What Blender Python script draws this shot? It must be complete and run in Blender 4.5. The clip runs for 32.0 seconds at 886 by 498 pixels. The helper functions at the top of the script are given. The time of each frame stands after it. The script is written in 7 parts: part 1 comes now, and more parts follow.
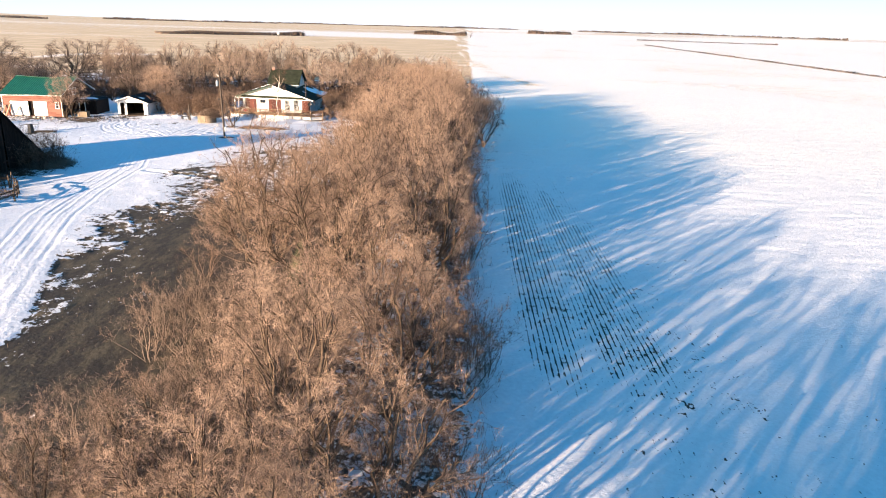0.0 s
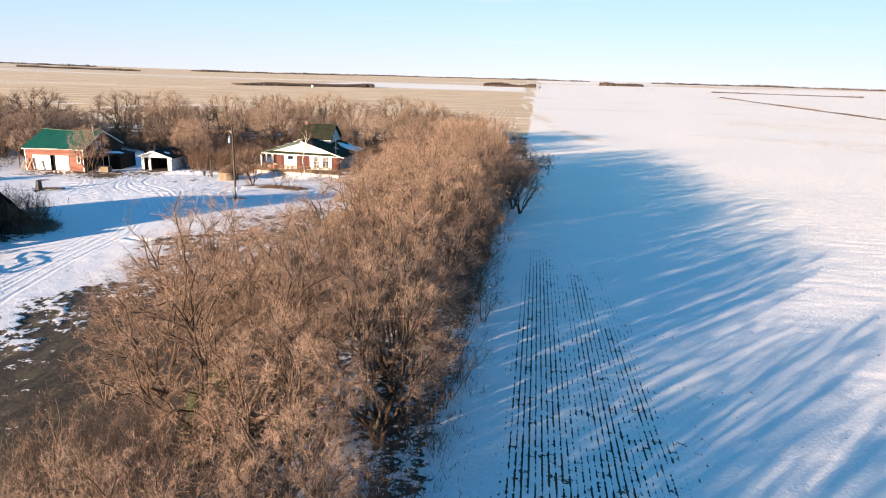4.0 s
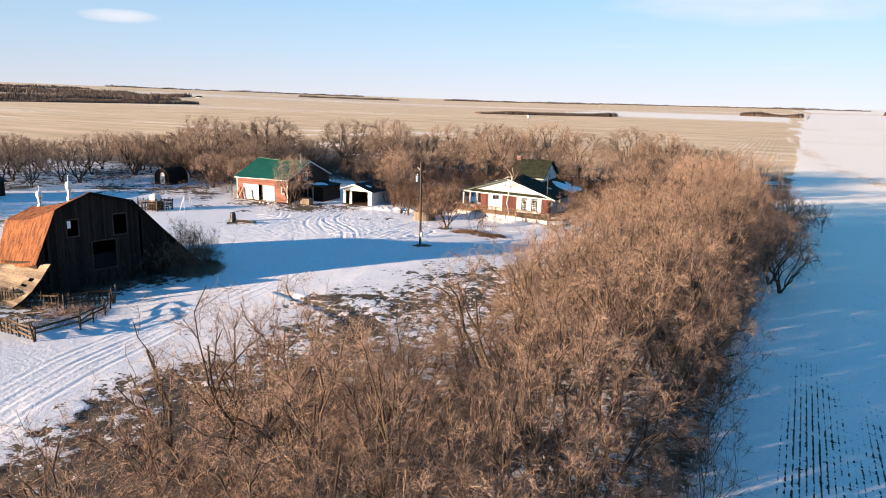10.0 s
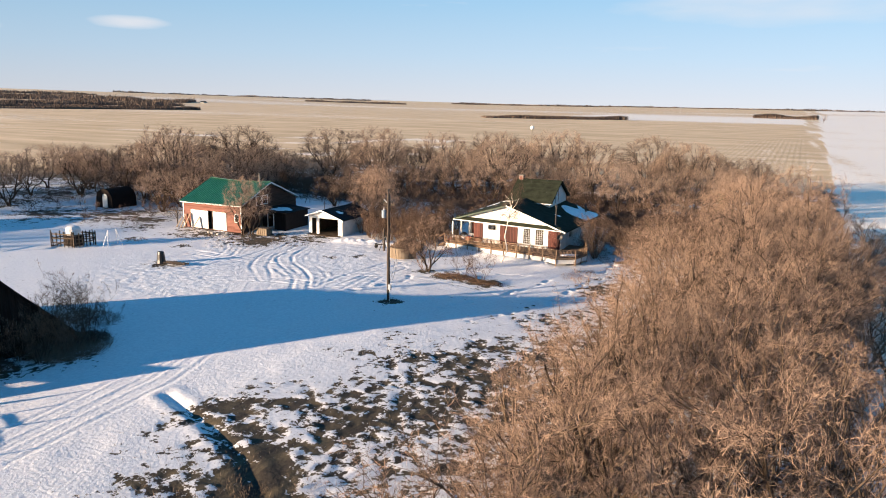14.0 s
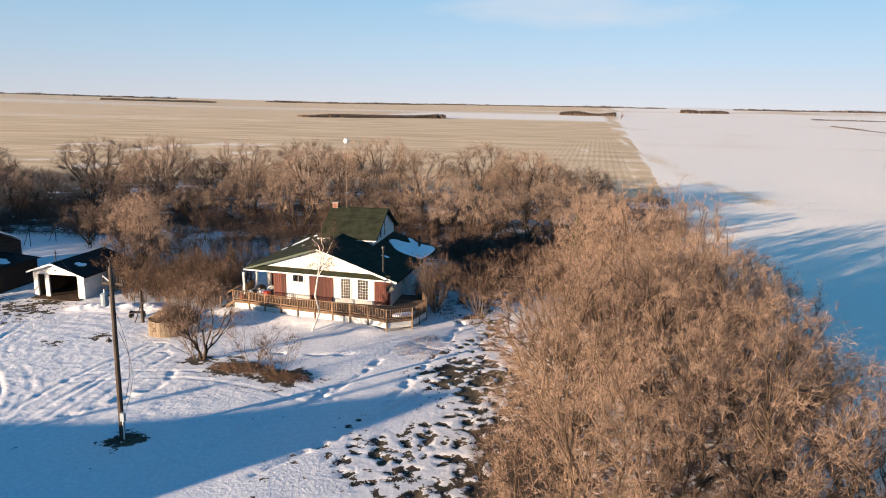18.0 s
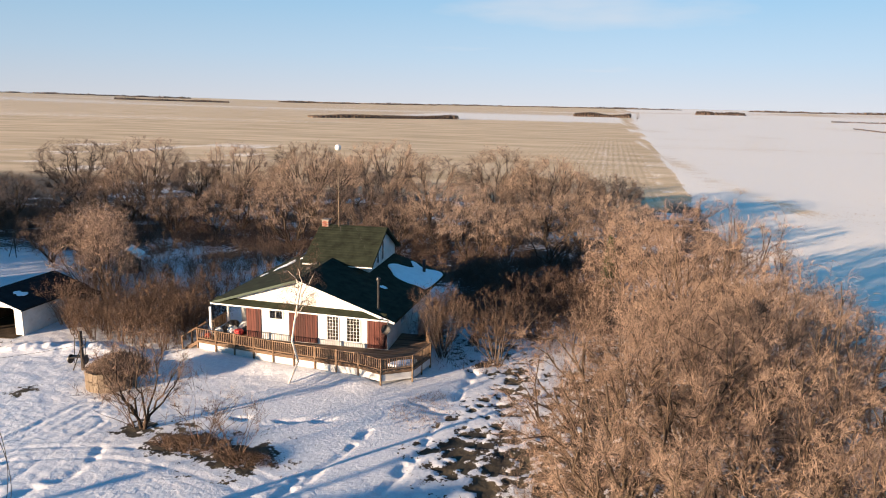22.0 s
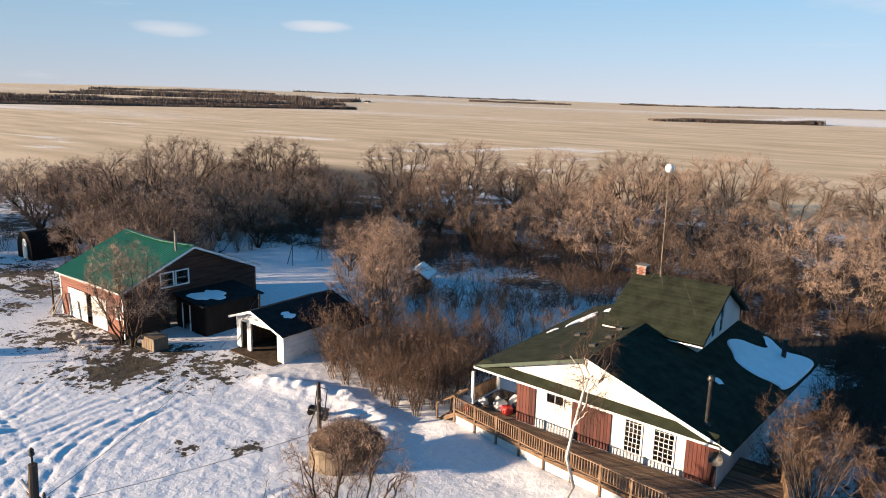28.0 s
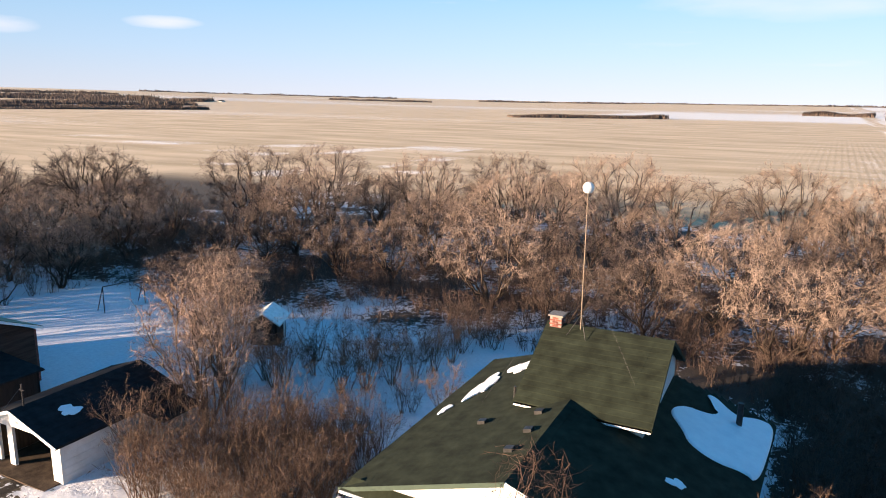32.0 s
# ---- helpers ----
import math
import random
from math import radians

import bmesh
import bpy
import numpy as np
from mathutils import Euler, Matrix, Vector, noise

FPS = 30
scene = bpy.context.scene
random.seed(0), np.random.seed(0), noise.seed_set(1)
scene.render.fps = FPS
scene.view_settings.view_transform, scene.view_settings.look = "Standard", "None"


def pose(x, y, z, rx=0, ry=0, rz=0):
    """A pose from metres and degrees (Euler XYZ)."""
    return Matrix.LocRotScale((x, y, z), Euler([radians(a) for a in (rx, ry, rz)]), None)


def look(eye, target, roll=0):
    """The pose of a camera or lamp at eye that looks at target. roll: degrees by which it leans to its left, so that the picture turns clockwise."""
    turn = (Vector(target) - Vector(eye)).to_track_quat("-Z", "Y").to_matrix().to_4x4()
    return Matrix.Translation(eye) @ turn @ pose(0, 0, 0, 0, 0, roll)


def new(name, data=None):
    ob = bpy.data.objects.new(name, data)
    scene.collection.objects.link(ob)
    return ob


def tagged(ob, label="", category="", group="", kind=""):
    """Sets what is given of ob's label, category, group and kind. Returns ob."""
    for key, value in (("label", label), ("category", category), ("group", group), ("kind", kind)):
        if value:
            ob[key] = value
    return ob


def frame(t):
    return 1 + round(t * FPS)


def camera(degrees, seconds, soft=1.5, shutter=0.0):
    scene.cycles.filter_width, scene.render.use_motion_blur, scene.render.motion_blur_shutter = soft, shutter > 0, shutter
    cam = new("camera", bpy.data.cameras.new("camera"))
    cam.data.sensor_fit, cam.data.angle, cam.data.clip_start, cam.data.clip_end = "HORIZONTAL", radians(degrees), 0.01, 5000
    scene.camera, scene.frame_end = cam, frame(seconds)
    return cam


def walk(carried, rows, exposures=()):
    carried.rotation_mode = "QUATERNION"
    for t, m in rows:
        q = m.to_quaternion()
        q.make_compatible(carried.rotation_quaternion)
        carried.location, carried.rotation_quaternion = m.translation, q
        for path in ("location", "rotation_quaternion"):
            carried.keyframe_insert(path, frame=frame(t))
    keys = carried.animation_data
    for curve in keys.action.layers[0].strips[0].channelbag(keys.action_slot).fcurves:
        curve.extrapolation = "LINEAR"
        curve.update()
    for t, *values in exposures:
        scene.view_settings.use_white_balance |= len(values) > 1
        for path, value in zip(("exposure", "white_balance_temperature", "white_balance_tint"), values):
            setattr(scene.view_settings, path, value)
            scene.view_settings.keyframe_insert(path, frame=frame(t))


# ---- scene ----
# The drone: seconds, place in metres, turn in degrees.
cam = camera(64.5, 32.0, soft=1.0)
PATH = [
    (0.0, 0.05, 0.06, 16.14, 72.26, -1.57, -1.09),
    (0.5, 0.78, 2.00, 16.09, 72.55, -1.48, -4.84),
    (1.0, 1.59, 4.06, 16.14, 72.93, -1.46, -3.05),
    (1.5, 2.34, 5.66, 16.38, 73.94, -1.47, -1.42),
    (2.0, 3.12, 7.37, 16.35, 74.90, -1.44, -1.43),
    (2.5, 3.66, 8.76, 16.31, 75.28, -1.47, 0.35),
    (3.0, 4.23, 10.06, 16.39, 75.35, -1.57, 3.24),
    (3.5, 4.63, 11.28, 16.36, 75.73, -1.56, 3.38),
    (5.5, 5.85, 15.85, 16.44, 76.70, -1.66, 10.03),
    (6.0, 5.98, 17.06, 16.41, 77.21, -1.60, 10.00),
    (6.5, 6.09, 18.26, 16.37, 77.73, -1.56, 10.50),
    (7.0, 6.07, 19.45, 16.32, 77.81, -1.66, 14.98),
    (7.5, 6.13, 20.67, 16.31, 77.68, -1.81, 23.80),
    (8.0, 6.13, 21.89, 16.30, 77.62, -1.77, 25.10),
    (8.5, 5.99, 23.45, 16.29, 77.64, -1.64, 24.83),
    (9.0, 5.69, 25.41, 16.25, 77.66, -1.57, 24.68),
    (9.5, 5.26, 27.67, 16.28, 77.70, -1.51, 24.43),
    (10.0, 4.74, 30.24, 16.38, 77.77, -1.45, 24.01),
    (10.5, 4.18, 32.80, 16.59, 77.78, -1.45, 25.01),
    (11.0, 3.65, 35.17, 16.73, 77.73, -1.54, 30.47),
    (11.5, 3.23, 37.52, 16.77, 77.70, -1.57, 34.82),
    (12.0, 2.75, 39.57, 16.81, 77.76, -1.50, 34.72),
    (12.5, 2.13, 41.61, 16.81, 77.73, -1.45, 34.37),
    (13.0, 1.43, 43.94, 16.84, 77.81, -1.37, 33.86),
    (13.5, 0.57, 46.42, 16.84, 77.95, -1.13, 27.00),
    (14.0, -0.49, 48.91, 16.91, 78.02, -1.08, 24.66),
    (14.5, -1.40, 51.72, 16.88, 78.13, -0.88, 19.75),
    (15.0, -2.42, 54.33, 16.92, 78.18, -0.72, 13.87),
    (15.5, -3.30, 56.91, 16.94, 78.18, -0.70, 12.82),
    (17.5, -5.78, 66.59, 17.48, 78.10, -1.00, 10.31),
    (18.0, -6.22, 68.76, 17.65, 78.11, -1.02, 10.17),
    (18.5, -6.61, 70.69, 17.81, 78.09, -1.05, 10.47),
    (19.0, -6.92, 72.40, 17.89, 78.12, -1.10, 10.67),
    (19.5, -7.24, 73.90, 17.85, 78.11, -1.14, 10.96),
    (20.0, -7.49, 75.23, 17.78, 78.13, -1.20, 11.13),
    (20.5, -7.67, 76.42, 17.71, 78.12, -1.22, 11.26),
    (21.0, -7.81, 77.50, 17.68, 78.12, -1.24, 11.36),
    (21.5, -7.87, 78.53, 17.63, 78.15, -1.25, 11.11),
    (22.0, -7.90, 79.45, 17.57, 78.14, -1.20, 11.20),
    (22.5, -7.91, 80.31, 17.49, 78.15, -1.19, 11.41),
    (23.0, -7.92, 81.15, 17.46, 78.11, -1.22, 12.87),
    (23.5, -7.91, 81.98, 17.43, 78.09, -1.26, 15.76),
    (24.0, -7.95, 82.81, 17.44, 77.96, -1.41, 20.83),
    (24.5, -8.09, 83.84, 17.42, 77.84, -1.54, 28.35),
    (25.0, -8.28, 85.05, 17.42, 77.70, -1.65, 35.72),
    (25.5, -8.57, 86.39, 17.40, 77.63, -1.60, 38.04),
    (27.5, -11.72, 92.34, 17.44, 77.74, -1.40, 37.99),
    (28.0, -12.63, 93.80, 17.50, 77.75, -1.32, 38.02),
    (28.5, -13.48, 95.15, 17.53, 77.79, -1.28, 37.10),
    (29.0, -14.34, 96.30, 17.59, 77.79, -1.29, 37.23),
    (29.5, -15.13, 97.41, 17.61, 77.82, -1.22, 36.84),
    (30.0, -15.88, 98.54, 17.59, 77.87, -1.04, 34.35),
    (30.5, -16.76, 99.66, 17.60, 77.87, -0.88, 29.10),
    (31.0, -17.58, 100.93, 17.60, 77.85, -0.85, 27.44),
    (31.5, -18.36, 102.34, 17.59, 77.80, -0.84, 26.93),
    (32.0, -19.14, 103.86, 17.52, 77.79, -0.82, 26.95),
]
EXPOSURES = [(0.0, 1.92, 6200, 10), (3.5, 1.71, 6250, 11), (7.0, 1.70, 6300, 13), (11.0, 1.56, 6350, 12), (15.0, 1.37, 6300, 10), (20.0, 1.30, 6350, 11), (25.0, 1.29, 6250, 10), (28.0, 1.36, 6250, 10), (30.0, 1.48, 6250, 12), (32.0, 1.68, 6200, 13)]
walk(cam, [(t, pose(x, y, z, rx, ry, rz)) for t, x, y, z, rx, ry, rz in PATH], EXPOSURES)

# ---- world, sun ----
SUN_EL, SUN_AZ = radians(8.6), math.atan2(-0.67, -0.743)
world = bpy.data.worlds.new("sky")
scene.world = world
world.use_nodes = True
wn, wl = world.node_tree.nodes, world.node_tree.links
wn.clear()
sky = wn.new("ShaderNodeTexSky")
sky.sky_type, sky.sun_disc = "NISHITA", False
sky.sun_elevation, sky.sun_rotation = SUN_EL, SUN_AZ
sky.altitude, sky.air_density, sky.dust_density, sky.ozone_density = 300, 0.6, 0.0, 3.0
bg = wn.new("ShaderNodeBackground")
bg.inputs["Strength"].default_value = 0.031
wo = wn.new("ShaderNodeOutputWorld")
tc = wn.new("ShaderNodeTexCoord")
mp = wn.new("ShaderNodeMapping")
mp.inputs["Scale"].default_value = (1.0, 1.0, 9.0)
cn = wn.new("ShaderNodeTexNoise")
cn.inputs["Scale"].default_value, cn.inputs["Detail"].default_value, cn.inputs["Roughness"].default_value = 3.4, 5.0, 0.5
cr = wn.new("ShaderNodeValToRGB")
cr.color_ramp.elements[0].position, cr.color_ramp.elements[1].position = 0.66, 0.90
cr.color_ramp.elements[1].color = (0.85, 0.85, 0.85, 1)
mx = wn.new("ShaderNodeMix")
mx.data_type = "RGBA"
mx.inputs["B"].default_value = (10.4, 10.1, 10.2, 1)
wl.new(tc.outputs["Generated"], mp.inputs["Vector"])
wl.new(mp.outputs["Vector"], cn.inputs["Vector"])
wl.new(cn.outputs["Fac"], cr.inputs["Fac"])
cloud = cr.outputs["Color"]


def puff(last, way, wide, high, much):
    """A wisp of cloud that hangs in one direction of the sky."""
    way = Vector(way).normalized()
    right = way.cross(Vector((0, 0, 1))).normalized()
    terms = []
    for axis, size in ((right, wide), (right.cross(way), high)):
        d = wn.new("ShaderNodeVectorMath")
        d.operation = "DOT_PRODUCT"
        d.inputs[1].default_value = axis / size
        wl.new(tc.outputs["Generated"], d.inputs[0])
        q = wn.new("ShaderNodeMath")
        q.operation = "POWER"
        q.inputs[1].default_value = 2.0
        ab = wn.new("ShaderNodeMath")
        ab.operation = "ABSOLUTE"
        wl.new(d.outputs["Value"], ab.inputs[0])
        wl.new(ab.outputs[0], q.inputs[0])
        terms.append(q.outputs[0])
    f = wn.new("ShaderNodeVectorMath")
    f.operation = "DOT_PRODUCT"
    f.inputs[1].default_value = way
    wl.new(tc.outputs["Generated"], f.inputs[0])
    total = wn.new("ShaderNodeMath")
    wl.new(terms[0], total.inputs[0])
    wl.new(terms[1], total.inputs[1])
    rag = wn.new("ShaderNodeMath")
    rag.operation = "MULTIPLY_ADD"
    rag.inputs[1].default_value = -2.4
    wl.new(ragged.outputs["Fac"], rag.inputs[0])
    wl.new(total.outputs[0], rag.inputs[2])
    soft = wn.new("ShaderNodeMapRange")
    soft.inputs["From Min"].default_value, soft.inputs["From Max"].default_value = -0.2, -1.5
    soft.inputs["To Min"].default_value, soft.inputs["To Max"].default_value = 0.0, much
    wl.new(rag.outputs[0], soft.inputs["Value"])
    ahead = wn.new("ShaderNodeMath")
    ahead.operation = "GREATER_THAN"
    ahead.inputs[1].default_value = 0.5
    wl.new(f.outputs["Value"], ahead.inputs[0])
    both = wn.new("ShaderNodeMath")
    both.operation = "MULTIPLY"
    wl.new(soft.outputs["Result"], both.inputs[0])
    wl.new(ahead.outputs[0], both.inputs[1])
    add = wn.new("ShaderNodeMath")
    add.use_clamp = True
    wl.new(last, add.inputs[0])
    wl.new(both.outputs[0], add.inputs[1])
    return add.outputs[0]


ragged = wn.new("ShaderNodeTexNoise")
ragged.inputs["Scale"].default_value, ragged.inputs["Detail"].default_value = 7.0, 5.0
rm = wn.new("ShaderNodeMapping")
rm.inputs["Scale"].default_value = (1.0, 1.0, 5.0)
wl.new(tc.outputs["Generated"], rm.inputs["Vector"])
wl.new(rm.outputs["Vector"], ragged.inputs["Vector"])
for way, wide, high, much in (((-0.852, 0.518, 0.077), 0.058, 0.013, 0.9), ((-0.739, 0.668, 0.087), 0.050, 0.009, 0.9), ((0.01, 0.993, 0.120), 0.20, 0.026, 0.55)):
    cloud = puff(cloud, way, wide, high, much)
wl.new(cloud, mx.inputs["Factor"])
# pale haze low over the plain, all round
sx = wn.new("ShaderNodeSeparateXYZ")
wl.new(tc.outputs["Generated"], sx.inputs["Vector"])
hz = wn.new("ShaderNodeValToRGB")
hz.color_ramp.elements[0].color, hz.color_ramp.elements[1].color = (0.86, 0.885, 0.91, 1), (0.06, 0.38, 0.83, 1)
hz.color_ramp.elements[1].position = 0.62
for hp, hc in ((0.06, (0.65, 0.84, 0.98, 1)), (0.20, (0.27, 0.65, 0.96, 1)), (0.35, (0.12, 0.50, 0.90, 1))):
    hz.color_ramp.elements.new(hp).color = hc
wl.new(sx.outputs["Z"], hz.inputs["Fac"])
hs = wn.new("ShaderNodeMix")
hs.data_type, hs.blend_type = "RGBA", "MULTIPLY"
hs.inputs["Factor"].default_value, hs.inputs["B"].default_value = 1.0, (10.6, 10.6, 10.9, 1)
wl.new(hz.outputs["Color"], hs.inputs["A"])
hf = wn.new("ShaderNodeMapRange")
hf.inputs["From Min"].default_value, hf.inputs["From Max"].default_value = 0.45, 1.15
hf.inputs["To Min"].default_value, hf.inputs["To Max"].default_value = 1.0, 0.0
wl.new(sx.outputs["Z"], hf.inputs["Value"])
hm = wn.new("ShaderNodeMix")
hm.data_type = "RGBA"
wl.new(hf.outputs["Result"], hm.inputs["Factor"])
wl.new(sky.outputs["Color"], hm.inputs["A"])
# the clear sky is deepest at a right angle to the sun and palest opposite to it
dt = wn.new("ShaderNodeVectorMath")
dt.operation = "DOT_PRODUCT"
dt.inputs[1].default_value = (-0.67, -0.743, 0.0)
wl.new(tc.outputs["Generated"], dt.inputs[0])
dr = wn.new("ShaderNodeMapRange")
dr.inputs["From Min"].default_value, dr.inputs["From Max"].default_value = 0.35, -0.8
dr.inputs["To Min"].default_value, dr.inputs["To Max"].default_value = 0.80, 1.06
wl.new(dt.outputs["Value"], dr.inputs["Value"])
dm = wn.new("ShaderNodeMix")
dm.data_type, dm.blend_type = "RGBA", "MULTIPLY"
dm.inputs["Factor"].default_value = 1.0
wl.new(hs.outputs["Result"], dm.inputs["A"])
wl.new(dr.outputs["Result"], dm.inputs["B"])
wl.new(dm.outputs["Result"], hm.inputs["B"])
wl.new(hm.outputs["Result"], mx.inputs["A"])
wl.new(mx.outputs["Result"], bg.inputs["Color"])
wl.new(bg.outputs["Background"], wo.inputs["Surface"])
lamp = bpy.data.lights.new("sun", "SUN")
lamp.energy, lamp.angle, lamp.color = 6.3, radians(0.6), (1.0, 0.735, 0.49)
sun = new("sun", lamp)
sun.matrix_world = look((-67, -74.3, 15.2), (0, 0, 0))


# ---- helpers of the scene ----
def nd(nt, kind, **ins):
    n = nt.nodes.new(kind)
    for k, v in ins.items():
        key = k.replace("_", " ")
        n.inputs[key if key in n.inputs else k].default_value = v
    return n


def surf(name, c1, c2, scale=3.0, fine=40.0, rough=0.8, bump=0.3, metal=0.0, stretch=(1, 1, 1), grit=0.35, dist=0.01, rand=0.0, coord="Object"):
    """A worn surface: two colours mixed by broad noise, broken by fine grain, with relief."""
    m = bpy.data.materials.new(name)
    m.use_nodes = True
    nt = m.node_tree
    b = nt.nodes["Principled BSDF"]
    b.inputs["Roughness"].default_value, b.inputs["Metallic"].default_value = rough, metal
    b.inputs["Specular IOR Level"].default_value = 0.12 if rough >= 0.85 else 0.4
    co = nt.nodes.new("ShaderNodeTexCoord")
    ma = nt.nodes.new("ShaderNodeMapping")
    ma.inputs["Scale"].default_value = stretch
    nt.links.new(co.outputs[coord], ma.inputs["Vector"])
    n1 = nd(nt, "ShaderNodeTexNoise", Scale=scale, Detail=4.0, Roughness=0.6)
    n2 = nd(nt, "ShaderNodeTexNoise", Scale=fine, Detail=3.0, Roughness=0.7)
    for n in (n1, n2):
        nt.links.new(ma.outputs["Vector"], n.inputs["Vector"])
    add = nt.nodes.new("ShaderNodeMath")
    add.operation = "MULTIPLY_ADD"
    add.inputs[1].default_value = grit
    nt.links.new(n2.outputs["Fac"], add.inputs[0])
    nt.links.new(n1.outputs["Fac"], add.inputs[2])
    last = add.outputs[0]
    if rand:
        oi = nt.nodes.new("ShaderNodeObjectInfo")
        ad = nt.nodes.new("ShaderNodeMath")
        ad.operation = "MULTIPLY_ADD"
        ad.inputs[1].default_value = rand
        nt.links.new(oi.outputs["Random"], ad.inputs[0])
        nt.links.new(last, ad.inputs[2])
        last = ad.outputs[0]
    ra = nt.nodes.new("ShaderNodeMapRange")
    mid = 0.5 + grit * 0.5 + rand * 0.5
    ra.inputs["From Min"].default_value, ra.inputs["From Max"].default_value = mid - 0.24, mid + 0.24
    nt.links.new(last, ra.inputs["Value"])
    mi = nt.nodes.new("ShaderNodeMix")
    mi.data_type = "RGBA"
    mi.inputs["A"].default_value, mi.inputs["B"].default_value = (*c1, 1), (*c2, 1)
    nt.links.new(ra.outputs["Result"], mi.inputs["Factor"])
    nt.links.new(mi.outputs["Result"], b.inputs["Base Color"])
    if bump:
        bu = nd(nt, "ShaderNodeBump", Strength=bump, Distance=dist)
        nt.links.new(add.outputs[0], bu.inputs["Height"])
        nt.links.new(bu.outputs["Normal"], b.inputs["Normal"])
    return m


def mesh_of(name, bm, mat=None):
    me = bpy.data.meshes.new(name)
    bm.to_mesh(me)
    bm.free()
    if mat:
        me.materials.append(mat)
    return me


def thing(name, at, label, category, group="", kind=""):
    e = new(name)
    e.empty_display_size = 0.3
    e.location = at
    return tagged(e, label, category, group, kind)


def part(name, bm, mat, parent, label=""):
    """One mesh, modelled in world metres, hung under its thing or part."""
    me = bm if isinstance(bm, bpy.types.Mesh) else mesh_of(name, bm, mat)
    ob = new(name, me)
    ob.parent = parent
    root = parent
    place = Vector(parent.location)
    while root.parent:
        root = root.parent
        place = place + Vector(root.location)
    if isinstance(bm, bpy.types.Mesh):
        return tagged(ob, label) if label else ob
    me.transform(Matrix.Translation(-place))
    return tagged(ob, label) if label else ob


def solo(name, bm, mat, label, category, group="", kind=""):
    ob = new(name, mesh_of(name, bm, mat))
    return tagged(ob, label, category, group, kind)


def hexa(bm, pts):
    """A solid from eight corners: bottom ring of four, then top ring."""
    v = [bm.verts.new(p) for p in pts]
    for f in ((3, 2, 1, 0), (4, 5, 6, 7), (0, 1, 5, 4), (1, 2, 6, 5), (2, 3, 7, 6), (3, 0, 4, 7)):
        bm.faces.new([v[i] for i in f])
    return v


def box(x0, x1, y0, y1, z0, z1, bm=None, bevel=0.0):
    own = bm is None
    bm = bmesh.new() if own else bm
    hexa(bm, [(x0, y0, z0), (x1, y0, z0), (x1, y1, z0), (x0, y1, z0), (x0, y0, z1), (x1, y0, z1), (x1, y1, z1), (x0, y1, z1)])
    if bevel and own:
        bmesh.ops.bevel(bm, geom=bm.edges[:], offset=bevel, segments=1, affect="EDGES")
    return bm


def slab(corners, thick, bm=None, down=(0, 0, -1)):
    """A plate of a given thickness hung under four (or more) corners."""
    bm = bmesh.new() if bm is None else bm
    d = Vector(down) * thick
    top = [bm.verts.new(p) for p in corners]
    bot = [bm.verts.new(Vector(p) + d) for p in corners]
    bm.faces.new(top)
    bm.faces.new(bot[::-1])
    n = len(top)
    for i in range(n):
        bm.faces.new((top[i], bot[i], bot[(i + 1) % n], top[(i + 1) % n]))
    bmesh.ops.recalc_face_normals(bm, faces=bm.faces[:])
    return bm


def rod(a, b, r0, r1=None, n=6, bm=None, caps=True):
    """A tapering round bar from a to b."""
    bm = bmesh.new() if bm is None else bm
    r1 = r0 if r1 is None else r1
    a, b = Vector(a), Vector(b)
    w = (b - a).normalized()
    u = w.orthogonal().normalized()
    v = w.cross(u)
    ra = [bm.verts.new(a + (u * math.cos(k * 2 * math.pi / n) + v * math.sin(k * 2 * math.pi / n)) * r0) for k in range(n)]
    rb = [bm.verts.new(b + (u * math.cos(k * 2 * math.pi / n) + v * math.sin(k * 2 * math.pi / n)) * r1) for k in range(n)]
    for k in range(n):
        bm.faces.new((ra[k], ra[(k + 1) % n], rb[(k + 1) % n], rb[k]))
    if caps:
        bm.faces.new(ra[::-1])
        bm.faces.new(rb)
    return bm


def beam(a, b, w, h, bm=None):
    """A square timber from a to b, w across and h high."""
    bm = bmesh.new() if bm is None else bm
    a, b = Vector(a), Vector(b)
    d = (b - a).normalized()
    side = d.cross(Vector((0, 0, 1)))
    side = side.normalized() if side.length > 1e-3 else Vector((1, 0, 0))
    up = side.cross(d).normalized()
    s, u = side * (w / 2), up * (h / 2)
    hexa(bm, [a - s - u, a + s - u, b + s - u, b - s - u, a - s + u, a + s + u, b + s + u, b - s + u])
    bmesh.ops.recalc_face_normals(bm, faces=bm.faces[-6:])
    return bm


def vn(x, y, size, seed=0):
    """Smooth value noise, 0 to 1, of the given grain in metres."""
    x, y = np.asarray(x, float) / size, np.asarray(y, float) / size
    i, j = np.floor(x).astype(np.int64), np.floor(y).astype(np.int64)
    fx, fy = x - i, y - j
    fx, fy = fx * fx * (3 - 2 * fx), fy * fy * (3 - 2 * fy)

    def h(a, b):
        k = (a * 374761393 + b * 668265263 + seed * 974711) & 0xFFFFFFFF
        k = ((k ^ (k >> 13)) * 1274126177) & 0xFFFFFFFF
        return ((k ^ (k >> 16)) & 0xFFFF) / 65535.0

    return (h(i, j) * (1 - fx) + h(i + 1, j) * fx) * (1 - fy) + (h(i, j + 1) * (1 - fx) + h(i + 1, j + 1) * fx) * fy


def sstep(a, b, v):
    t = np.clip((np.asarray(v, float) - a) / (b - a), 0, 1)
    return t * t * (3 - 2 * t)


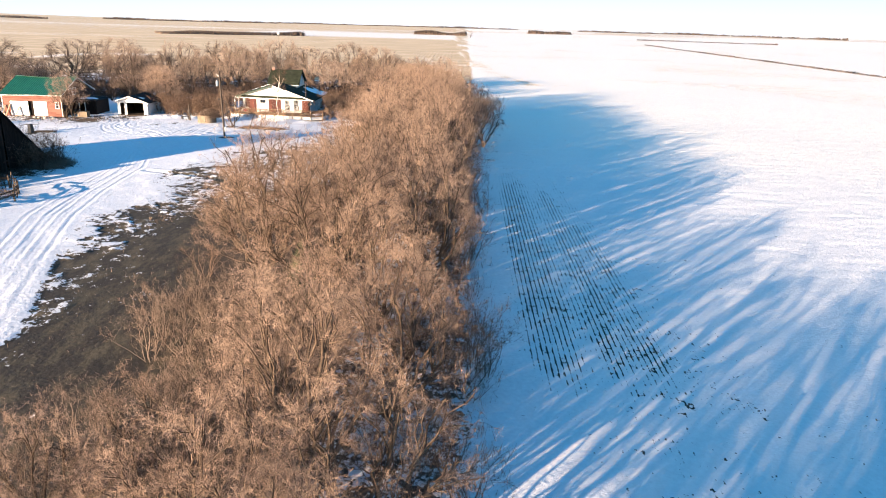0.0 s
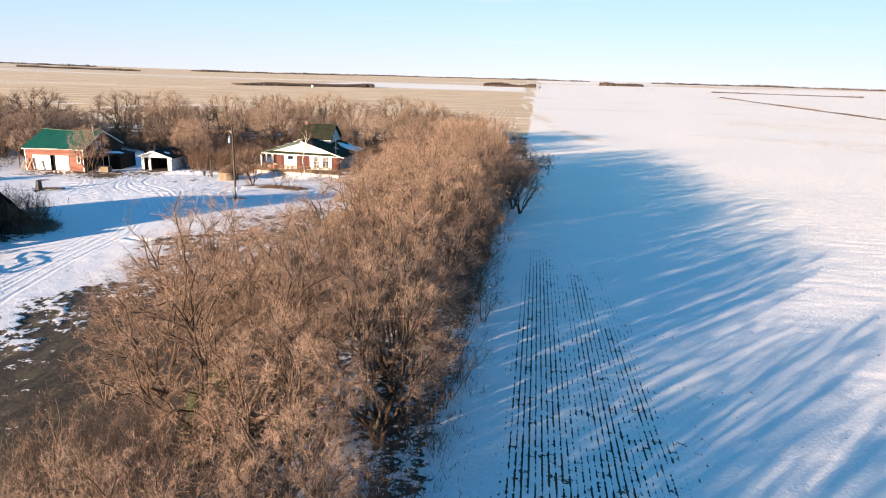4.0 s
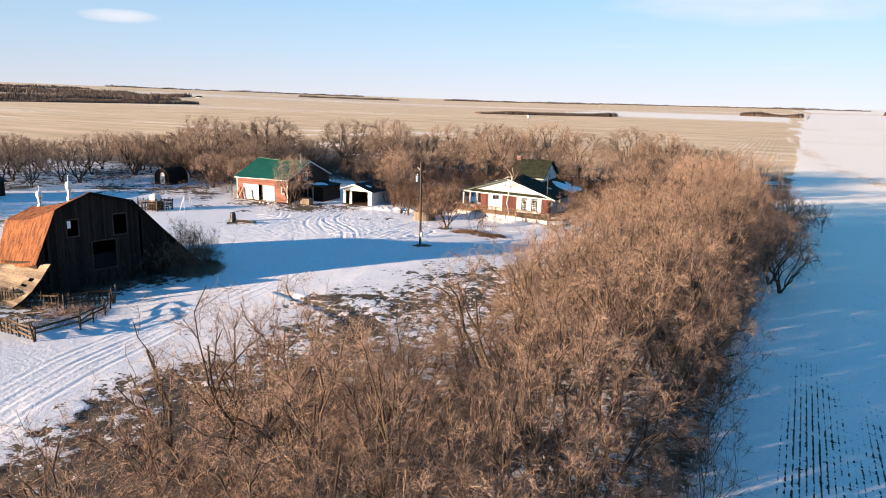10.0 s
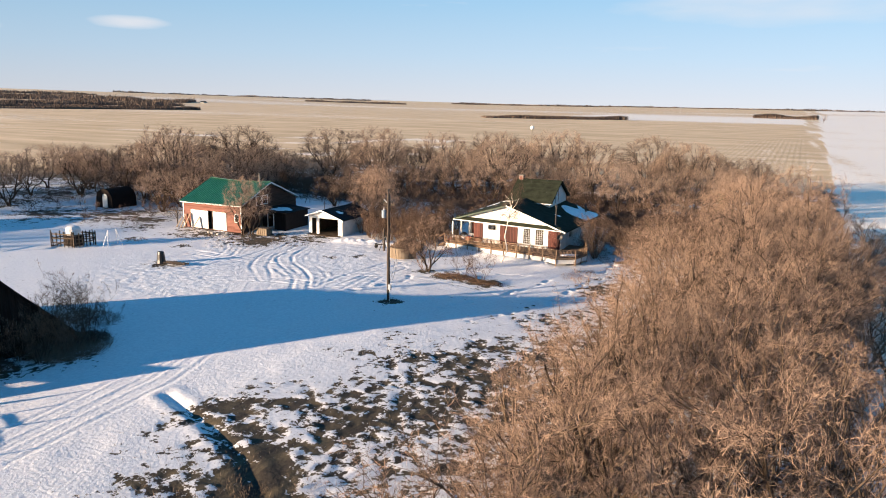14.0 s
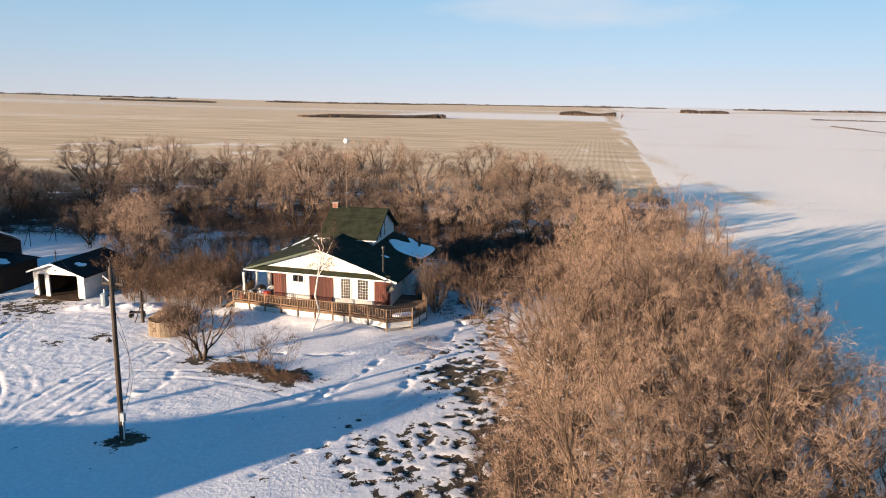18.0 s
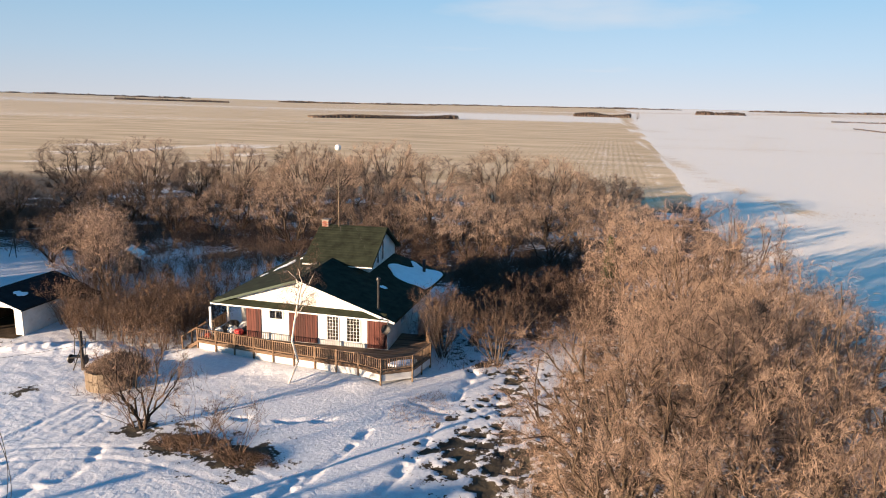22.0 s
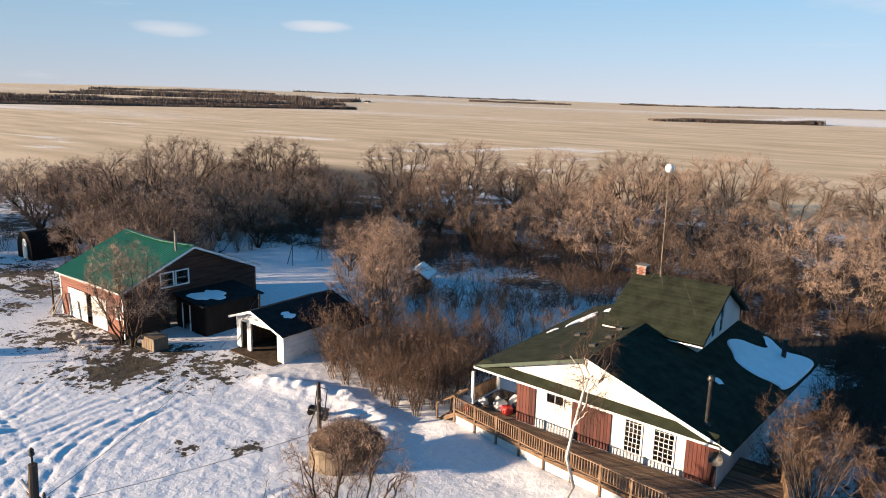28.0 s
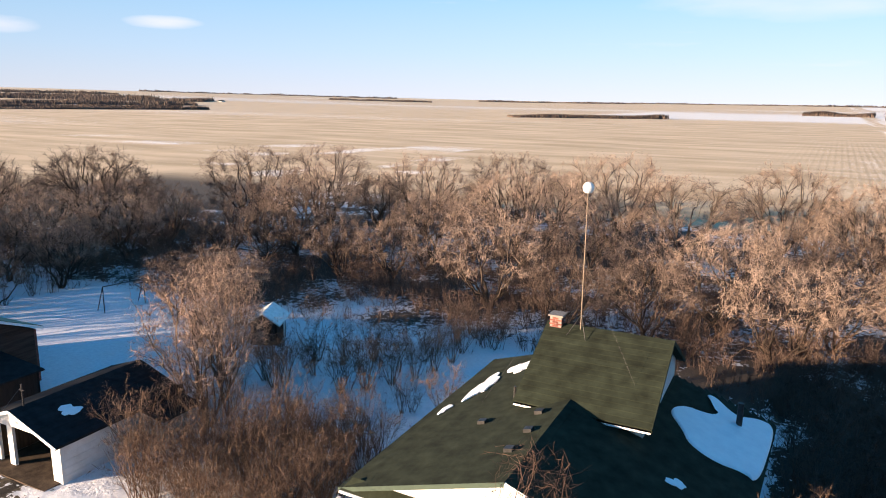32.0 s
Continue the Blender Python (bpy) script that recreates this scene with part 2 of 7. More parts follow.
def far_from(x, y, line):
    """Distance from points to a broken line."""
    best = np.full(np.shape(x), 1e9)
    for (ax, ay), (bx, by) in zip(line[:-1], line[1:]):
        dx, dy = bx - ax, by - ay
        t = np.clip(((x - ax) * dx + (y - ay) * dy) / (dx * dx + dy * dy), 0, 1)
        best = np.minimum(best, np.hypot(x - ax - t * dx, y - ay - t * dy))
    return best


# ---- ground: one sheet to the horizon ----
ROAD = [(-24, 34), (-28, 46), (-31.5, 58), (-33, 68), (-33.5, 78), (-36, 88), (-42, 98), (-49, 107), (-53, 116)]
def arc(cx, cy, r, a0, a1):
    return [(cx + r * math.cos(radians(a0 + (a1 - a0) * k / 10)), cy + r * math.sin(radians(a0 + (a1 - a0) * k / 10))) for k in range(11)]


TRACKS = [ROAD, arc(-66, 102, 14, 75, -5), arc(-58, 108, 10, 20, -70), arc(-70, 108, 20, 10, -60), arc(-28, 92, 16, 120, 60)]
TRACKS += [[(-50.5, 116), (-49.5, 113.3), (-49.4, 110.8), (-48.6, 108.5), (-47.4, 106.2), (-46.2, 104.3), (-44.5, 102.7), (-42.4, 100.6)], [(-57, 106.4), (-55.0, 106.4), (-51.6, 106.3), (-48.6, 106.0), (-45.7, 105.6), (-43.6, 104.9), (-41.6, 103.4)]]
TRACKS += [[(-48.6, 115.5), (-47.9, 113.1), (-47.5, 110.6), (-46.0, 108.2), (-43.8, 106.2), (-41.4, 104.4), (-39.2, 102.1), (-37.0, 98.6)], [(-46.4, 112.6), (-45.6, 110.2), (-43.9, 108.0), (-41.2, 106.3), (-38.6, 103.8), (-36.6, 100.2)], [(-34.9, 112.5), (-35.3, 109.3), (-35.6, 106.2), (-35.7, 103.2), (-35.6, 99.5), (-36, 95)], [(-33.5, 110.8), (-33.6, 107.0), (-33.4, 104.0), (-33.1, 101.0), (-33.6, 96)], [(-47.5, 98.7), (-45.5, 99.4), (-43.6, 100.1), (-41.4, 100.8), (-38.5, 100.9)]]


TRAILS = [[(-26, 95), (-24.4, 97.1), (-21.3, 103.4), (-19, 110), (-18, 116)], [(-16.1, 106.5), (-15.2, 112), (-14.6, 117.4), (-13.8, 124)], [(-11.9, 114.6), (-14.5, 108), (-17, 102.3), (-20, 97)], [(-33, 101), (-30, 106), (-31.5, 110)], [(-20.9, 114.2), (-24, 113), (-28, 113.5)], [(-14.3, 118.9), (-14.2, 120.8), (-14.2, 123.4), (-14.9, 126.7)], [(-16.9, 117.3), (-15.0, 116.5), (-13.2, 117.1), (-12.0, 119.5), (-10.1, 123.1), (-10.1, 129.5)], [(-15.7, 125.0), (-13.6, 122.6), (-11.7, 123.4), (-9.8, 123.8)], [(-12.6, 116.7), (-11.7, 120.1), (-10.4, 122.0)]]


DITCH = [(-30.6, 76.9), (-25.6, 74.8), (-21.5, 72.8), (-18.7, 70.6)]


def rise(x, y):
    """Height of the lie of the land."""
    x, y = np.asarray(x, float), np.asarray(y, float)
    z = 0.32 * np.exp(-((x + 27) ** 2 + (y - 97) ** 2) / 200) - 0.04 * np.exp(-((x + 20) ** 2 + (y - 121) ** 2) / 90)
    z = z - 0.7 * np.exp(-((x + 46) ** 2 + (y - 70) ** 2) / 160)
    far = sstep(400, 2500, np.hypot(x, y))
    z = z + 30 * sstep(900, 3200, np.hypot(x, y)) * sstep(0.35, 0.95, -x / np.maximum(np.hypot(x, y), 1)) * (y > -2000)
    return z + far * (6 * vn(x, y, 900, 3) - 2.5) + 0.25 * (vn(x, y, 23, 5) - 0.5)


def land(x, y):
    z = rise(x, y)
    near = 1 - sstep(140, 260, np.hypot(x + 30, y - 90))
    yard = near * sstep(-6, -14, x)
    zone = sstep(-60, -57, x) * (1 - sstep(-27, -24, x)) * sstep(89, 92, y) * (1 - sstep(122, 125, y))
    lumps = 0.025 * (vn(x, y, 1.5, 7) - 0.5) + (0.035 * (0.25 + 0.75 * zone) * (vn(x, y, 0.55, 8) - 0.5) + 0.045 * zone * (vn(x, y, 0.27, 10) - 0.5))
    smooth = np.clip(1 - far_from(x, y, ROAD) / 3.0, 0, 1)
    z = z + yard * lumps * (1 - 0.8 * smooth) + near * (1 - yard) * 0.07 * (vn(x, y, 0.9, 9) - 0.5)
    for k, line in enumerate(TRACKS):
        d = far_from(x, y, line)
        fade = (1 - 0.75 * sstep(92, 99, y)) if k == 0 else (1.0 if k < 5 else 0.5 + 1.3 * vn(x, y, 2.2, 40 + k))
        for off in ((0.25, 0.8, 1.2, 1.75) if k == 0 else (0.72,)):
            r = np.abs(d - off - 0.25 * (vn(x, y, 5, 50 + k) - 0.5))
            z = z - ((0.018 + 0.022 * vn(x, y, 3.0, 70 + k)) * np.exp(-(r / 0.15) ** 2) - 0.024 * (0.3 + 0.7 * vn(x, y, 1.3, 90 + k)) * np.exp(-((r - 0.32) / 0.14) ** 2)) * near * fade
    ditch = far_from(x, y, DITCH)
    z = z - 0.12 * np.exp(-(ditch / 0.30) ** 2) + 0.045 * np.exp(-((ditch - 0.8) / 0.4) ** 2)
    for k, line in enumerate(TRAILS):
        d = far_from(x, y, line) + 0.5 * (vn(x, y, 2.5, 150 + k) - 0.5)
        z = z - 0.13 * np.exp(-(d / 0.24) ** 2) * sstep(0.42, 0.6, vn(x, y, 0.5, 160 + k)) * near
    z = z + 0.26 * np.exp(-(far_from(x, y, [(-33.6, 121.9), (-27.4, 120.7), (-21.2, 119.9)]) / 1.1) ** 2)
    bank = np.abs(far_from(x, y, [(-46, 119.5), (-41, 121), (-37, 120), (-35, 118)]))
    z = z + 0.26 * np.exp(-(bank / 0.9) ** 2) * (0.2 + vn(x, y, 0.9, 11) + 0.7 * vn(x, y, 0.35, 12))
    return z


def height(x, y):
    return float(land(np.array([x]), np.array([y]))[0])


def belt_l(y):
    return -9.0 - 4.5 * sstep(35, 42, y) * (1 - sstep(50, 60, y)) + 0.8 * sstep(55, 65, y) + 2.2 * sstep(105, 118, y)


def belt_r(y):
    return 1.8 + 0.05 * (np.asarray(y, float) - 22)


def field_edge(y):
    """The line between snow-dusted field and yard, then stubble."""
    return belt_r(y) + 1.6


def steps(lo, a, b, hi, fine, mid, growth):
    out = list(np.arange(a, b, fine))
    for sign, start, end in ((-1, a, lo), (1, b, hi)):
        d, p, side = mid, start, []
        while (p - end) * sign < 0:
            side.append(p)
            d = (0.4 if abs(p - start) < 16 else mid) if abs(p - start) < 75 else d * growth
            p += sign * d
        side.append(end)
        out += side
    return np.array(sorted(set(np.round(out, 3))))


gx = steps(-4700, -58, -7, 4700, 0.17, 1.0, 1.18)
gy = steps(-3000, 46, 123.4, 4700, 0.17, 1.0, 1.18)
GX, GY = np.meshgrid(gx, gy)
GZ = land(GX, GY)
far_r = sstep(-0.5, 1.5, GX - field_edge(GY))
stub = sstep(-3, 3, GY - (205 - 0.10 * (GX + 0.0))) * (1 - sstep(-1.0, 1.0, GX - (8 + 0.0372 * (GY - 213)))) * sstep(-3, 3, GY - 195)
stub = np.maximum(stub, (1 - sstep(-150, -138, GX)) * sstep(135, 150, GY))
stub = np.maximum(stub, 1 - sstep(-152, -136, GX + 0.15 * (GY - 100)))
grove = np.maximum(sstep(143, 150, GY), sstep(-19.5, -17, GX) * sstep(132, 139, GY)) * (1 - stub) * (1 - far_r)
belt = sstep(-2.5, 0.5, GX - belt_l(GY)) * (1 - sstep(-0.8, 1.2, GX - belt_r(GY))) * (1 - sstep(140, 150, GY))
wobble = 5.0 * (vn(GX, GY, 4.5, 61) - 0.5) + 3.0 * (vn(GX, GY, 1.6, 62) - 0.5)
dirt_l = -24.5 - 1.5 * sstep(55, 72, GY) + 13.5 * sstep(84, 108, GY)
dirt = sstep(-5.0, 4.0, GX - dirt_l + wobble) * (1 - sstep(0.0, 3.0, GX + 6.5)) * (1 - sstep(118, 130, GY)) * (1 - 0.24 * sstep(48, 64, GY)) * sstep(5, 20, GY)
dirt2 = 1 - sstep(0.6, 2.2, far_from(GX, GY, [(-19.5, 70), (-22, 74), (-26, 76.5), (-27.5, 75.5)]))
cover = np.full(GX.shape, 0.93)
clump = 0.28 * vn(GX, GY, 1.25, 131) + 0.36 * vn(GX, GY, 0.62, 132) + 0.36 * vn(GX, GY, 0.38, 133)
broad = vn(GX, GY, 6.5, 134)
late = sstep(90, 102, GY)
fray = np.clip(dirt, 0, 1) * (1 - far_r)
near_belt = sstep(2.0, 9.0, GX - dirt_l)
cover = cover - 0.24 * fray * (1 - sstep(58, 70, GY))
cover = cover - (0.44 + 0.22 * near_belt + 0.30 * (broad - 0.5)) * fray + (0.85 + 0.6 * late) * (clump * (1 - late) + late * (0.45 * vn(GX, GY, 0.58, 141) + 0.55 * vn(GX, GY, 0.36, 142)) - 0.5) * np.clip(fray * 3, 0, 1)
cover = cover - 0.35 * dirt2
cover = cover - 0.42 * belt * (1 - far_r)
road = 1 - sstep(2.0, 3.6, far_from(GX, GY, ROAD))
cover = np.maximum(cover, 0.97 * road)
cover = cover - grove * (0.46 + 0.35 * (vn(GX, GY, 9, 21) - 0.3) + 0.5 * (vn(GX, GY, 3.2, 22) - 0.5))
clear = np.exp(-(((GX + 70) / 9) ** 2 + ((GY - 139) / 7) ** 2) * 1.2) + np.exp(-(((GX + 47) / 9) ** 2 + ((GY - 143) / 7) ** 2)) + np.exp(-(((GX + 37) / 3) ** 2 + ((GY - 138) / 12) ** 2))
cover = cover + 0.7 * np.clip(clear, 0, 1) * (GY > 128)
dip = np.zeros(GX.shape)
for cx, cy, rr, am in ((-55, 115.5, 5.0, 0.68), (-30.2, 110.4, 1.3, 0.8), (-50, 119, 3.5, 0.5), (-42.5, 111.5, 0.9, 0.7), (-40, 113.6, 0.9, 0.75), (-28, 110, 2.0, 0.75), (-24, 109, 2.4, 0.8), (-28.1, 98.8, 1.1, 0.8), (-46, 66, 6.0, 0.5), (-56, 66, 9, 0.45), (-47, 80, 4, 0.5), (-44.3, 71, 2.2, 0.6), (-43.2, 75, 2.2, 0.6), (-42.2, 79, 2.6, 0.6), (-64, 116, 5.0, 0.62), (-61, 118.2, 2.6, 0.75), (-55, 101, 2.0, 0.6), (-80, 86, 6, 0.4), (-88, 85, 5, 0.75), (-95, 89, 4, 0.75), (-104, 90, 6, 0.7), (-98, 84, 4, 0.5), (-64, 68, 8, 0.45), (-71, 67, 7, 0.42), (-60, 59, 5, 0.35), (-55, 57, 4, 0.3), (-52, 63.5, 4, 0.4), (-86, 118, 12, 0.35), (-95, 112, 10, 0.3), (-13, 112, 4, 0.25), (-13, 126.5, 5, 0.22), (-16, 129, 3, 0.3), (-70, 90, 14, 0.12), (-50.6, 60.6, 3.5, 0.5), (-44.8, 58.5, 2.6, 0.55), (-41, 56, 2.4, 0.5), (-60, 66, 5, 0.5), (-82, 78, 7, 0.75), (-79, 84.5, 4, 0.6), (-91, 80, 7, 0.7), (-87, 87, 5, 0.6), (-73.4, 114.4, 3.0, 0.6), (-68, 108.5, 1.8, 0.55), (-60.3, 108.1, 1.3, 0.6), (-66, 116.6, 3.5, 0.6), (-50.3, 120.6, 1.9, 0.7), (-14, 131, 6, 0.5), (-15, 138, 6, 0.5), (-20, 148, 7, 0.4), (-84, 120, 7, 0.6), (-93, 116, 8, 0.55), (-78, 119, 4, 0.6)):
    dip = np.maximum(dip, am * np.exp(-((GX - cx) ** 2 + (GY - cy) ** 2) / rr ** 2))
dip = np.maximum(dip, 0.42 * (1 - sstep(-106, -98, GX)) * sstep(78, 88, GY) * (1 - stub))
cover = cover - 0.95 * dip + 1.1 * (clump - 0.5) * np.clip(dip * 2.2, 0, 1) * (cover > 0.5)
cover = cover - stub * (0.74 - 0.16 * sstep(350, 1100, np.hypot(GX, GY)))
strip = np.exp(-((GX - field_edge(GY) - 3.0) / 1.3) ** 4) + 0.6 * np.exp(-((GX - field_edge(GY) - 6.3) / 0.6) ** 2) + 0.5 * np.exp(-((GX - field_edge(GY) - 8.2) / 0.5) ** 2) + 0.22 * np.exp(-((GX - field_edge(GY) - 5) / 4) ** 2)
rows_m = 1.25 * far_r * strip * sstep(26, 36, GY) * (1 - sstep(55, 95, GY))
rows_m = rows_m + far_r * 0.3 * np.exp(-((GX - field_edge(GY) - 8) / 6) ** 2) * (1 - sstep(50, 80, GY))
srow = stub * (1 - sstep(350, 600, GY)) * np.exp(-(((GX - 0.0372 * GY) + 10) / 25) ** 2)
rows_m = rows_m + 0.6 * srow
cover = cover + 0.15 * srow + 0.45 * stub * sstep(0.70, 0.80, vn(GX * 0.4, GY, 5, 43)) * sstep(0.4, 0.7, vn(GX, GY, 60, 44)) * (1 - sstep(330, 450, GY)) * (1 - far_r)
cover = np.where(far_r > 0.5, 0.95 - 0.17 * np.clip(rows_m, 0, 1) - 0.06 * vn(GX, GY, 14, 31) - 0.16 * sstep(0.62, 0.8, vn(GX, GY + 0.4 * GX, 38, 33)) * sstep(120, 180, GY), cover)
far_d = np.hypot(GX, GY)
cover = cover - 0.22 * far_r * np.exp(-(far_from(GX, GY, [(20, 345), (23, 290), (24, 250), (28, 226), (31, 208)]) / 4.0) ** 2) * (0.5 + vn(GX, GY, 6, 45))
dust = far_r * sstep(70, 140, GY + 0.6 * GX)
cover = cover - 0.11 * dust * (0.6 + 0.8 * vn(GX, GY, 30, 37))
stub = np.maximum(stub, 0.35 * far_r * sstep(300, 900, far_d) * sstep(0.45, 0.6, vn(GX * 0.35, GY, 260, 35)))
cover = cover - 0.25 * far_r * sstep(700, 1200, far_d) * sstep(0.45, 0.55, vn(GX * 0.3, GY, 300, 36))
cover = cover + 0.42 * stub * sstep(-270, -205, GX) * sstep(770, 830, GY) * (1 - sstep(1130, 1200, GY)) * (1 - far_r)
cover = cover + stub * 0.22 * sstep(0.6, 0.85, vn(GX * 0.25, GY, 120, 41)) * sstep(250, 400, far_d) * (1 - far_r)
GZ = GZ + 0.07 * sstep(0.36, 0.60, cover) * np.clip(fray * 3, 0, 1)
ny, nx = GX.shape
me = bpy.data.meshes.new("ground")
me.vertices.add(nx * ny)
me.vertices.foreach_set("co", np.stack([GX, GY, GZ], -1).astype(np.float32).ravel())
idx = np.arange(nx * ny).reshape(ny, nx)
quad = np.stack([idx[:-1, :-1], idx[:-1, 1:], idx[1:, 1:], idx[1:, :-1]], -1).reshape(-1, 4)
me.loops.add(quad.size)
me.loops.foreach_set("vertex_index", quad.ravel().astype(np.int32))
me.polygons.add(len(quad))
me.polygons.foreach_set("loop_start", np.arange(0, quad.size, 4, dtype=np.int32))
me.update(calc_edges=True)
me.shade_smooth()
att = me.color_attributes.new("cover", "FLOAT_COLOR", "POINT")
att.data.foreach_set("color", np.stack([np.clip(cover, 0, 1), np.clip(np.maximum(np.maximum(stub, dust), sstep(205, 225, GY)), 0, 1), np.clip(rows_m, 0, 1), np.clip(belt + grove, 0, 1)], -1).astype(np.float32).ravel())

gm = bpy.data.materials.new("snowy_ground")
gm.use_nodes = True
nt = gm.node_tree
L = nt.links
pb = nt.nodes["Principled BSDF"]
geo = nt.nodes.new("ShaderNodeNewGeometry")
at = nt.nodes.new("ShaderNodeAttribute")
at.attribute_name = "cover"
sep = nt.nodes.new("ShaderNodeSeparateColor")
L.new(at.outputs["Color"], sep.inputs["Color"])


def nz(scale, detail=3.0, rough=0.6, stretch=(1, 1, 1)):
    ma = nt.nodes.new("ShaderNodeMapping")
    ma.inputs["Scale"].default_value = stretch
    L.new(geo.outputs["Position"], ma.inputs["Vector"])
    n = nd(nt, "ShaderNodeTexNoise", Scale=scale, Detail=detail, Roughness=rough)
    L.new(ma.outputs["Vector"], n.inputs["Vector"])
    return n.outputs["Fac"]


def mth(op, a, b=None, c=None):
    n = nt.nodes.new("ShaderNodeMath")
    n.operation = op
    for i, v in enumerate((a, b, c)):
        if v is None:
            continue
        if isinstance(v, (int, float)):
            n.inputs[i].default_value = v
        else:
            L.new(v, n.inputs[i])
    return n.outputs[0]


def mixc(f, a, b):
    n = nt.nodes.new("ShaderNodeMix")
    n.data_type = "RGBA"
    for key, v in (("Factor", f), ("A", a), ("B", b)):
        if isinstance(v, tuple):
            n.inputs[key].default_value = (*v, 1)
        elif isinstance(v, float):
            n.inputs[key].default_value = v
        else:
            L.new(v, n.inputs[key])
    return n.outputs["Result"]


def rng(v, a, b, lo=0.0, hi=1.0):
    n = nt.nodes.new("ShaderNodeMapRange")
    n.inputs["From Min"].default_value, n.inputs["From Max"].default_value = a, b
    n.inputs["To Min"].default_value, n.inputs["To Max"].default_value = lo, hi
    L.new(v, n.inputs["Value"])
    return n.outputs["Result"]


n_big, n_mid, n_fine, n_tiny = nz(0.22, 3), nz(1.6, 4, 0.65), nz(4.2, 3, 0.7), nz(30.0, 2)
sp = nt.nodes.new("ShaderNodeSeparateXYZ")
L.new(geo.outputs["Position"], sp.inputs["Vector"])
across = mth("SUBTRACT", sp.outputs["X"], mth("MULTIPLY", sp.outputs["Y"], 0.05))
wob = mth("MULTIPLY_ADD", n_mid, 0.11, across)
ridge = mth("SINE", mth("MULTIPLY", wob, 2 * math.pi / 0.29))
n_row = nz(2.2, 4, 0.7, (1.6, 0.5, 1))
spot = mth("MULTIPLY", mth("MULTIPLY", rng(ridge, 0.30, 1.0), sep.outputs["Blue"]), rng(n_row, 0.30, 0.52, 0.05, 0.50))
clods = mth("MULTIPLY", rng(nz(2.6, 3, 0.75), 0.60, 0.70), rng(nz(0.16, 2), 0.44, 0.62, 0.0, 0.34))
spot = mth("ADD", spot, mth("MULTIPLY", clods, rng(sp.outputs["X"], 2.0, 5.0)))
thin = mth("ADD", mth("MULTIPLY", n_mid, 0.75), mth("MULTIPLY_ADD", n_fine, 0.6, -0.175))
thin = mth("ADD", thin, mth("MULTIPLY", mth("SUBTRACT", n_big, 0.5), 0.35))
across2 = mth("SUBTRACT", sp.outputs["X"], mth("MULTIPLY", sp.outputs["Y"], 0.0372))
n_gap = nz(0.35, 4, 0.7, (2.0, 0.5, 1))
ridge2 = mth("MULTIPLY", mth("SINE", mth("MULTIPLY", mth("MULTIPLY_ADD", n_mid, 0.9, across2), 2 * math.pi / 1.9)), rng(n_gap, 0.36, 0.66))
spot2 = mth("MULTIPLY", mth("MULTIPLY", ridge2, 0.16), mth("MULTIPLY", sep.outputs["Blue"], sep.outputs["Green"]))
spot = mth("MULTIPLY", spot, mth("SUBTRACT", 1.0, sep.outputs["Green"]))
need = mth("SUBTRACT", mth("SUBTRACT", sep.outputs["Red"], spot), spot2)
edge = mth("SUBTRACT", mth("MULTIPLY_ADD", need, 0.62, 0.18), thin)
snow = rng(edge, -0.012, 0.03)
dirt_c = mixc(rng(n_fine, 0.25, 0.75), (0.008, 0.006, 0.004), (0.040, 0.029, 0.018))
n_turf = nz(0.9, 4, 0.7, (1.0, 0.35, 1))
dirt_c = mixc(rng(n_turf, 0.44, 0.66), dirt_c, mixc(n_fine, (0.038, 0.030, 0.015), (0.135, 0.104, 0.058)))
# leaf litter, its brown darkened to carry the shade under the trees
shaded_litter_c = mixc(n_fine, (0.020, 0.014, 0.010), (0.080, 0.056, 0.037))
stub_c = mixc(n_mid, (0.39, 0.268, 0.142), (0.61, 0.438, 0.245))
n_str = nz(0.05, 4, 0.6, (0.35, 1.6, 1))
stub_c = mixc(rng(n_str, 0.35, 0.65), stub_c, (0.74, 0.555, 0.345))
stub_c = mixc(mth("MULTIPLY", rng(ridge2, 0.05, 0.55), mth("MULTIPLY", sep.outputs["Blue"], 0.6)), stub_c, (0.30, 0.20, 0.115))
base_c = mixc(at.outputs["Alpha"], dirt_c, shaded_litter_c)
base_c = mixc(sep.outputs["Green"], base_c, stub_c)
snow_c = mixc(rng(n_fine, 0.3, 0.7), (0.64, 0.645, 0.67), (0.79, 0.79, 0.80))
# low sun painted into the field snow: warmer and paler east of the belt
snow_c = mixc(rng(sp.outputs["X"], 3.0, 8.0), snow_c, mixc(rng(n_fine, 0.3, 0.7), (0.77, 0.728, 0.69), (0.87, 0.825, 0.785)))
snow_c = mixc(sep.outputs["Green"], snow_c, (0.96, 0.86, 0.735))
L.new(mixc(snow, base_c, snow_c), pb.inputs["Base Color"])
L.new(rng(snow, 0, 1, 0.95, 0.62), pb.inputs["Roughness"])
hgt = mth("ADD", mth("MULTIPLY", snow, 0.8), mth("ADD", mth("MULTIPLY", n_mid, 0.6), mth("MULTIPLY", n_fine, 0.9)))
hgt = mth("ADD", hgt, mth("MULTIPLY", n_tiny, 0.12))
bu = nd(nt, "ShaderNodeBump", Strength=0.65, Distance=0.075)
L.new(hgt, bu.inputs["Height"])
L.new(bu.outputs["Normal"], pb.inputs["Normal"])
me.materials.append(gm)
ground = tagged(new("ground", me), "farmyard ground under patchy snow, bare dirt and stubble", "ground", "", "structure")


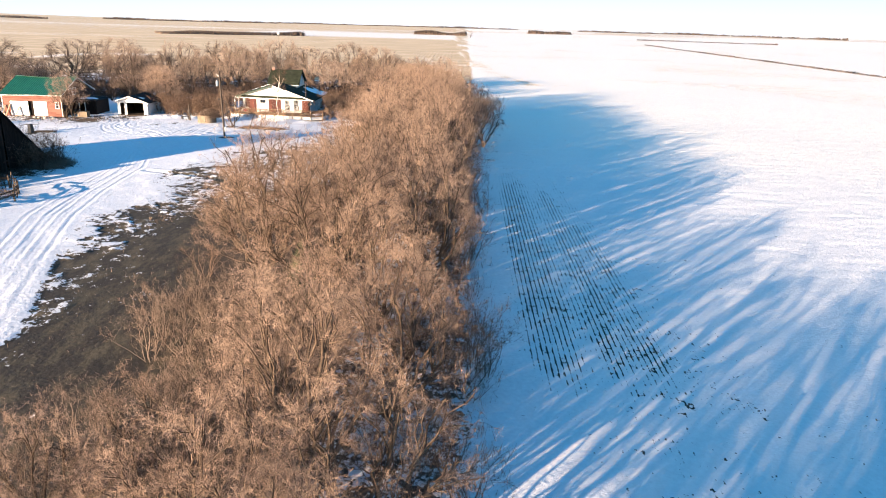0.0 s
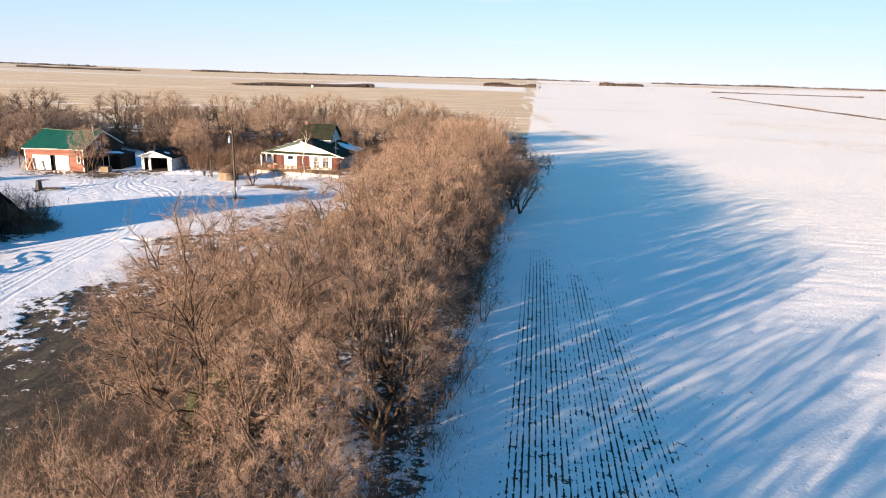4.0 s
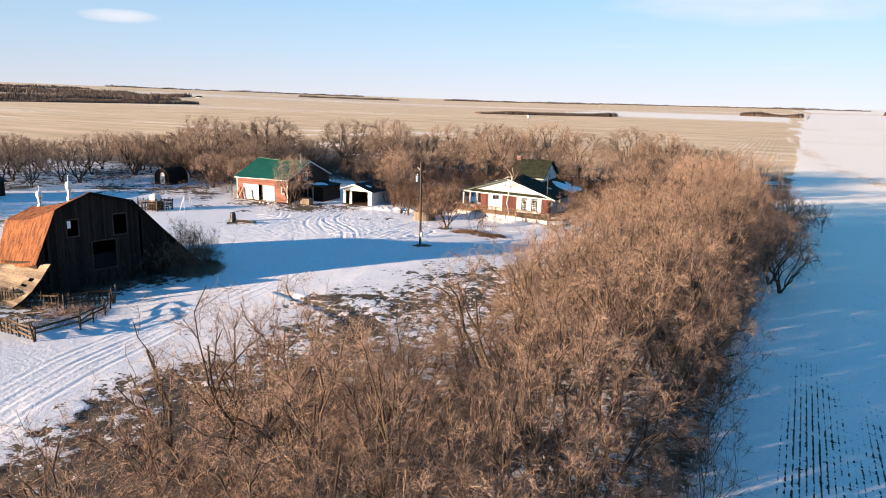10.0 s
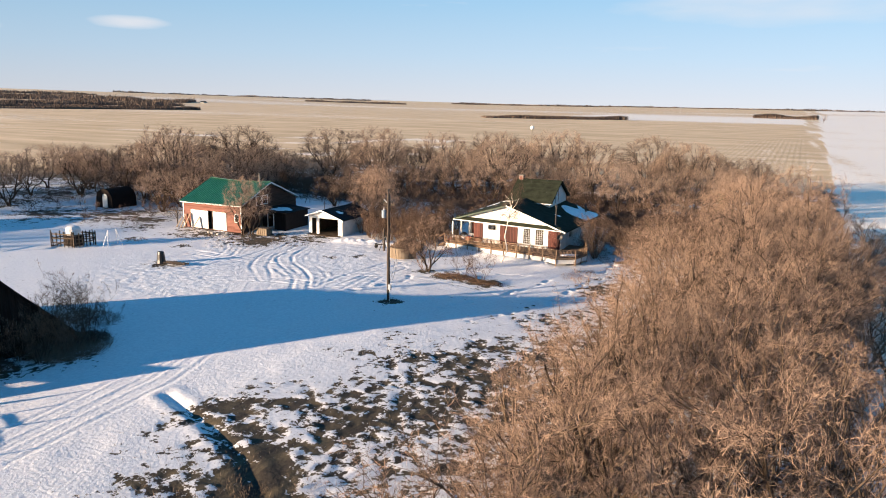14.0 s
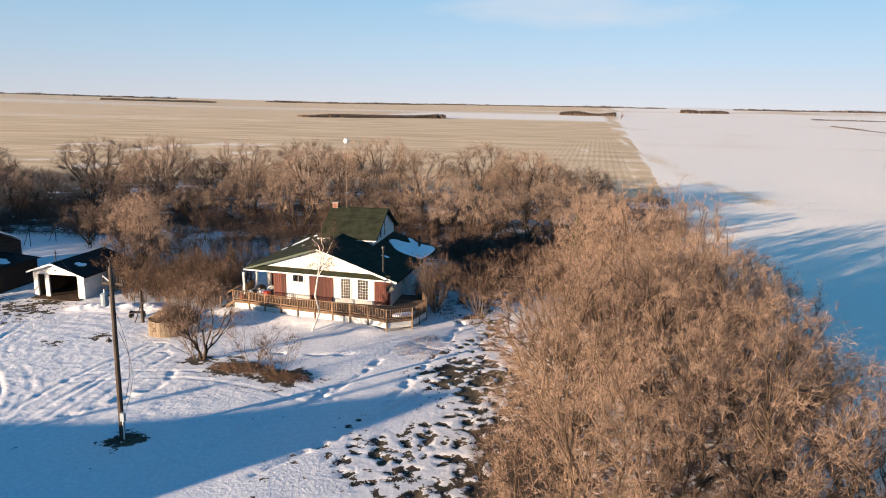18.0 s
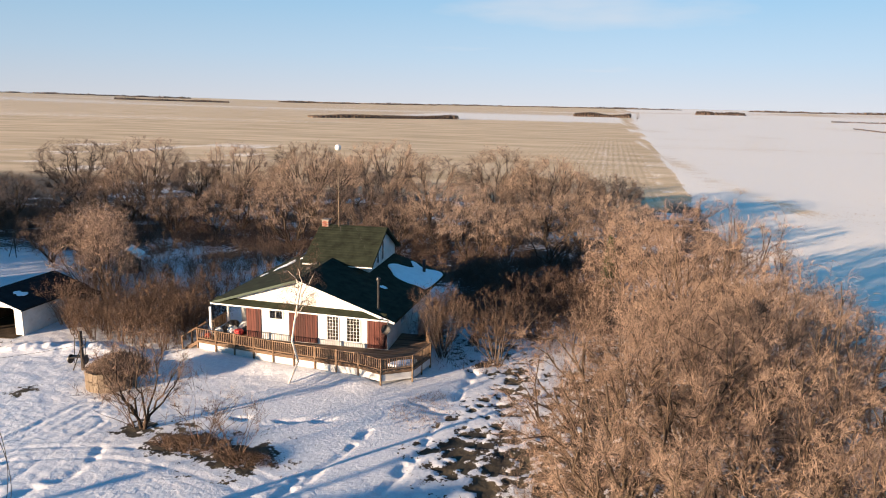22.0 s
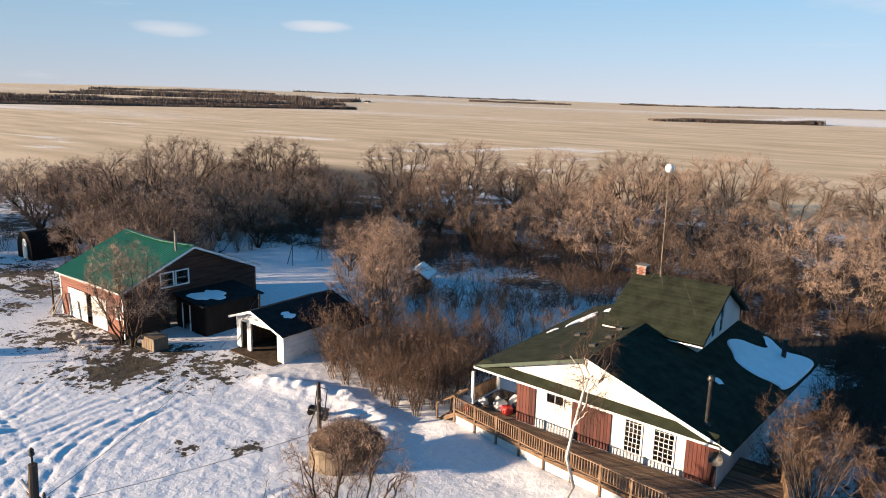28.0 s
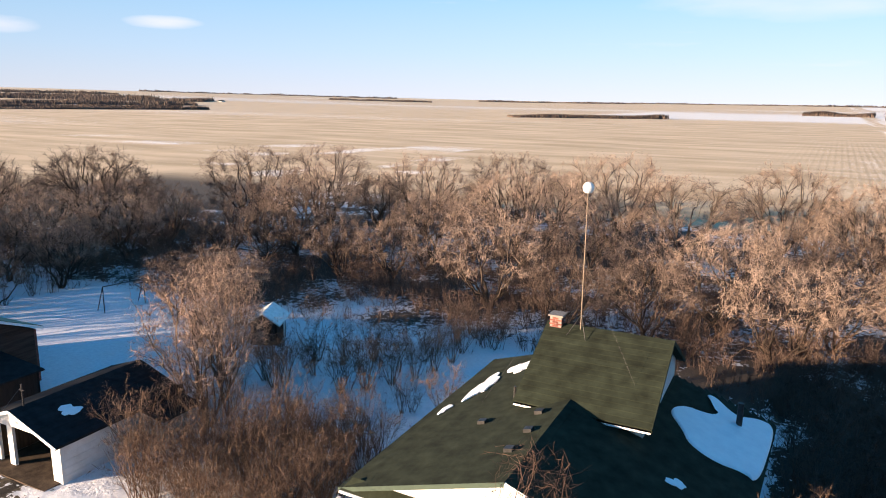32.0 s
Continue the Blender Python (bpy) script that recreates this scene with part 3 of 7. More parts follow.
# ---- trees and shrubs ----
bark = surf("tree_bark", (0.028, 0.020, 0.015), (0.105, 0.076, 0.054), 5, 60, 0.9, 0.5, rand=0.3)
twig = surf("bare_twigs", (0.178, 0.122, 0.091), (0.335, 0.238, 0.180), 0.7, 9, 0.85, 0.0, rand=0.3)
twig_dark = surf("grove_twigs", (0.126, 0.090, 0.069), (0.318, 0.234, 0.182), 0.5, 9, 0.85, 0.0, rand=0.5)
red_twig = surf("rust_brown_stems", (0.066, 0.043, 0.031), (0.168, 0.112, 0.078), 0.8, 9, 0.85, 0.0, rand=0.5)
pale_bark = surf("birch_bark", (0.45, 0.36, 0.28), (0.80, 0.74, 0.66), 4, 40, 0.7, 0.2, stretch=(1, 1, 0.4))


def unit(v):
    return v / np.maximum(np.linalg.norm(v, axis=-1, keepdims=True), 1e-9)


def spikes(S, E, r):
    """Thin three-sided twigs from S to E."""
    w = unit(E - S)
    ref = np.where(np.abs(w[:, 2:3]) < 0.9, np.array([[0, 0, 1.0]]), np.array([[1.0, 0, 0]]))
    u = unit(np.cross(w, ref))
    v = np.cross(w, u)
    n = len(S)
    P = np.empty((n, 4, 3))
    for k in range(3):
        a = 2 * math.pi * k / 3
        P[:, k] = S + (u * math.cos(a) + v * math.sin(a)) * r[:, None]
    P[:, 3] = E
    b = np.arange(n)[:, None] * 4
    T = np.concatenate([b + [0, 1, 3], b + [1, 2, 3], b + [2, 0, 3]])
    return P.reshape(-1, 3), T


def tubes(limbs, sides):
    """Round tapering limbs along broken lines."""
    V, T, base = [], [], 0
    for pts, rad in limbs:
        d = unit(np.gradient(pts, axis=0))
        ref = np.array([0.3, 0.9, 0.1]) if abs(d[0][2]) > 0.8 else np.array([0, 0, 1.0])
        u = unit(np.cross(d, ref))
        v = np.cross(d, u)
        n = len(pts)
        a = np.arange(sides) * 2 * math.pi / sides
        ring = pts[:, None] + (u[:, None] * np.cos(a)[None, :, None] + v[:, None] * np.sin(a)[None, :, None]) * rad[:, None, None]
        V.append(ring.reshape(-1, 3))
        for i in range(n - 1):
            for k in range(sides):
                p, q = base + i * sides + k, base + i * sides + (k + 1) % sides
                T += [(p, q, q + sides), (p, q + sides, p + sides)]
        base += n * sides
    return np.concatenate(V), np.array(T)


def tri_mesh(name, V, T, mat):
    me = bpy.data.meshes.new(name)
    me.vertices.add(len(V))
    me.vertices.foreach_set("co", np.asarray(V, np.float32).ravel())
    me.loops.add(len(T) * 3)
    me.loops.foreach_set("vertex_index", np.asarray(T, np.int32).ravel())
    me.polygons.add(len(T))
    me.polygons.foreach_set("loop_start", np.arange(0, len(T) * 3, 3, dtype=np.int32))
    me.update(calc_edges=True)
    me.materials.append(mat)
    return me


def bent(rs, p, d, length, n, wob, lift):
    pts = [p]
    d = unit(d)
    for _ in range(n):
        d = unit(d + rs.normal(0, wob, 3) + np.array([0, 0, lift]))
        pts.append(pts[-1] + d * length / n)
    return np.array(pts)


def grow(rs, H, stems, lean, side, sub, twigs, r0, droop=0.0, fine=0.9, reach=1.0, wob=0.19, up=0.0, low=0.18, offs=2, tall=(0.72, 0.9)):
    """Limbs and twig ends of one bare tree, standing at the origin."""
    big, mid, S, E, R = [], [], [], [], []
    for k in range(stems):
        a = k * 2 * math.pi / stems + rs.uniform(-0.5, 0.5)
        ln = lean * rs.uniform(0.55, 1.1)
        h = H * rs.uniform(*tall)
        st = bent(rs, np.array([0.12 * math.cos(a), 0.12 * math.sin(a), -0.15]) * (stems > 1) + np.array([0, 0, -0.1]), np.array([math.cos(a) * ln, math.sin(a) * ln, 1.0]), h, 7, wob, 0.03)
        big.append((st, np.linspace(r0, r0 * 0.22, 8)))
        for j in range(side):
            t = rs.uniform(low, 0.98)
            f = t * 7
            i = min(int(f), 6)
            p = st[i] + (st[i + 1] - st[i]) * (f - i)
            b = rs.uniform(0, 2 * math.pi)
            out = np.array([math.cos(b), math.sin(b), rs.uniform(-0.05, 0.7) + up]) + 0.5 * np.array([math.cos(a) * ln, math.sin(a) * ln, 0]) * 2
            br = bent(rs, p, out, H * reach * rs.uniform(0.26, 0.44) * (1.15 - 0.5 * t), 4, 0.24, 0.08 - droop)
            mid.append((br, np.linspace(r0 * 0.38, r0 * 0.1, 5)))
            for m in range(sub):
                q = rs.uniform(0.2, 1.0) * 4
                i2 = min(int(q), 3)
                p2 = br[i2] + (br[i2 + 1] - br[i2]) * (q - i2)
                d2 = unit(br[i2 + 1] - br[i2]) * 0.8 + rs.normal(0, 0.6, 3) + np.array([0, 0, 0.35 - droop * 2])
                sb = bent(rs, p2, d2, H * (0.4 + 0.6 * reach) * rs.uniform(0.10, 0.2), 2, 0.25, 0.08 - droop)
                mid.append((sb, np.array([r0 * 0.13, r0 * 0.09, r0 * 0.05])))
                w = rs.uniform(0, 2, twigs)
                i3 = np.minimum(w.astype(int), 1)
                s = sb[i3] + (sb[i3 + 1] - sb[i3]) * (w - i3)[:, None]
                dd = unit(unit(sb[2] - sb[0])[None] * 0.7 + rs.normal(0, 0.6, (twigs, 3)) + np.array([0, 0, 0.3 - droop * 3]))
                ll = fine * rs.uniform(0.45, 1.15, (twigs, 1))
                S.append(s)
                E.append(s + dd * ll)
                R.append(np.full(twigs, 0.0065))
    S, E, R = np.concatenate(S), np.concatenate(E), np.concatenate(R)
    n = len(S)
    SS, EE = [], []
    for k in range(offs):
        s2 = S + (E - S) * rs.uniform(0.2, 0.95, (n, 1))
        d2 = unit(unit(E - S) + rs.normal(0, 0.75, (n, 3)) + np.array([0, 0, 0.1 - droop * 2]))
        SS.append(s2)
        EE.append(s2 + d2 * fine * rs.uniform(0.3, 0.75, (n, 1)))
    return big, mid, S, E, R, np.concatenate(SS), np.concatenate(EE)


def tree(name, seed, H, label, category, group, trunk_mat, twig_mat, thick=1.0, branch_mat=None, sides=6, **kw):
    rs = np.random.RandomState(seed)
    big, mid, S, E, R, s2, e2 = grow(rs, H, **kw)
    t = thing(name, (0, 0, 0), label, category, group)
    v1, t1 = tubes(big, sides)
    v2, t2 = tubes(mid, 3)
    if branch_mat:
        part("trunk", tri_mesh("trunk", v1, t1, trunk_mat), None, t)
        part("branching", tri_mesh("branching", v2, t2, branch_mat), None, t)
    else:
        part("trunk", tri_mesh("trunk", np.concatenate([v1, v2]), np.concatenate([t1, t2 + len(v1)]), trunk_mat), None, t)
    s1, e1 = np.concatenate([S, s2]), np.concatenate([E, e2])
    r1 = np.concatenate([R, np.full(len(s2), 0.0040)]) * thick
    w = unit(np.cross(unit(e1 - s1), rs.normal(0, 1, (len(s1), 3)))) * r1[:, None]
    V = np.stack([s1 - w, s1 + w, e1], 1).reshape(-1, 3)
    T = np.arange(len(s1) * 3).reshape(-1, 3)
    part("crown", tri_mesh("crown", V, T, twig_mat), None, t)
    return t


def limb(rs, a, b, way, n, wob):
    """A curved limb that leaves a along way and ends at b."""
    span = np.linalg.norm(b - a)
    c = a + unit(way) * span * 0.5 + rs.normal(0, 0.06, 3) * span
    t = np.linspace(0, 1, n + 1)[:, None]
    pts = (1 - t) ** 2 * a + 2 * t * (1 - t) * c + t * t * b
    pts[1:-1] += rs.normal(0, wob, (n - 1, 3)) * span
    return pts


def crown_shape(rs, n, H, W, low, inner, outer, lobes, deep=1.5):
    """Points in the outer part of a domed, lobed crown."""
    k = np.arange(n) + 0.5
    dz = 1 - k / n * deep
    az = k * 2.39996 + lobes[0]
    flat = np.sqrt(np.maximum(1 - dz * dz, 0))
    d = unit(np.stack([np.cos(az) * flat, np.sin(az) * flat, dz], -1) + rs.normal(0, 0.7 / math.sqrt(n), (n, 3)))
    az = np.arctan2(d[:, 1], d[:, 0])
    swell = 1 + 0.07 * np.sin(2 * az + lobes[0]) + 0.06 * np.sin(3 * az + lobes[1] + 2.5 * d[:, 2]) + 0.08 * np.sin(5 * az + lobes[2] - 4 * d[:, 2])
    zc = H * (low + 0.40 * (1 - low))
    r = rs.uniform(inner, outer, n) * swell
    return np.stack([d[:, 0] * r * W / 2, d[:, 1] * r * W / 2, zc + d[:, 2] * r * np.where(d[:, 2] > 0, H - zc, zc - H * low)], -1)


def rooted(limbs, p, back):
    """Where on the limbs a branch towards p starts, and the way the limb runs there."""
    best = (1e9, None, None, 0.0)
    for pts, rad in limbs:
        d = np.linalg.norm(pts - p, axis=1) + 0.25 * np.maximum(pts[:, 2] - p[2], 0)
        i = int(d.argmin())
        if d[i] < best[0]:
            j = max(1, i - back)
            best = (d[i], pts[j], unit(pts[j] - pts[j - 1]), rad[j])
    return best[1:]


def crown_tree(name, seed, H, W, label, category, group, trunk_mat, twig_mat, stems=2, n1=7, n2=34, n3=170, twigs=14, offs=2, fine=0.55, r0=0.16, thick=1.0, low=0.22, fork=0.16, sides=6, droop=0.0, deep=1.5, inner=0.74, rise_=(0.35, 0.75), branch_mat=None):
    """A bare broad tree: forked stems, arching limbs, branches and a haze of twigs that fills a lobed dome."""
    rs = np.random.RandomState(seed)
    lobes = rs.uniform(0, 6.28, 3)
    trunks, one, two, three = [], [], [], []
    turn = rs.uniform(0, 6.28)
    for k in range(stems):
        a = turn + k * 2 * math.pi / stems + rs.uniform(-0.4, 0.4)
        foot = np.array([0.16 * math.cos(a), 0.16 * math.sin(a), -0.25]) * (1 if stems > 1 else 0.3)
        top = np.array([math.cos(a), math.sin(a), 0]) * W * rs.uniform(0.05, 0.10) * (stems > 1) + np.array([0, 0, H * fork * rs.uniform(0.75, 1.3)])
        trunks.append((limb(rs, foot, top, np.array([0.1, 0.0, 1.0]), 4, 0.03), np.linspace(r0, r0 * 0.72, 5)))
    for k, p in enumerate(crown_shape(rs, n1, H, W, low + 0.1, 0.55, 0.80, lobes)):
        st, rad = min(trunks, key=lambda q: np.linalg.norm((q[0][-1] - p)[:2]))
        i = 4 if rs.rand() < 0.7 else 3
        out = p - st[i]
        way = np.array([out[0], out[1], 0.0]) * 0.7 + np.array([0, 0, 1.0]) * np.linalg.norm(out) * rs.uniform(*rise_)
        one.append((limb(rs, st[i], p, way, 7, 0.028), np.linspace(r0 * 0.58, r0 * 0.17, 8)))
    for p in crown_shape(rs, n2, H, W, low + 0.05, 0.62, 0.92, lobes):
        q, way, rad = rooted(one + trunks, p, 2)
        two.append((limb(rs, q, p, way * 0.8 + unit(p - q) * 0.5 + np.array([0, 0, 0.15]), 5, 0.035), np.linspace(min(r0 * 0.26, rad * 0.75), r0 * 0.085, 6)))
    for p in crown_shape(rs, n3, H, W, low, inner, 1.0, lobes, deep):
        q, way, rad = rooted(two + one, p, 1)
        if np.linalg.norm(p - q) > 0.30 * W:
            p = q + unit(p - q) * 0.30 * W
        three.append((limb(rs, q, p, way * 0.8 + unit(p - q) * 0.6, 3, 0.05), np.linspace(r0 * 0.062, r0 * 0.024, 4)))
    S, D = [], []
    for pts, rad in three + two:
        m = twigs
        w = rs.uniform(0.4, len(pts) - 1.001, m)
        i = w.astype(int)
        S.append(pts[i] + (pts[i + 1] - pts[i]) * (w - i)[:, None])
        D.append(unit(pts[i + 1] - pts[i]))
    S, D = np.concatenate(S), np.concatenate(D)
    n = len(S)
    out = unit(S - np.array([0, 0, H * (low + 0.2)]))
    E = S + unit(D * 0.35 + out * 0.20 + rs.normal(0, 0.72, (n, 3)) + np.array([0, 0, -droop])) * fine * rs.uniform(0.5, 1.25, (n, 1))
    SS, EE, RR_ = [S], [E], [np.full(n, 0.0085)]
    for k in range(offs):
        s2 = S + (E - S) * rs.uniform(0.15, 0.9, (n, 1))
        d2 = unit(unit(E - S) + rs.normal(0, 0.8, (n, 3)) + np.array([0, 0, -droop]))
        SS.append(s2)
        EE.append(s2 + d2 * fine * rs.uniform(0.35, 0.85, (n, 1)))
        RR_.append(np.full(n, 0.006))
    s1, e1, r1 = np.concatenate(SS), np.concatenate(EE), np.concatenate(RR_) * thick
    t = thing(name, (0, 0, 0), label, category, group)
    v1, t1 = tubes(trunks + one, sides)
    v2, t2 = tubes(two, 4 if sides > 5 else 3)
    v3, t3 = tubes(three, 3)
    if branch_mat:
        part("trunk", tri_mesh("trunk", v1, t1, trunk_mat), None, t)
        part("branching", tri_mesh("branching", np.concatenate([v2, v3]), np.concatenate([t2, t3 + len(v2)]), branch_mat), None, t)
    else:
        part("trunk", tri_mesh("trunk", np.concatenate([v1, v2, v3]), np.concatenate([t1, t2 + len(v1), t3 + len(v1) + len(v2)]), trunk_mat), None, t)
    w = unit(np.cross(unit(e1 - s1), rs.normal(0, 1, (len(s1), 3)))) * r1[:, None]
    V = np.stack([s1 - w, s1 + w, e1], 1).reshape(-1, 3)
    T = np.arange(len(s1) * 3).reshape(-1, 3)
    part("crown", tri_mesh("crown", V, T, twig_mat), None, t)
    return t


def scatter(seed, n, gap, inside, x0, x1, y0, y1, keep=()):
    rs = np.random.RandomState(seed)
    out = list(keep)
    k0 = len(out)
    for _ in range(n * 40):
        x, y = rs.uniform(x0, x1), rs.uniform(y0, y1)
        if len(out) - k0 >= n:
            break
        if inside(x, y) and all((x - a) ** 2 + (y - b) ** 2 > gap * gap for a, b in out):
            out.append((x, y))
    return out[k0:]


def plant(kinds, places, seed, lo, hi):
    """Stand the kinds, copied in turn, at the places."""
    rs = np.random.RandomState(seed)
    used = set()
    for k, (x, y) in enumerate(places):
        kind = kinds[rs.randint(len(kinds))]
        s = rs.uniform(lo, hi)
        m = pose(x, y, height(x, y) - 0.05, rs.uniform(-4, 4), rs.uniform(-4, 4), rs.uniform(0, 360)) @ Matrix.Diagonal((s, s, s * rs.uniform(0.92, 1.08), 1))
        if kind.name not in used and kind.location.length == 0 and kind.scale.x == 1:
            used.add(kind.name)
            kind.matrix_basis = m
            kind["placed"] = 1
        else:
            c = kind.copy()
            scene.collection.objects.link(c)
            c.matrix_basis = m
            for ch in kind.children:
                d = ch.copy()
                scene.collection.objects.link(d)
                d.parent = c


brown_stem = surf("grey_brown_stems", (0.060, 0.045, 0.036), (0.165, 0.126, 0.100), 0.8, 9, 0.85, 0.0, rand=0.4)
belt_stem = surf("red_brown_stems", (0.075, 0.052, 0.039), (0.215, 0.155, 0.117), 0.8, 9, 0.85, 0.0, rand=0.4)
BL = "bare tan shelterbelt tree with dense fine twigs"
BG = "trees of the shelterbelt"
belt_kinds = [crown_tree("shelterbelt_tree", 111 + k, 10.0, 9.8 - 0.7 * (k % 3), BL, "tree", BG, bark, twig, stems=2 + k % 3, n1=9 + k % 3, n2=44, n3=240, twigs=15, offs=4, fine=0.42, r0=0.20, thick=0.80, low=0.10, fork=0.11 + 0.03 * (k % 2), rise_=(0.25, 0.6), inner=0.66) for k in range(5)]
belt_far = [crown_tree("shelterbelt_tree", 126 + k, 9.8, 9.2, BL, "tree", BG, bark, twig, stems=2 + k % 2, n1=8, n2=34, n3=150, twigs=11, offs=3, fine=0.58, r0=0.18, thick=1.55, low=0.10, fork=0.12, rise_=(0.25, 0.6), inner=0.70) for k in range(3)]
stem_kinds = [tree("shelterbelt_shrub", 141 + k, 4.0, "bare upright brown shrub at the edge of the shelterbelt", "shrub", "shrubs of the shelterbelt", brown_stem, belt_stem, thick=1.0, sides=3, stems=8, lean=0.42, side=4, sub=3, twigs=7, r0=0.030, fine=0.42, up=0.55, offs=2, reach=0.9) for k in range(3)]
shrub_kinds = [tree("willow_shrub", 31 + k, 4.4, "bare rust-brown shrub with upright stems", "shrub", "shrubs of the farm", red_twig, red_twig, thick=1.6, sides=3, stems=8, lean=0.36, side=3, sub=2, twigs=6, r0=0.028, fine=0.55, up=0.5, offs=2) for k in range(3)]
slim_kinds = [crown_tree("slender_tree", 171 + k, 8.4, 5.2, "slender pale bare tree with upright grey-tan branches", "tree", "slender trees by the sheds", bark, twig, stems=3, n1=9, n2=34, n3=120, twigs=9, offs=2, fine=0.55, r0=0.10, thick=1.7, low=0.10, fork=0.10, sides=5) for k in range(2)]
grove_bark = surf("dark_tree_bark", (0.016, 0.012, 0.010), (0.062, 0.046, 0.034), 5, 60, 0.9, 0.5, rand=0.3)
GL, GG = "dark gnarled bare tree of the grove behind the house", "trees of the grove"
grove_kinds = [crown_tree("grove_tree", 151 + k, 8.8, 10.6, GL, "tree", GG, grove_bark, twig_dark, stems=2 + k % 2, n1=9, n2=32, n3=150, rise_=(0.15, 0.5), twigs=11, offs=2, fine=0.62, deep=1.3, inner=0.84, r0=0.18, thick=2.4, low=0.26, fork=0.17, sides=5) for k in range(4)]
grove_big = [crown_tree("grove_tree", 161 + k, 11.8, 15.0, "tall spreading bare tree of the grove with a domed crown", "tree", GG, grove_bark, twig_dark, stems=2 + k % 2, n1=11, n2=48, n3=260, rise_=(0.15, 0.5), twigs=11, offs=2, fine=0.68, deep=1.3, inner=0.86, r0=0.26, thick=2.6, low=0.27, fork=0.16, sides=5) for k in range(3)]

hedge_kinds = [tree("hedge_shrub", 61 + k, 4.2, "brown leafless hedge shrub with dense upright stems", "shrub", "shrubs of the hedge", red_twig, red_twig, thick=1.5, sides=4, stems=10, lean=0.15, side=3, sub=2, twigs=6, r0=0.026, fine=0.5, up=1.0, offs=2, wob=0.11, reach=0.7) for k in range(2)]

# darker stem colour with the shade under the crowns put into it
under_twig = surf("shade_dark_stems", (0.050, 0.033, 0.026), (0.135, 0.092, 0.070), 0.8, 9, 0.9, 0.0, rand=0.4)
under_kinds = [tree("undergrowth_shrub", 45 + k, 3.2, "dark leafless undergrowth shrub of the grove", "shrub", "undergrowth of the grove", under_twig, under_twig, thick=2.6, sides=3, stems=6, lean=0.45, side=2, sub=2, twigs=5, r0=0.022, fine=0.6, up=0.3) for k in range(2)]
vase_kinds = [tree("vase_shrub", 181 + k, 5.0, "tall grey-brown leafless shrub with upright fanning stems", "shrub", "shrubs of the farm", brown_stem, red_twig, thick=1.2, sides=4, stems=15, lean=0.40, side=4, sub=2, twigs=11, r0=0.032, fine=0.45, up=0.9, offs=2, wob=0.09, reach=0.6, low=0.35) for k in range(2)]
KEEP = [(-3.6, 43.5), (-5.6, 52.0), (-1.6, 56.5), (-10.6, 47.5), (-2.6, 35.5)]
belt_spots = KEEP + scatter(1, 76, 3.6, lambda x, y: belt_l(y) + (2.2 if y > 40 else 2.6) < x < belt_r(y) - (2.4 if y > 36 else 1.8), -16, 10, 6, 142, KEEP)
plant(belt_kinds, [p for p in belt_spots if p[1] < 34], 35, 0.66, 0.90)
plant(belt_kinds, [p for p in belt_spots if 34 <= p[1] < 62], 2, 0.86, 1.06)
plant(belt_kinds, [p for p in belt_spots if 62 <= p[1] < 116], 43, 0.92, 1.12)
plant(belt_far, [p for p in belt_spots if p[1] >= 116], 23, 0.86, 1.08)
plant(belt_far, scatter(57, 9, 3.0, lambda x, y: x > belt_r(y) - 0.4, 5.0, 9.4, 98, 130), 58, 0.55, 0.78)
plant(belt_kinds, scatter(64, 7, 3.0, lambda x, y: True, -12.0, -5.0, 12, 30), 65, 0.42, 0.62)
plant(stem_kinds, scatter(66, 62, 1.25, lambda x, y: x > -13.2 + 2.0 * math.sin(y * 0.5), -14, -3.5, 15, 40), 67, 0.65, 1.1)
plant(stem_kinds, scatter(72, 50, 1.8, lambda x, y: belt_l(y) + 2.5 < x < belt_r(y) - 0.5, -12, 9, 62, 134), 73, 0.8, 1.2)
plant(stem_kinds, scatter(68, 26, 1.6, lambda x, y: -2.0 < x < belt_r(y) + 0.4, -2, 6, 22, 62), 69, 0.55, 0.95)
edge_spots = scatter(3, 55, 1.8, lambda x, y: (abs(x - belt_l(y)) < 1.6 and y > 41) or abs(x - belt_r(y)) < 1.0, -16, 14, 12, 142, belt_spots)
plant(shrub_kinds, edge_spots, 4, 0.7, 1.15)

behind = scatter(18, 34, 3.0, lambda x, y: belt_l(y) + 2.0 < x < belt_r(y) - 1.2, -9, 2, -50, 2)
plant(belt_far, behind, 19, 0.98, 1.15)


def in_grove(x, y):
    if -76 < x < -1 and 153 < y < 196 and not (-60 < x < -34 and y < 156):
        return True
    if -150 < x <= -76 and 128 - 0.25 * (x + 76) * 0.4 < y < 172:
        return True
    return -150 < x < -104 and 92 < y < 130


BIG = [(-29, 178), (-20, 184), (-38, 186), (-77, 183), (-86, 178), (-62, 183), (-95, 160), (-52, 188), (-90, 136), (-104, 150), (-70, 170), (-12, 174), (-44, 172)]
grove_spots = scatter(5, 82, 5.6, in_grove, -118, 6, 92, 194, BIG)
grove_spots = [p for p in grove_spots if p[0] > -94 or (p[0] * 7.3 + p[1] * 3.1) % 1.0 < 0.6]
# the last twelve stand out of view, added to shade ground by the long shed
west = scatter(41, 30, 5.0, in_grove, -140, -104, 92, 150, BIG) + scatter(39, 12, 4.4, lambda x, y: True, -124, -103, 58, 77)
plant(grove_big, BIG, 44, 0.82, 1.0)
plant(grove_kinds, grove_spots, 6, 0.70, 1.02)
plant(grove_kinds, west, 42, 0.62, 0.92)
grove_spots += BIG
back_shrubs = scatter(7, 85, 2.2, lambda x, y: in_grove(x, y) or (-47 < x < -37 and 124 < y < 136) or (-56 < x < -42 and 136 < y < 152 and (x + y) % 7 < 3), -110, 6, 120, 190, grove_spots)
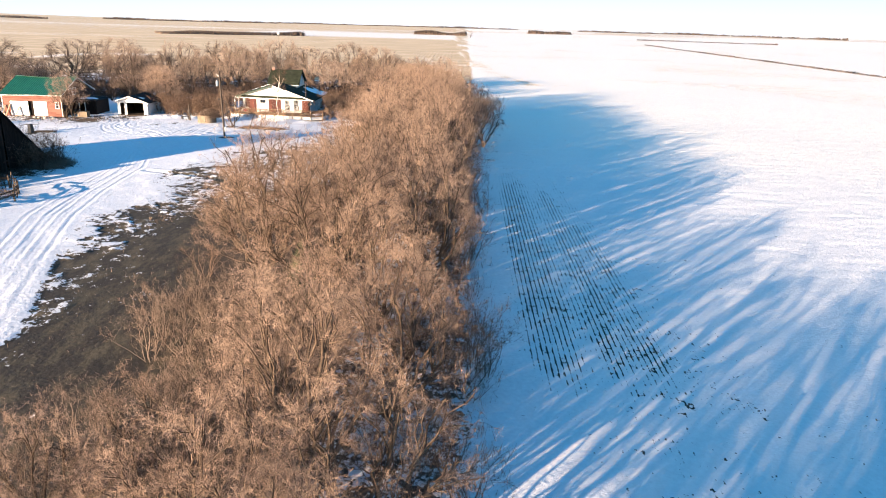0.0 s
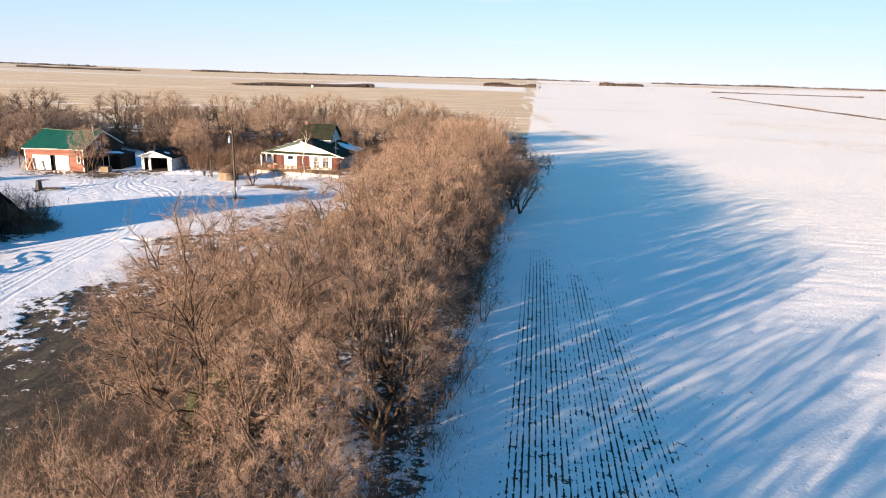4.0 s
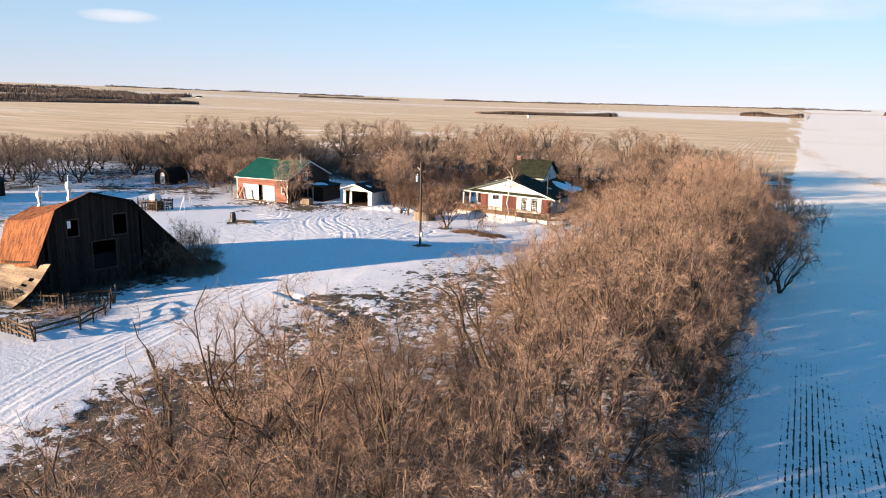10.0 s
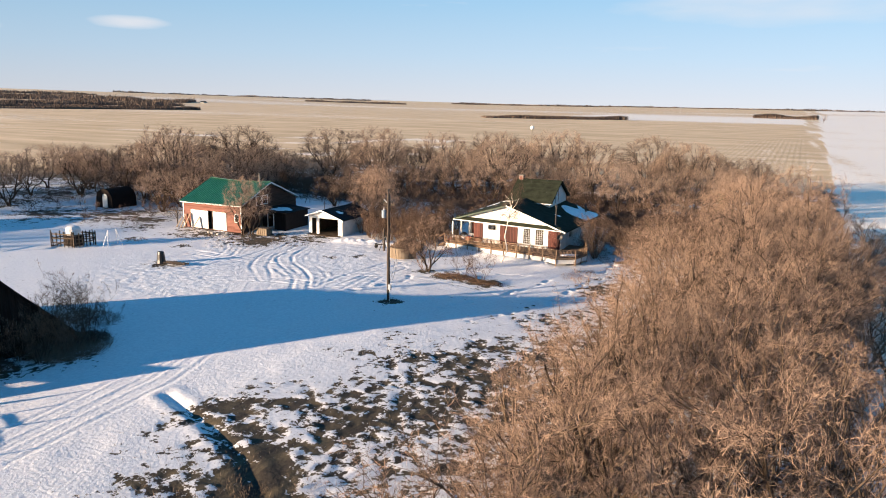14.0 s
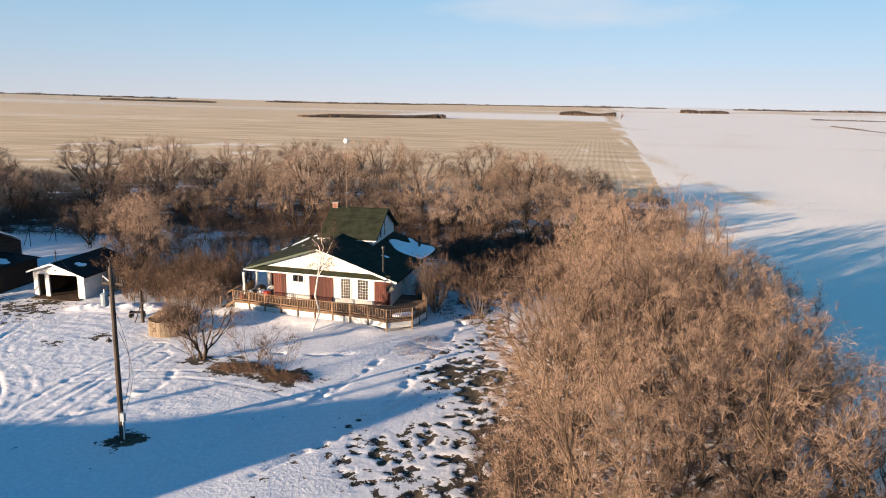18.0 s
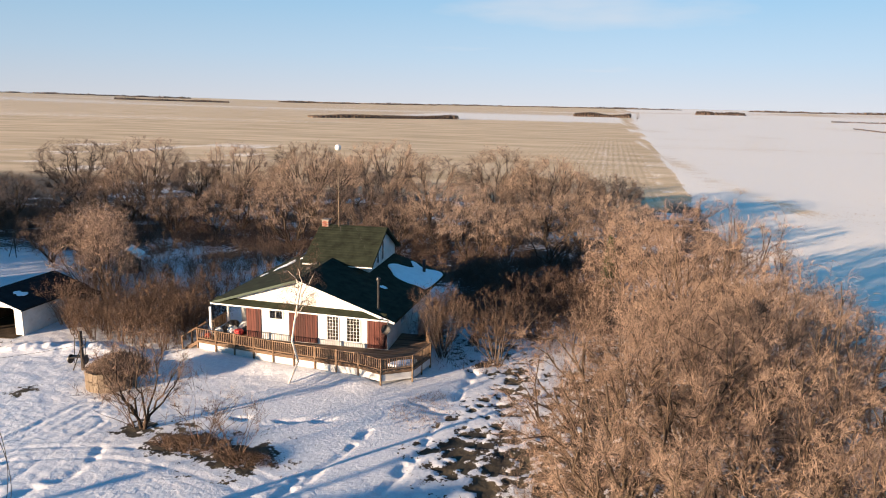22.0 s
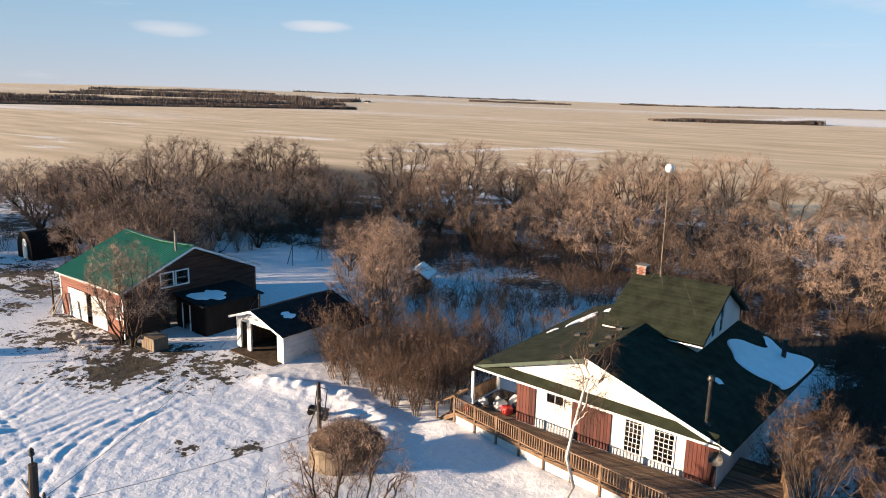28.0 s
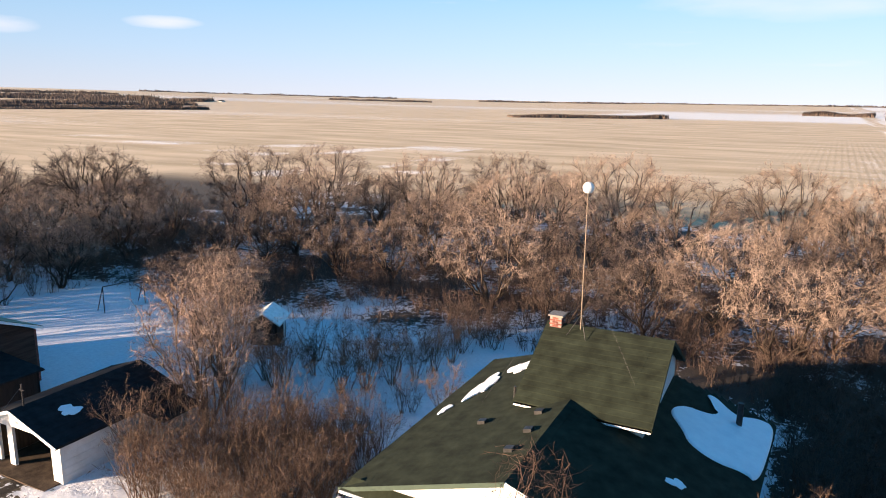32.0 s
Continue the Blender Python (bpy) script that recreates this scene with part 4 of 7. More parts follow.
plant(shrub_kinds, back_shrubs, 8, 0.7, 1.2)
CLUSTERS = [(-42.3, 136.3), (-41.2, 137.4), (-40.2, 138.8), (-39.4, 140.3), (-38.9, 142.0), (-38.6, 144.0), (-38.8, 146.0), (-47.4, 135.6), (-46.2, 135.0), (-35.2, 136.0)]
hedge = scatter(9, 88, 0.72, lambda x, y: x > -44.6 + (y - 122) * 0.2 and y > 122.2 - (x + 41) * 0.1, -44.6, -35.5, 121.5, 131)
plant(hedge_kinds, hedge, 10, 0.6, 1.08)
plant(hedge_kinds, [(-37.6, 135.6), (-37.2, 136.0)], 71, 0.62, 0.68)
plant(vase_kinds, CLUSTERS, 74, 0.62, 0.86)
row = scatter(14, 16, 0.9, lambda x, y: abs((x + 47) * 0.86 - (y - 136) * 0.52) < 1.6, -48.5, -37, 135, 151)
plant(hedge_kinds, row, 15, 0.6, 0.85)
side = scatter(16, 20, 1.6, lambda x, y: True, -18.5, -5, 138, 160) + [(-12.7, 128.9), (-17.3, 128.0), (-15.6, 133.0), (-12.9, 135.6), (-18.0, 131.5), (-9.8, 137.0), (-12.2, 128.1), (-13.4, 129.5), (-17.7, 127.2), (-16.7, 128.7), (-14.6, 130.6), (-11.4, 131.5)]
plant(under_kinds, side, 17, 0.7, 1.1)
plant(slim_kinds, [(-46.0, 129.4), (-47.6, 132.2), (-49.6, 134.2), (-51.4, 136.2), (-48.6, 130.6)], 12, 0.85, 1.08)
plant(hedge_kinds, [(-46.6, 125.0), (-45.4, 124.6), (-46.2, 126.3), (-45.0, 128.2), (-46.4, 129.4), (-44.9, 123.9), (-45.6, 127.4), (-46.9, 128.0), (-47.4, 130.3), (-45.9, 130.8)], 70, 0.82, 1.08)
plant(slim_kinds[:1], [(-57.9, 117.3), (-58.9, 117.0)], 24, 0.86, 1.0)
hut_trees = scatter(25, 22, 2.8, lambda x, y: not (-95 < x < -85 and y < 130), -98, -74, 124, 137)
plant(grove_kinds, hut_trees[:14], 26, 0.6, 0.85)
plant(shrub_kinds, hut_trees[14:], 27, 0.7, 1.1)
plant(grove_kinds, [(-62.5, 143.0), (-60.0, 146.5), (-57.5, 142.0), (-80.5, 146.0)], 28, 0.6, 0.8)
plant(shrub_kinds, [(-64.0, 145.5), (-61.0, 141.0), (-58.8, 144.6), (-78.0, 147.5), (-72.5, 149.0)], 29, 0.8, 1.1)
plant(shrub_kinds, [(-42.4, 77.6), (-41.8, 79.4), (-42.9, 78.5), (-43.3, 80.3), (-42.0, 81.2), (-43.9, 77.2)], 30, 0.75, 0.95)
plant(hedge_kinds, [(-18.8, 126.6), (-18.2, 127.6), (-18.9, 128.8), (-17.6, 129.6)], 32, 0.6, 0.8)
plant(shrub_kinds, [(-26.0, 109.6), (-23.8, 108.9), (-47.5, 82.5), (-46.5, 84.5), (-49, 85.5), (-44.0, 79.3), (-42.6, 80.6), (-43.6, 82.2), (-45.2, 80.8), (-41.6, 79.0), (-60, 72), (-59, 66.5), (-52, 61.5)], 13, 0.85, 1.05)
plant([belt_far[1]], [(-30.1, 110.6)], 36, 0.60, 0.62)
plant(vase_kinds, [(-16.7, 125.4), (-17.0, 126.9), (-17.6, 128.2)], 21, 0.98, 1.1)
plant(vase_kinds[:1], [(-12.8, 125.2)], 20, 1.30, 1.34)
plant(shrub_kinds[1:], [(-30.6, 110.9)], 22, 1.0, 1.1)

low_brush = scatter(33, 60, 1.3, lambda x, y: (x > belt_l(y) - 2.2 and x < belt_l(y) + 0.5) or (y < 72 and x > -21 + 5 * vn(x, y, 4.5, 61) and x < belt_l(y)), -25, -8, 56, 122)
brush_twig = surf("dull_weed_stalks", (0.075, 0.056, 0.041), (0.215, 0.165, 0.122), 0.8, 9, 0.9, 0.0, rand=0.4)
brush_kinds = [tree("weed_bush", 38 + k, 1.7, "low tan weedy bush on the bare ground", "bush", "low bushes by the shelterbelt", brush_twig, brush_twig, thick=1.0, sides=3, stems=6, lean=0.5, side=2, sub=2, twigs=7, r0=0.012, fine=0.4) for k in range(2)]
plant(brush_kinds, low_brush, 34, 0.6, 1.3)

under = scatter(46, 112, 1.6, lambda x, y: (y > 147 + 4 * math.sin(x * 0.21) and not (-66 < x < -56 and y < 150)) or (x > -19 and y > 139) or (x < -76 and y > 126), -98, -2, 124, 170)
under += scatter(53, 22, 1.4, lambda x, y: True, -18.5, -7, 136, 148, under)
under += scatter(54, 22, 1.6, lambda x, y: not (-95 < x < -83), -102, -73, 113, 127, under)
under += scatter(56, 9, 1.5, lambda x, y: not (-55 < x < -48.5 and 136.5 < y < 144), -62, -38, 135, 150, under)
under += scatter(59, 22, 1.4, lambda x, y: x > -17.5 - 0.1 * (y - 126), -18, -5, 126, 150, under)
under += scatter(60, 40, 1.4, lambda x, y: (x + 71) ** 2 / 90 + (y - 142) ** 2 / 60 > 1, -92, -60, 146, 158, under)
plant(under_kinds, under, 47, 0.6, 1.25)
plant(grove_kinds, [(-73.5, 125.5), (-72.0, 129.5)], 55, 0.55, 0.72)

plant(shrub_kinds, scatter(48, 18, 1.3, lambda x, y: abs(x - 12.3 - 0.12 * (y - 135)) < 2.4, 8.5, 18, 122, 156), 49, 0.5, 0.9)

needle = surf("dull_green_needles", (0.022, 0.032, 0.016), (0.075, 0.085, 0.040), 0.8, 9, 0.9, 0.0, rand=0.3)


def evergreen(x, y, h, w, seed):
    rs = np.random.RandomState(seed)
    n = 2600
    f = rs.uniform(0, 1, n) ** 0.8
    a = rs.uniform(0, 6.283, n)
    r = w * (1 - f) * np.sqrt(rs.uniform(0.05, 1, n)) * (0.8 + 0.4 * np.sin(a * 3 + seed))
    S = np.stack([x + r * np.cos(a), y + r * np.sin(a), height(x, y) + 0.2 + f * h * 0.9], -1)
    d = unit(np.stack([np.cos(a), np.sin(a), rs.uniform(-0.2, 0.9, n)], -1) + rs.normal(0, 0.4, (n, 3)))
    V, T = spikes(S, S + d * rs.uniform(0.25, 0.55, (n, 1)), np.full(n, 0.022))
    t = thing("juniper", (x, y, height(x, y)), "small dull green evergreen in the shelterbelt", "tree", "evergreens of the shelterbelt")
    part("trunk", rod((x, y, height(x, y) - 0.2), (x, y, height(x, y) + h * 0.8), 0.09, 0.02, 7), bark, t)
    me = tri_mesh("foliage", V - np.array([x, y, height(x, y)]), T, needle)
    part("foliage", me, None, t)


evergreen(-7.0, 38.5, 3.4, 1.2, 1)
evergreen(-4.9, 141.0, 6.8, 1.5, 2)
evergreen(-7.6, 42.5, 3.0, 1.1, 3)


# ---- building materials ----
white_paint = surf("white_paint", (0.50, 0.48, 0.45), (0.68, 0.67, 0.64), 1.2, 18, 0.6, 0.15)
trim_white = surf("white_trim", (0.70, 0.69, 0.66), (0.82, 0.81, 0.79), 3, 30, 0.5, 0.1)
glass = bpy.data.materials.new("window_glass")
glass.use_nodes = True
gb = glass.node_tree.nodes["Principled BSDF"]
gb.inputs["Transmission Weight"].default_value, gb.inputs["Roughness"].default_value, gb.inputs["Base Color"].default_value = 1.0, 0.03, (0.8, 0.85, 0.88, 1)
green_shingle = surf("green_asphalt_shingle", (0.0115, 0.0135, 0.0085), (0.033, 0.040, 0.025), 1.5, 30, 0.95, 0.4, rand=0.10)
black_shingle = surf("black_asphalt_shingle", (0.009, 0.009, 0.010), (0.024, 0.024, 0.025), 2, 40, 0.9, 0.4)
green_metal = surf("green_sheet_metal", (0.006, 0.065, 0.035), (0.018, 0.115, 0.06), 0.8, 14, 0.38, 0.08, metal=0.25)
rust = surf("rusty_sheet", (0.028, 0.011, 0.007), (0.235, 0.092, 0.038), 1.3, 11, 0.9, 0.5, stretch=(1.6, 1.6, 0.45), grit=0.9)
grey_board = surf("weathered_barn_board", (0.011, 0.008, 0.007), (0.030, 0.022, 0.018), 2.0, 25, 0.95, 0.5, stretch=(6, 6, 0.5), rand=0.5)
pale_board = surf("silvered_board", (0.10, 0.078, 0.058), (0.28, 0.225, 0.165), 2.0, 25, 0.9, 0.5, stretch=(1, 5, 5), rand=0.4)
red_board = surf("faded_red_siding", (0.125, 0.052, 0.040), (0.235, 0.115, 0.090), 1.5, 20, 0.85, 0.3, stretch=(0.4, 1, 5), rand=0.3)
brown_board = surf("red_brown_plank", (0.045, 0.012, 0.009), (0.115, 0.034, 0.024), 2.0, 25, 0.75, 0.3, stretch=(5, 5, 0.5), rand=0.6)
deck_wood = surf("deck_wood", (0.095, 0.064, 0.044), (0.225, 0.158, 0.11), 2.0, 25, 0.85, 0.3, stretch=(0.4, 4, 4), rand=0.5)
rail_wood = surf("rail_wood", (0.105, 0.066, 0.042), (0.235, 0.16, 0.105), 3.0, 30, 0.85, 0.3, rand=0.4)
tan_wood = surf("tan_plank", (0.115, 0.088, 0.064), (0.225, 0.18, 0.132), 2.5, 25, 0.85, 0.3, stretch=(4, 4, 0.6), rand=0.3)
dark_metal = surf("dark_steel", (0.03, 0.03, 0.032), (0.08, 0.075, 0.07), 3, 30, 0.5, 0.1, metal=0.7)
zinc = surf("galvanised_metal", (0.55, 0.55, 0.54), (0.80, 0.79, 0.77), 4, 30, 0.45, 0.1, metal=0.3)
blue_grey = surf("transformer_grey", (0.17, 0.21, 0.25), (0.27, 0.32, 0.37), 4, 30, 0.5, 0.1)
pole_wood = surf("utility_pole_wood", (0.030, 0.024, 0.020), (0.095, 0.076, 0.062), 2, 30, 0.9, 0.5, stretch=(4, 4, 0.3))
brick_red = surf("chimney_brick", (0.13, 0.042, 0.032), (0.24, 0.085, 0.062), 6, 40, 0.9, 0.4, rand=0.5)
mortar = surf("mortar", (0.16, 0.14, 0.12), (0.28, 0.25, 0.22), 6, 40, 0.95, 0.3)
snow_mat = surf("packed_snow", (0.78, 0.79, 0.82), (0.90, 0.90, 0.91), 2, 14, 0.6, 0.3, dist=0.03)
soil = surf("bare_soil", (0.035, 0.026, 0.019), (0.11, 0.08, 0.055), 2, 20, 0.95, 0.6, dist=0.04)
concrete = surf("concrete", (0.25, 0.23, 0.21), (0.40, 0.38, 0.35), 2, 30, 0.9, 0.2)


def mat_plain(name, c, rough=0.6):
    return surf(name, tuple(v * 0.75 for v in c), c, 3, 30, rough, 0.1)


def window(parent, axis, at, u0, u1, z0, z1, cols, rows, name="window", fr=0.06, proud=0.05, face=-1):
    """A framed window in a wall: axis 'y' stands in a wall at y = at, 'x' at x = at. face: the side that it looks to."""
    def bx(a0, a1, d0, d1, b0, b1, bm=None):
        lo, hi = min(at + d0 * face, at + d1 * face), max(at + d0 * face, at + d1 * face)
        return box(a0, a1, lo, hi, b0, b1, bm) if axis == "y" else box(lo, hi, a0, a1, b0, b1, bm)
    bm = bx(u0, u0 + fr, -0.04, proud, z0, z1)
    bx(u1 - fr, u1, -0.04, proud, z0, z1, bm)
    bx(u0 + fr, u1 - fr, -0.04, proud, z0, z0 + fr, bm)
    bx(u0 + fr, u1 - fr, -0.04, proud, z1 - fr, z1, bm)
    w = part(name, bm, trim_white, parent)
    a0, a1, b0, b1 = u0 + fr, u1 - fr, z0 + fr, z1 - fr
    for c in range(1, cols):
        u = a0 + (a1 - a0) * c / cols
        part("muntin", bx(u - 0.010, u + 0.010, 0.0, proud - 0.012, b0, b1), trim_white, w)
    for r in range(1, rows):
        z = b0 + (b1 - b0) * r / rows
        part("muntin", bx(a0, a1, 0.0, proud - 0.016, z - 0.010, z + 0.010), trim_white, w)
    part("pane", bx(a0, a1, 0.004, 0.012, b0, b1), glass, w)
    return w


def wall_with_holes(axis, at, thick, u0, u1, z0, z1, holes, top=None):
    """A wall slab with rectangular holes (u0, u1, z0, z1), cut into upright strips; top(u) gives its upper edge."""
    bm = bmesh.new()
    cuts = sorted({u0, u1, *[h[0] for h in holes], *[h[1] for h in holes], *([u0 + (u1 - u0) * k / 12 for k in range(13)] if top else [])})
    for a, b in zip(cuts[:-1], cuts[1:]):
        mid = (a + b) / 2
        spans = [(z0, None)]
        for h in sorted([h for h in holes if h[0] <= mid <= h[1]], key=lambda q: q[2]):
            s = spans.pop()
            spans += [(s[0], h[2]), (h[3], None)]
        for s0, s1 in spans:
            ta, tb = (s1, s1) if s1 is not None else ((top(a), top(b)) if top else (z1, z1))
            if max(ta, tb) - s0 < 0.01:
                continue
            lo, hi = at, at + thick
            if axis == "y":
                hexa(bm, [(a, lo, s0), (b, lo, s0), (b, hi, s0), (a, hi, s0), (a, lo, ta), (b, lo, tb), (b, hi, tb), (a, hi, ta)])
            else:
                hexa(bm, [(lo, a, s0), (hi, a, s0), (hi, b, s0), (lo, b, s0), (lo, a, ta), (hi, a, ta), (hi, b, tb), (lo, b, tb)])
    bmesh.ops.remove_doubles(bm, verts=bm.verts[:], dist=0.0005)
    bmesh.ops.recalc_face_normals(bm, faces=bm.faces[:])
    return bm


def snow_patch(cx, cy, rx, ry, zf, seed, label, wob=0.45, thick=0.07):
    """A sheet of left-over snow with a melted outline that lies on a roof of height zf(x, y)."""
    rs = np.random.RandomState(seed)
    n = 40
    ph = rs.uniform(0, 6.28, 4)
    bm = bmesh.new()
    rings = []
    for f, up in ((1.0, 0.004), (0.93, thick * 0.8), (0.6, thick), (0.25, thick * 1.05)):
        ring = []
        for k in range(n):
            a = 2 * math.pi * k / n
            r = f * (1 + wob * (0.5 * math.sin(2 * a + ph[0]) + 0.35 * math.sin(3 * a + ph[1]) + 0.25 * math.sin(5 * a + ph[2]) + 0.15 * math.sin(9 * a + ph[3])))
            x, y = cx + rx * r * math.cos(a), cy + ry * r * math.sin(a)
            ring.append(bm.verts.new((x, y, zf(x, y) + up)))
        rings.append(ring)
    for a, b in zip(rings[:-1], rings[1:]):
        for k in range(n):
            bm.faces.new((a[k], a[(k + 1) % n], b[(k + 1) % n], b[k]))
    bm.faces.new(rings[-1])
    return solo("snow_patch", bm, snow_mat, label, "snow", "snow left on the roofs")


def snow_sheet(ring, zf, label, thick=0.09):
    """A sheet of snow of a drawn outline, softened, with a rounded rim."""
    pts = [Vector((*p, 0)) for p in ring]
    for _ in range(2):
        pts = [q for a, b in zip(pts, pts[1:] + pts[:1]) for q in (a * 0.75 + b * 0.25, a * 0.25 + b * 0.75)]
    mid = sum(pts, Vector()) / len(pts)
    bm = bmesh.new()
    rings = [[bm.verts.new((*(mid + (p - mid) * f).xy, zf(*(mid + (p - mid) * f).xy) + up)) for p in pts] for f, up in ((1.0, 0.0), (0.985, thick * 0.6), (0.95, thick), (0.5, thick * 1.1))]
    n = len(pts)
    for a, b in zip(rings[:-1], rings[1:]):
        for k in range(n):
            bm.faces.new((a[k], a[(k + 1) % n], b[(k + 1) % n], b[k]))
    bm.faces.new(rings[-1])
    return solo("snow_patch", bm, snow_mat, label, "snow", "snow left on the roofs")


def lathe(profile, at, n=14, bm=None):
    bm = bmesh.new() if bm is None else bm
    rings = [[bm.verts.new((at[0] + r * math.cos(2 * math.pi * k / n), at[1] + r * math.sin(2 * math.pi * k / n), at[2] + z)) for k in range(n)] for r, z in profile]
    for a, b in zip(rings[:-1], rings[1:]):
        for k in range(n):
            bm.faces.new((a[k], a[(k + 1) % n], b[(k + 1) % n], b[k]))
    bm.faces.new(rings[0][::-1])
    bm.faces.new(rings[-1])
    return bm


def planks_between(parent, name, a, b, up, width, gap, depth, mat, n_out):
    """Upright planks side by side from a to b, each with the given rise."""
    a, b = Vector(a), Vector(b)
    n = max(1, round((b - a).length / width))
    d = (b - a) / n
    out = Vector(n_out) * depth
    for k in range(n):
        p, q = a + d * k + d.normalized() * gap / 2, a + d * (k + 1) - d.normalized() * gap / 2
        u = Vector((0, 0, up))
        bm = bmesh.new()
        hexa(bm, [p, q, q + out, p + out, p + u, q + u, q + out + u, p + out + u])
        bmesh.ops.recalc_face_normals(bm, faces=bm.faces[:])
        part(name, bm, mat, parent)


# ---- farmhouse ----
house = thing("farmhouse", (-26.0, 130.0, -0.3), "white farmhouse with dark green roofs and red-brown plank panels", "house")
DECK = 0.85
front_holes = [(-28.8, -27.75, 2.35, 3.05), (-24.55, -23.62, 1.15, 3.0), (-23.12, -22.08, 1.15, 3.0)]
part("front_wall", wall_with_holes("y", 123.6, 0.18, -30.5, -20.15, -0.4, 3.2, front_holes), white_paint, house)
part("side_wall", wall_with_holes("x", -20.33, 0.18, 123.78, 137.3, -0.4, 3.1, [(127.0, 128.2, 1.6, 2.7), (133.0, 134.2, 1.6, 2.7)]), white_paint, house)
part("side_wall", wall_with_holes("x", -32.4, 0.18, 126.7, 137.3, -0.4, 3.3, [(130.0, 131.2, 1.5, 2.7)]), white_paint, house)
part("porch_wall", wall_with_holes("y", 126.5, 0.18, -32.4, -30.5, -0.4, 3.3, [(-32.0, -31.2, 0.87, 2.85)]), white_paint, house)
part("porch_wall", box(-30.5, -30.32, 123.78, 126.5, -0.4, 3.2), white_paint, house)
part("back_wall", box(-32.4, -20.15, 137.3, 137.5, -0.4, 3.1), white_paint, house)
RL, RR, RZ = -33.0, -19.55, 5.45


def eave_x(y):
    """The right eave spreads out towards the rear."""
    return RR + 0.75 * (y - 123.1) / 14.2


def roof_z(x, y=123.1):
    return RZ - (RZ - 3.42) * (-26.5 - x) / (-26.5 - RL) if x < -26.5 else RZ - (RZ - 3.0) * (x + 26.5) / (eave_x(y) + 26.5)


part("roof", slab([(RL, 123.1, roof_z(RL)), (-26.5, 123.1, RZ), (-26.5, 137.8, RZ), (RL, 137.8, roof_z(RL))], 0.14), green_shingle, house)
part("roof", slab([(-26.5, 123.1, RZ), (RR, 123.1, roof_z(RR)), (eave_x(137.3), 137.3, roof_z(RR)), (-26.5, 137.8, RZ)], 0.14), green_shingle, house)
rs = np.random.RandomState(5)
for side, n in ((0, 22), (1, 22)):
    for k in range(n):
        f0, f1 = k / n, (k + 1.12) / n
        f1 = min(f1, 1.0)
        x0, x1 = (RL + (-26.5 - RL) * f0, RL + (-26.5 - RL) * f1) if side == 0 else (RR + (-26.5 - RR) * f0, RR + (-26.5 - RR) * f1)
        z0, z1 = roof_z(x0) + 0.022, roof_z(x1) + 0.006
        far = 0.75 * side
        part("shingle_course", slab([(x0, 123.06, z0), (x1, 123.06, z1), (x1 + far * (1 - f1), 137.8, z1), (x0 + far * (1 - f0), 137.8 if side == 0 else 137.3, z0)], 0.012), green_shingle, house)
tri = bmesh.new()
v = [tri.verts.new(p) for p in ((-32.2, 123.45, 3.42), (-20.4, 123.45, 3.18), (-26.5, 123.45, 5.28), (-32.2, 123.6, 3.42), (-20.4, 123.6, 3.18), (-26.5, 123.6, 5.28))]
for f in ((0, 1, 2), (5, 4, 3), (0, 3, 4, 1), (1, 4, 5, 2), (2, 5, 3, 0)):
    tri.faces.new([v[i] for i in f])
part("gable", tri, white_paint, house)
for a, b in (((RL, 123.07, roof_z(RL) - 0.08), (-26.5, 123.07, RZ - 0.08)), ((-26.5, 123.07, RZ - 0.08), (RR, 123.07, roof_z(RR) - 0.08))):
    part("bargeboard", beam(a, b, 0.05, 0.17), mat_plain("green_trim", (0.05, 0.075, 0.05)) if a[0] == RL else trim_white, house)
pent = part("pent_roof", slab([(-32.9, 122.98, 3.42), (-20.0, 122.98, 3.12), (-20.2, 123.46, 3.45), (-32.6, 123.46, 3.75)], 0.09), green_shingle, house)
part("fascia", beam((-32.9, 122.96, 3.36), (-20.0, 122.96, 3.06), 0.04, 0.1), trim_white, pent)
part("porch_post", box(-33.0, -32.86, 122.9, 123.04, DECK, 3.1), trim_white, house)
part("porch_post", box(-33.0, -32.86, 125.4, 125.54, DECK, 3.2), trim_white, house)
window(house, "y", 123.6, -28.8, -27.75, 2.35, 3.05, 2, 1)
for u in (-24.55, -23.12):
    window(house, "y", 123.6, u, u + (0.93 if u < -24 else 1.04), 1.15, 3.0, 4, 7, "french_window", fr=0.07)
for u0, u1 in ((-30.5, -29.4), (-27.3, -25.2), (-21.6, -20.2)):
    planks_between(house, "plank", (u0, 123.59, DECK + 0.02), (u1, 123.59, DECK + 0.02), 2.2, 0.18, 0.015, 0.05, brown_board, (0, -1, 0))
part("door", box(-31.95, -31.25, 126.52, 126.58, DECK, 2.83), brown_board, house)
window(house, "x", -20.15, 127.0, 128.2, 1.6, 2.7, 2, 1, face=1)
window(house, "x", -20.15, 133.0, 134.2, 1.6, 2.7, 2, 1, face=1)
window(house, "x", -32.4, 130.0, 131.2, 1.5, 2.7, 2, 1, face=-1)
part("floor", box(-32.3, -20.4, 123.8, 137.2, 0.3, 0.5), deck_wood, house)
dish = part("satellite_dish", lathe([(0.02, 0), (0.2, 0.03), (0.32, 0.09), (0.33, 0.1), (0.2, 0.05), (0.02, 0.03)], (0, 0, 0), 14), dark_metal, house, "dark round dish on the wall corner")
dish.data.transform(Matrix.Translation(Vector((-20.2, 123.38, 2.35)) - Vector(house.location)) @ Matrix.Rotation(radians(75), 4, "X") @ Matrix.Translation(Vector(house.location)))
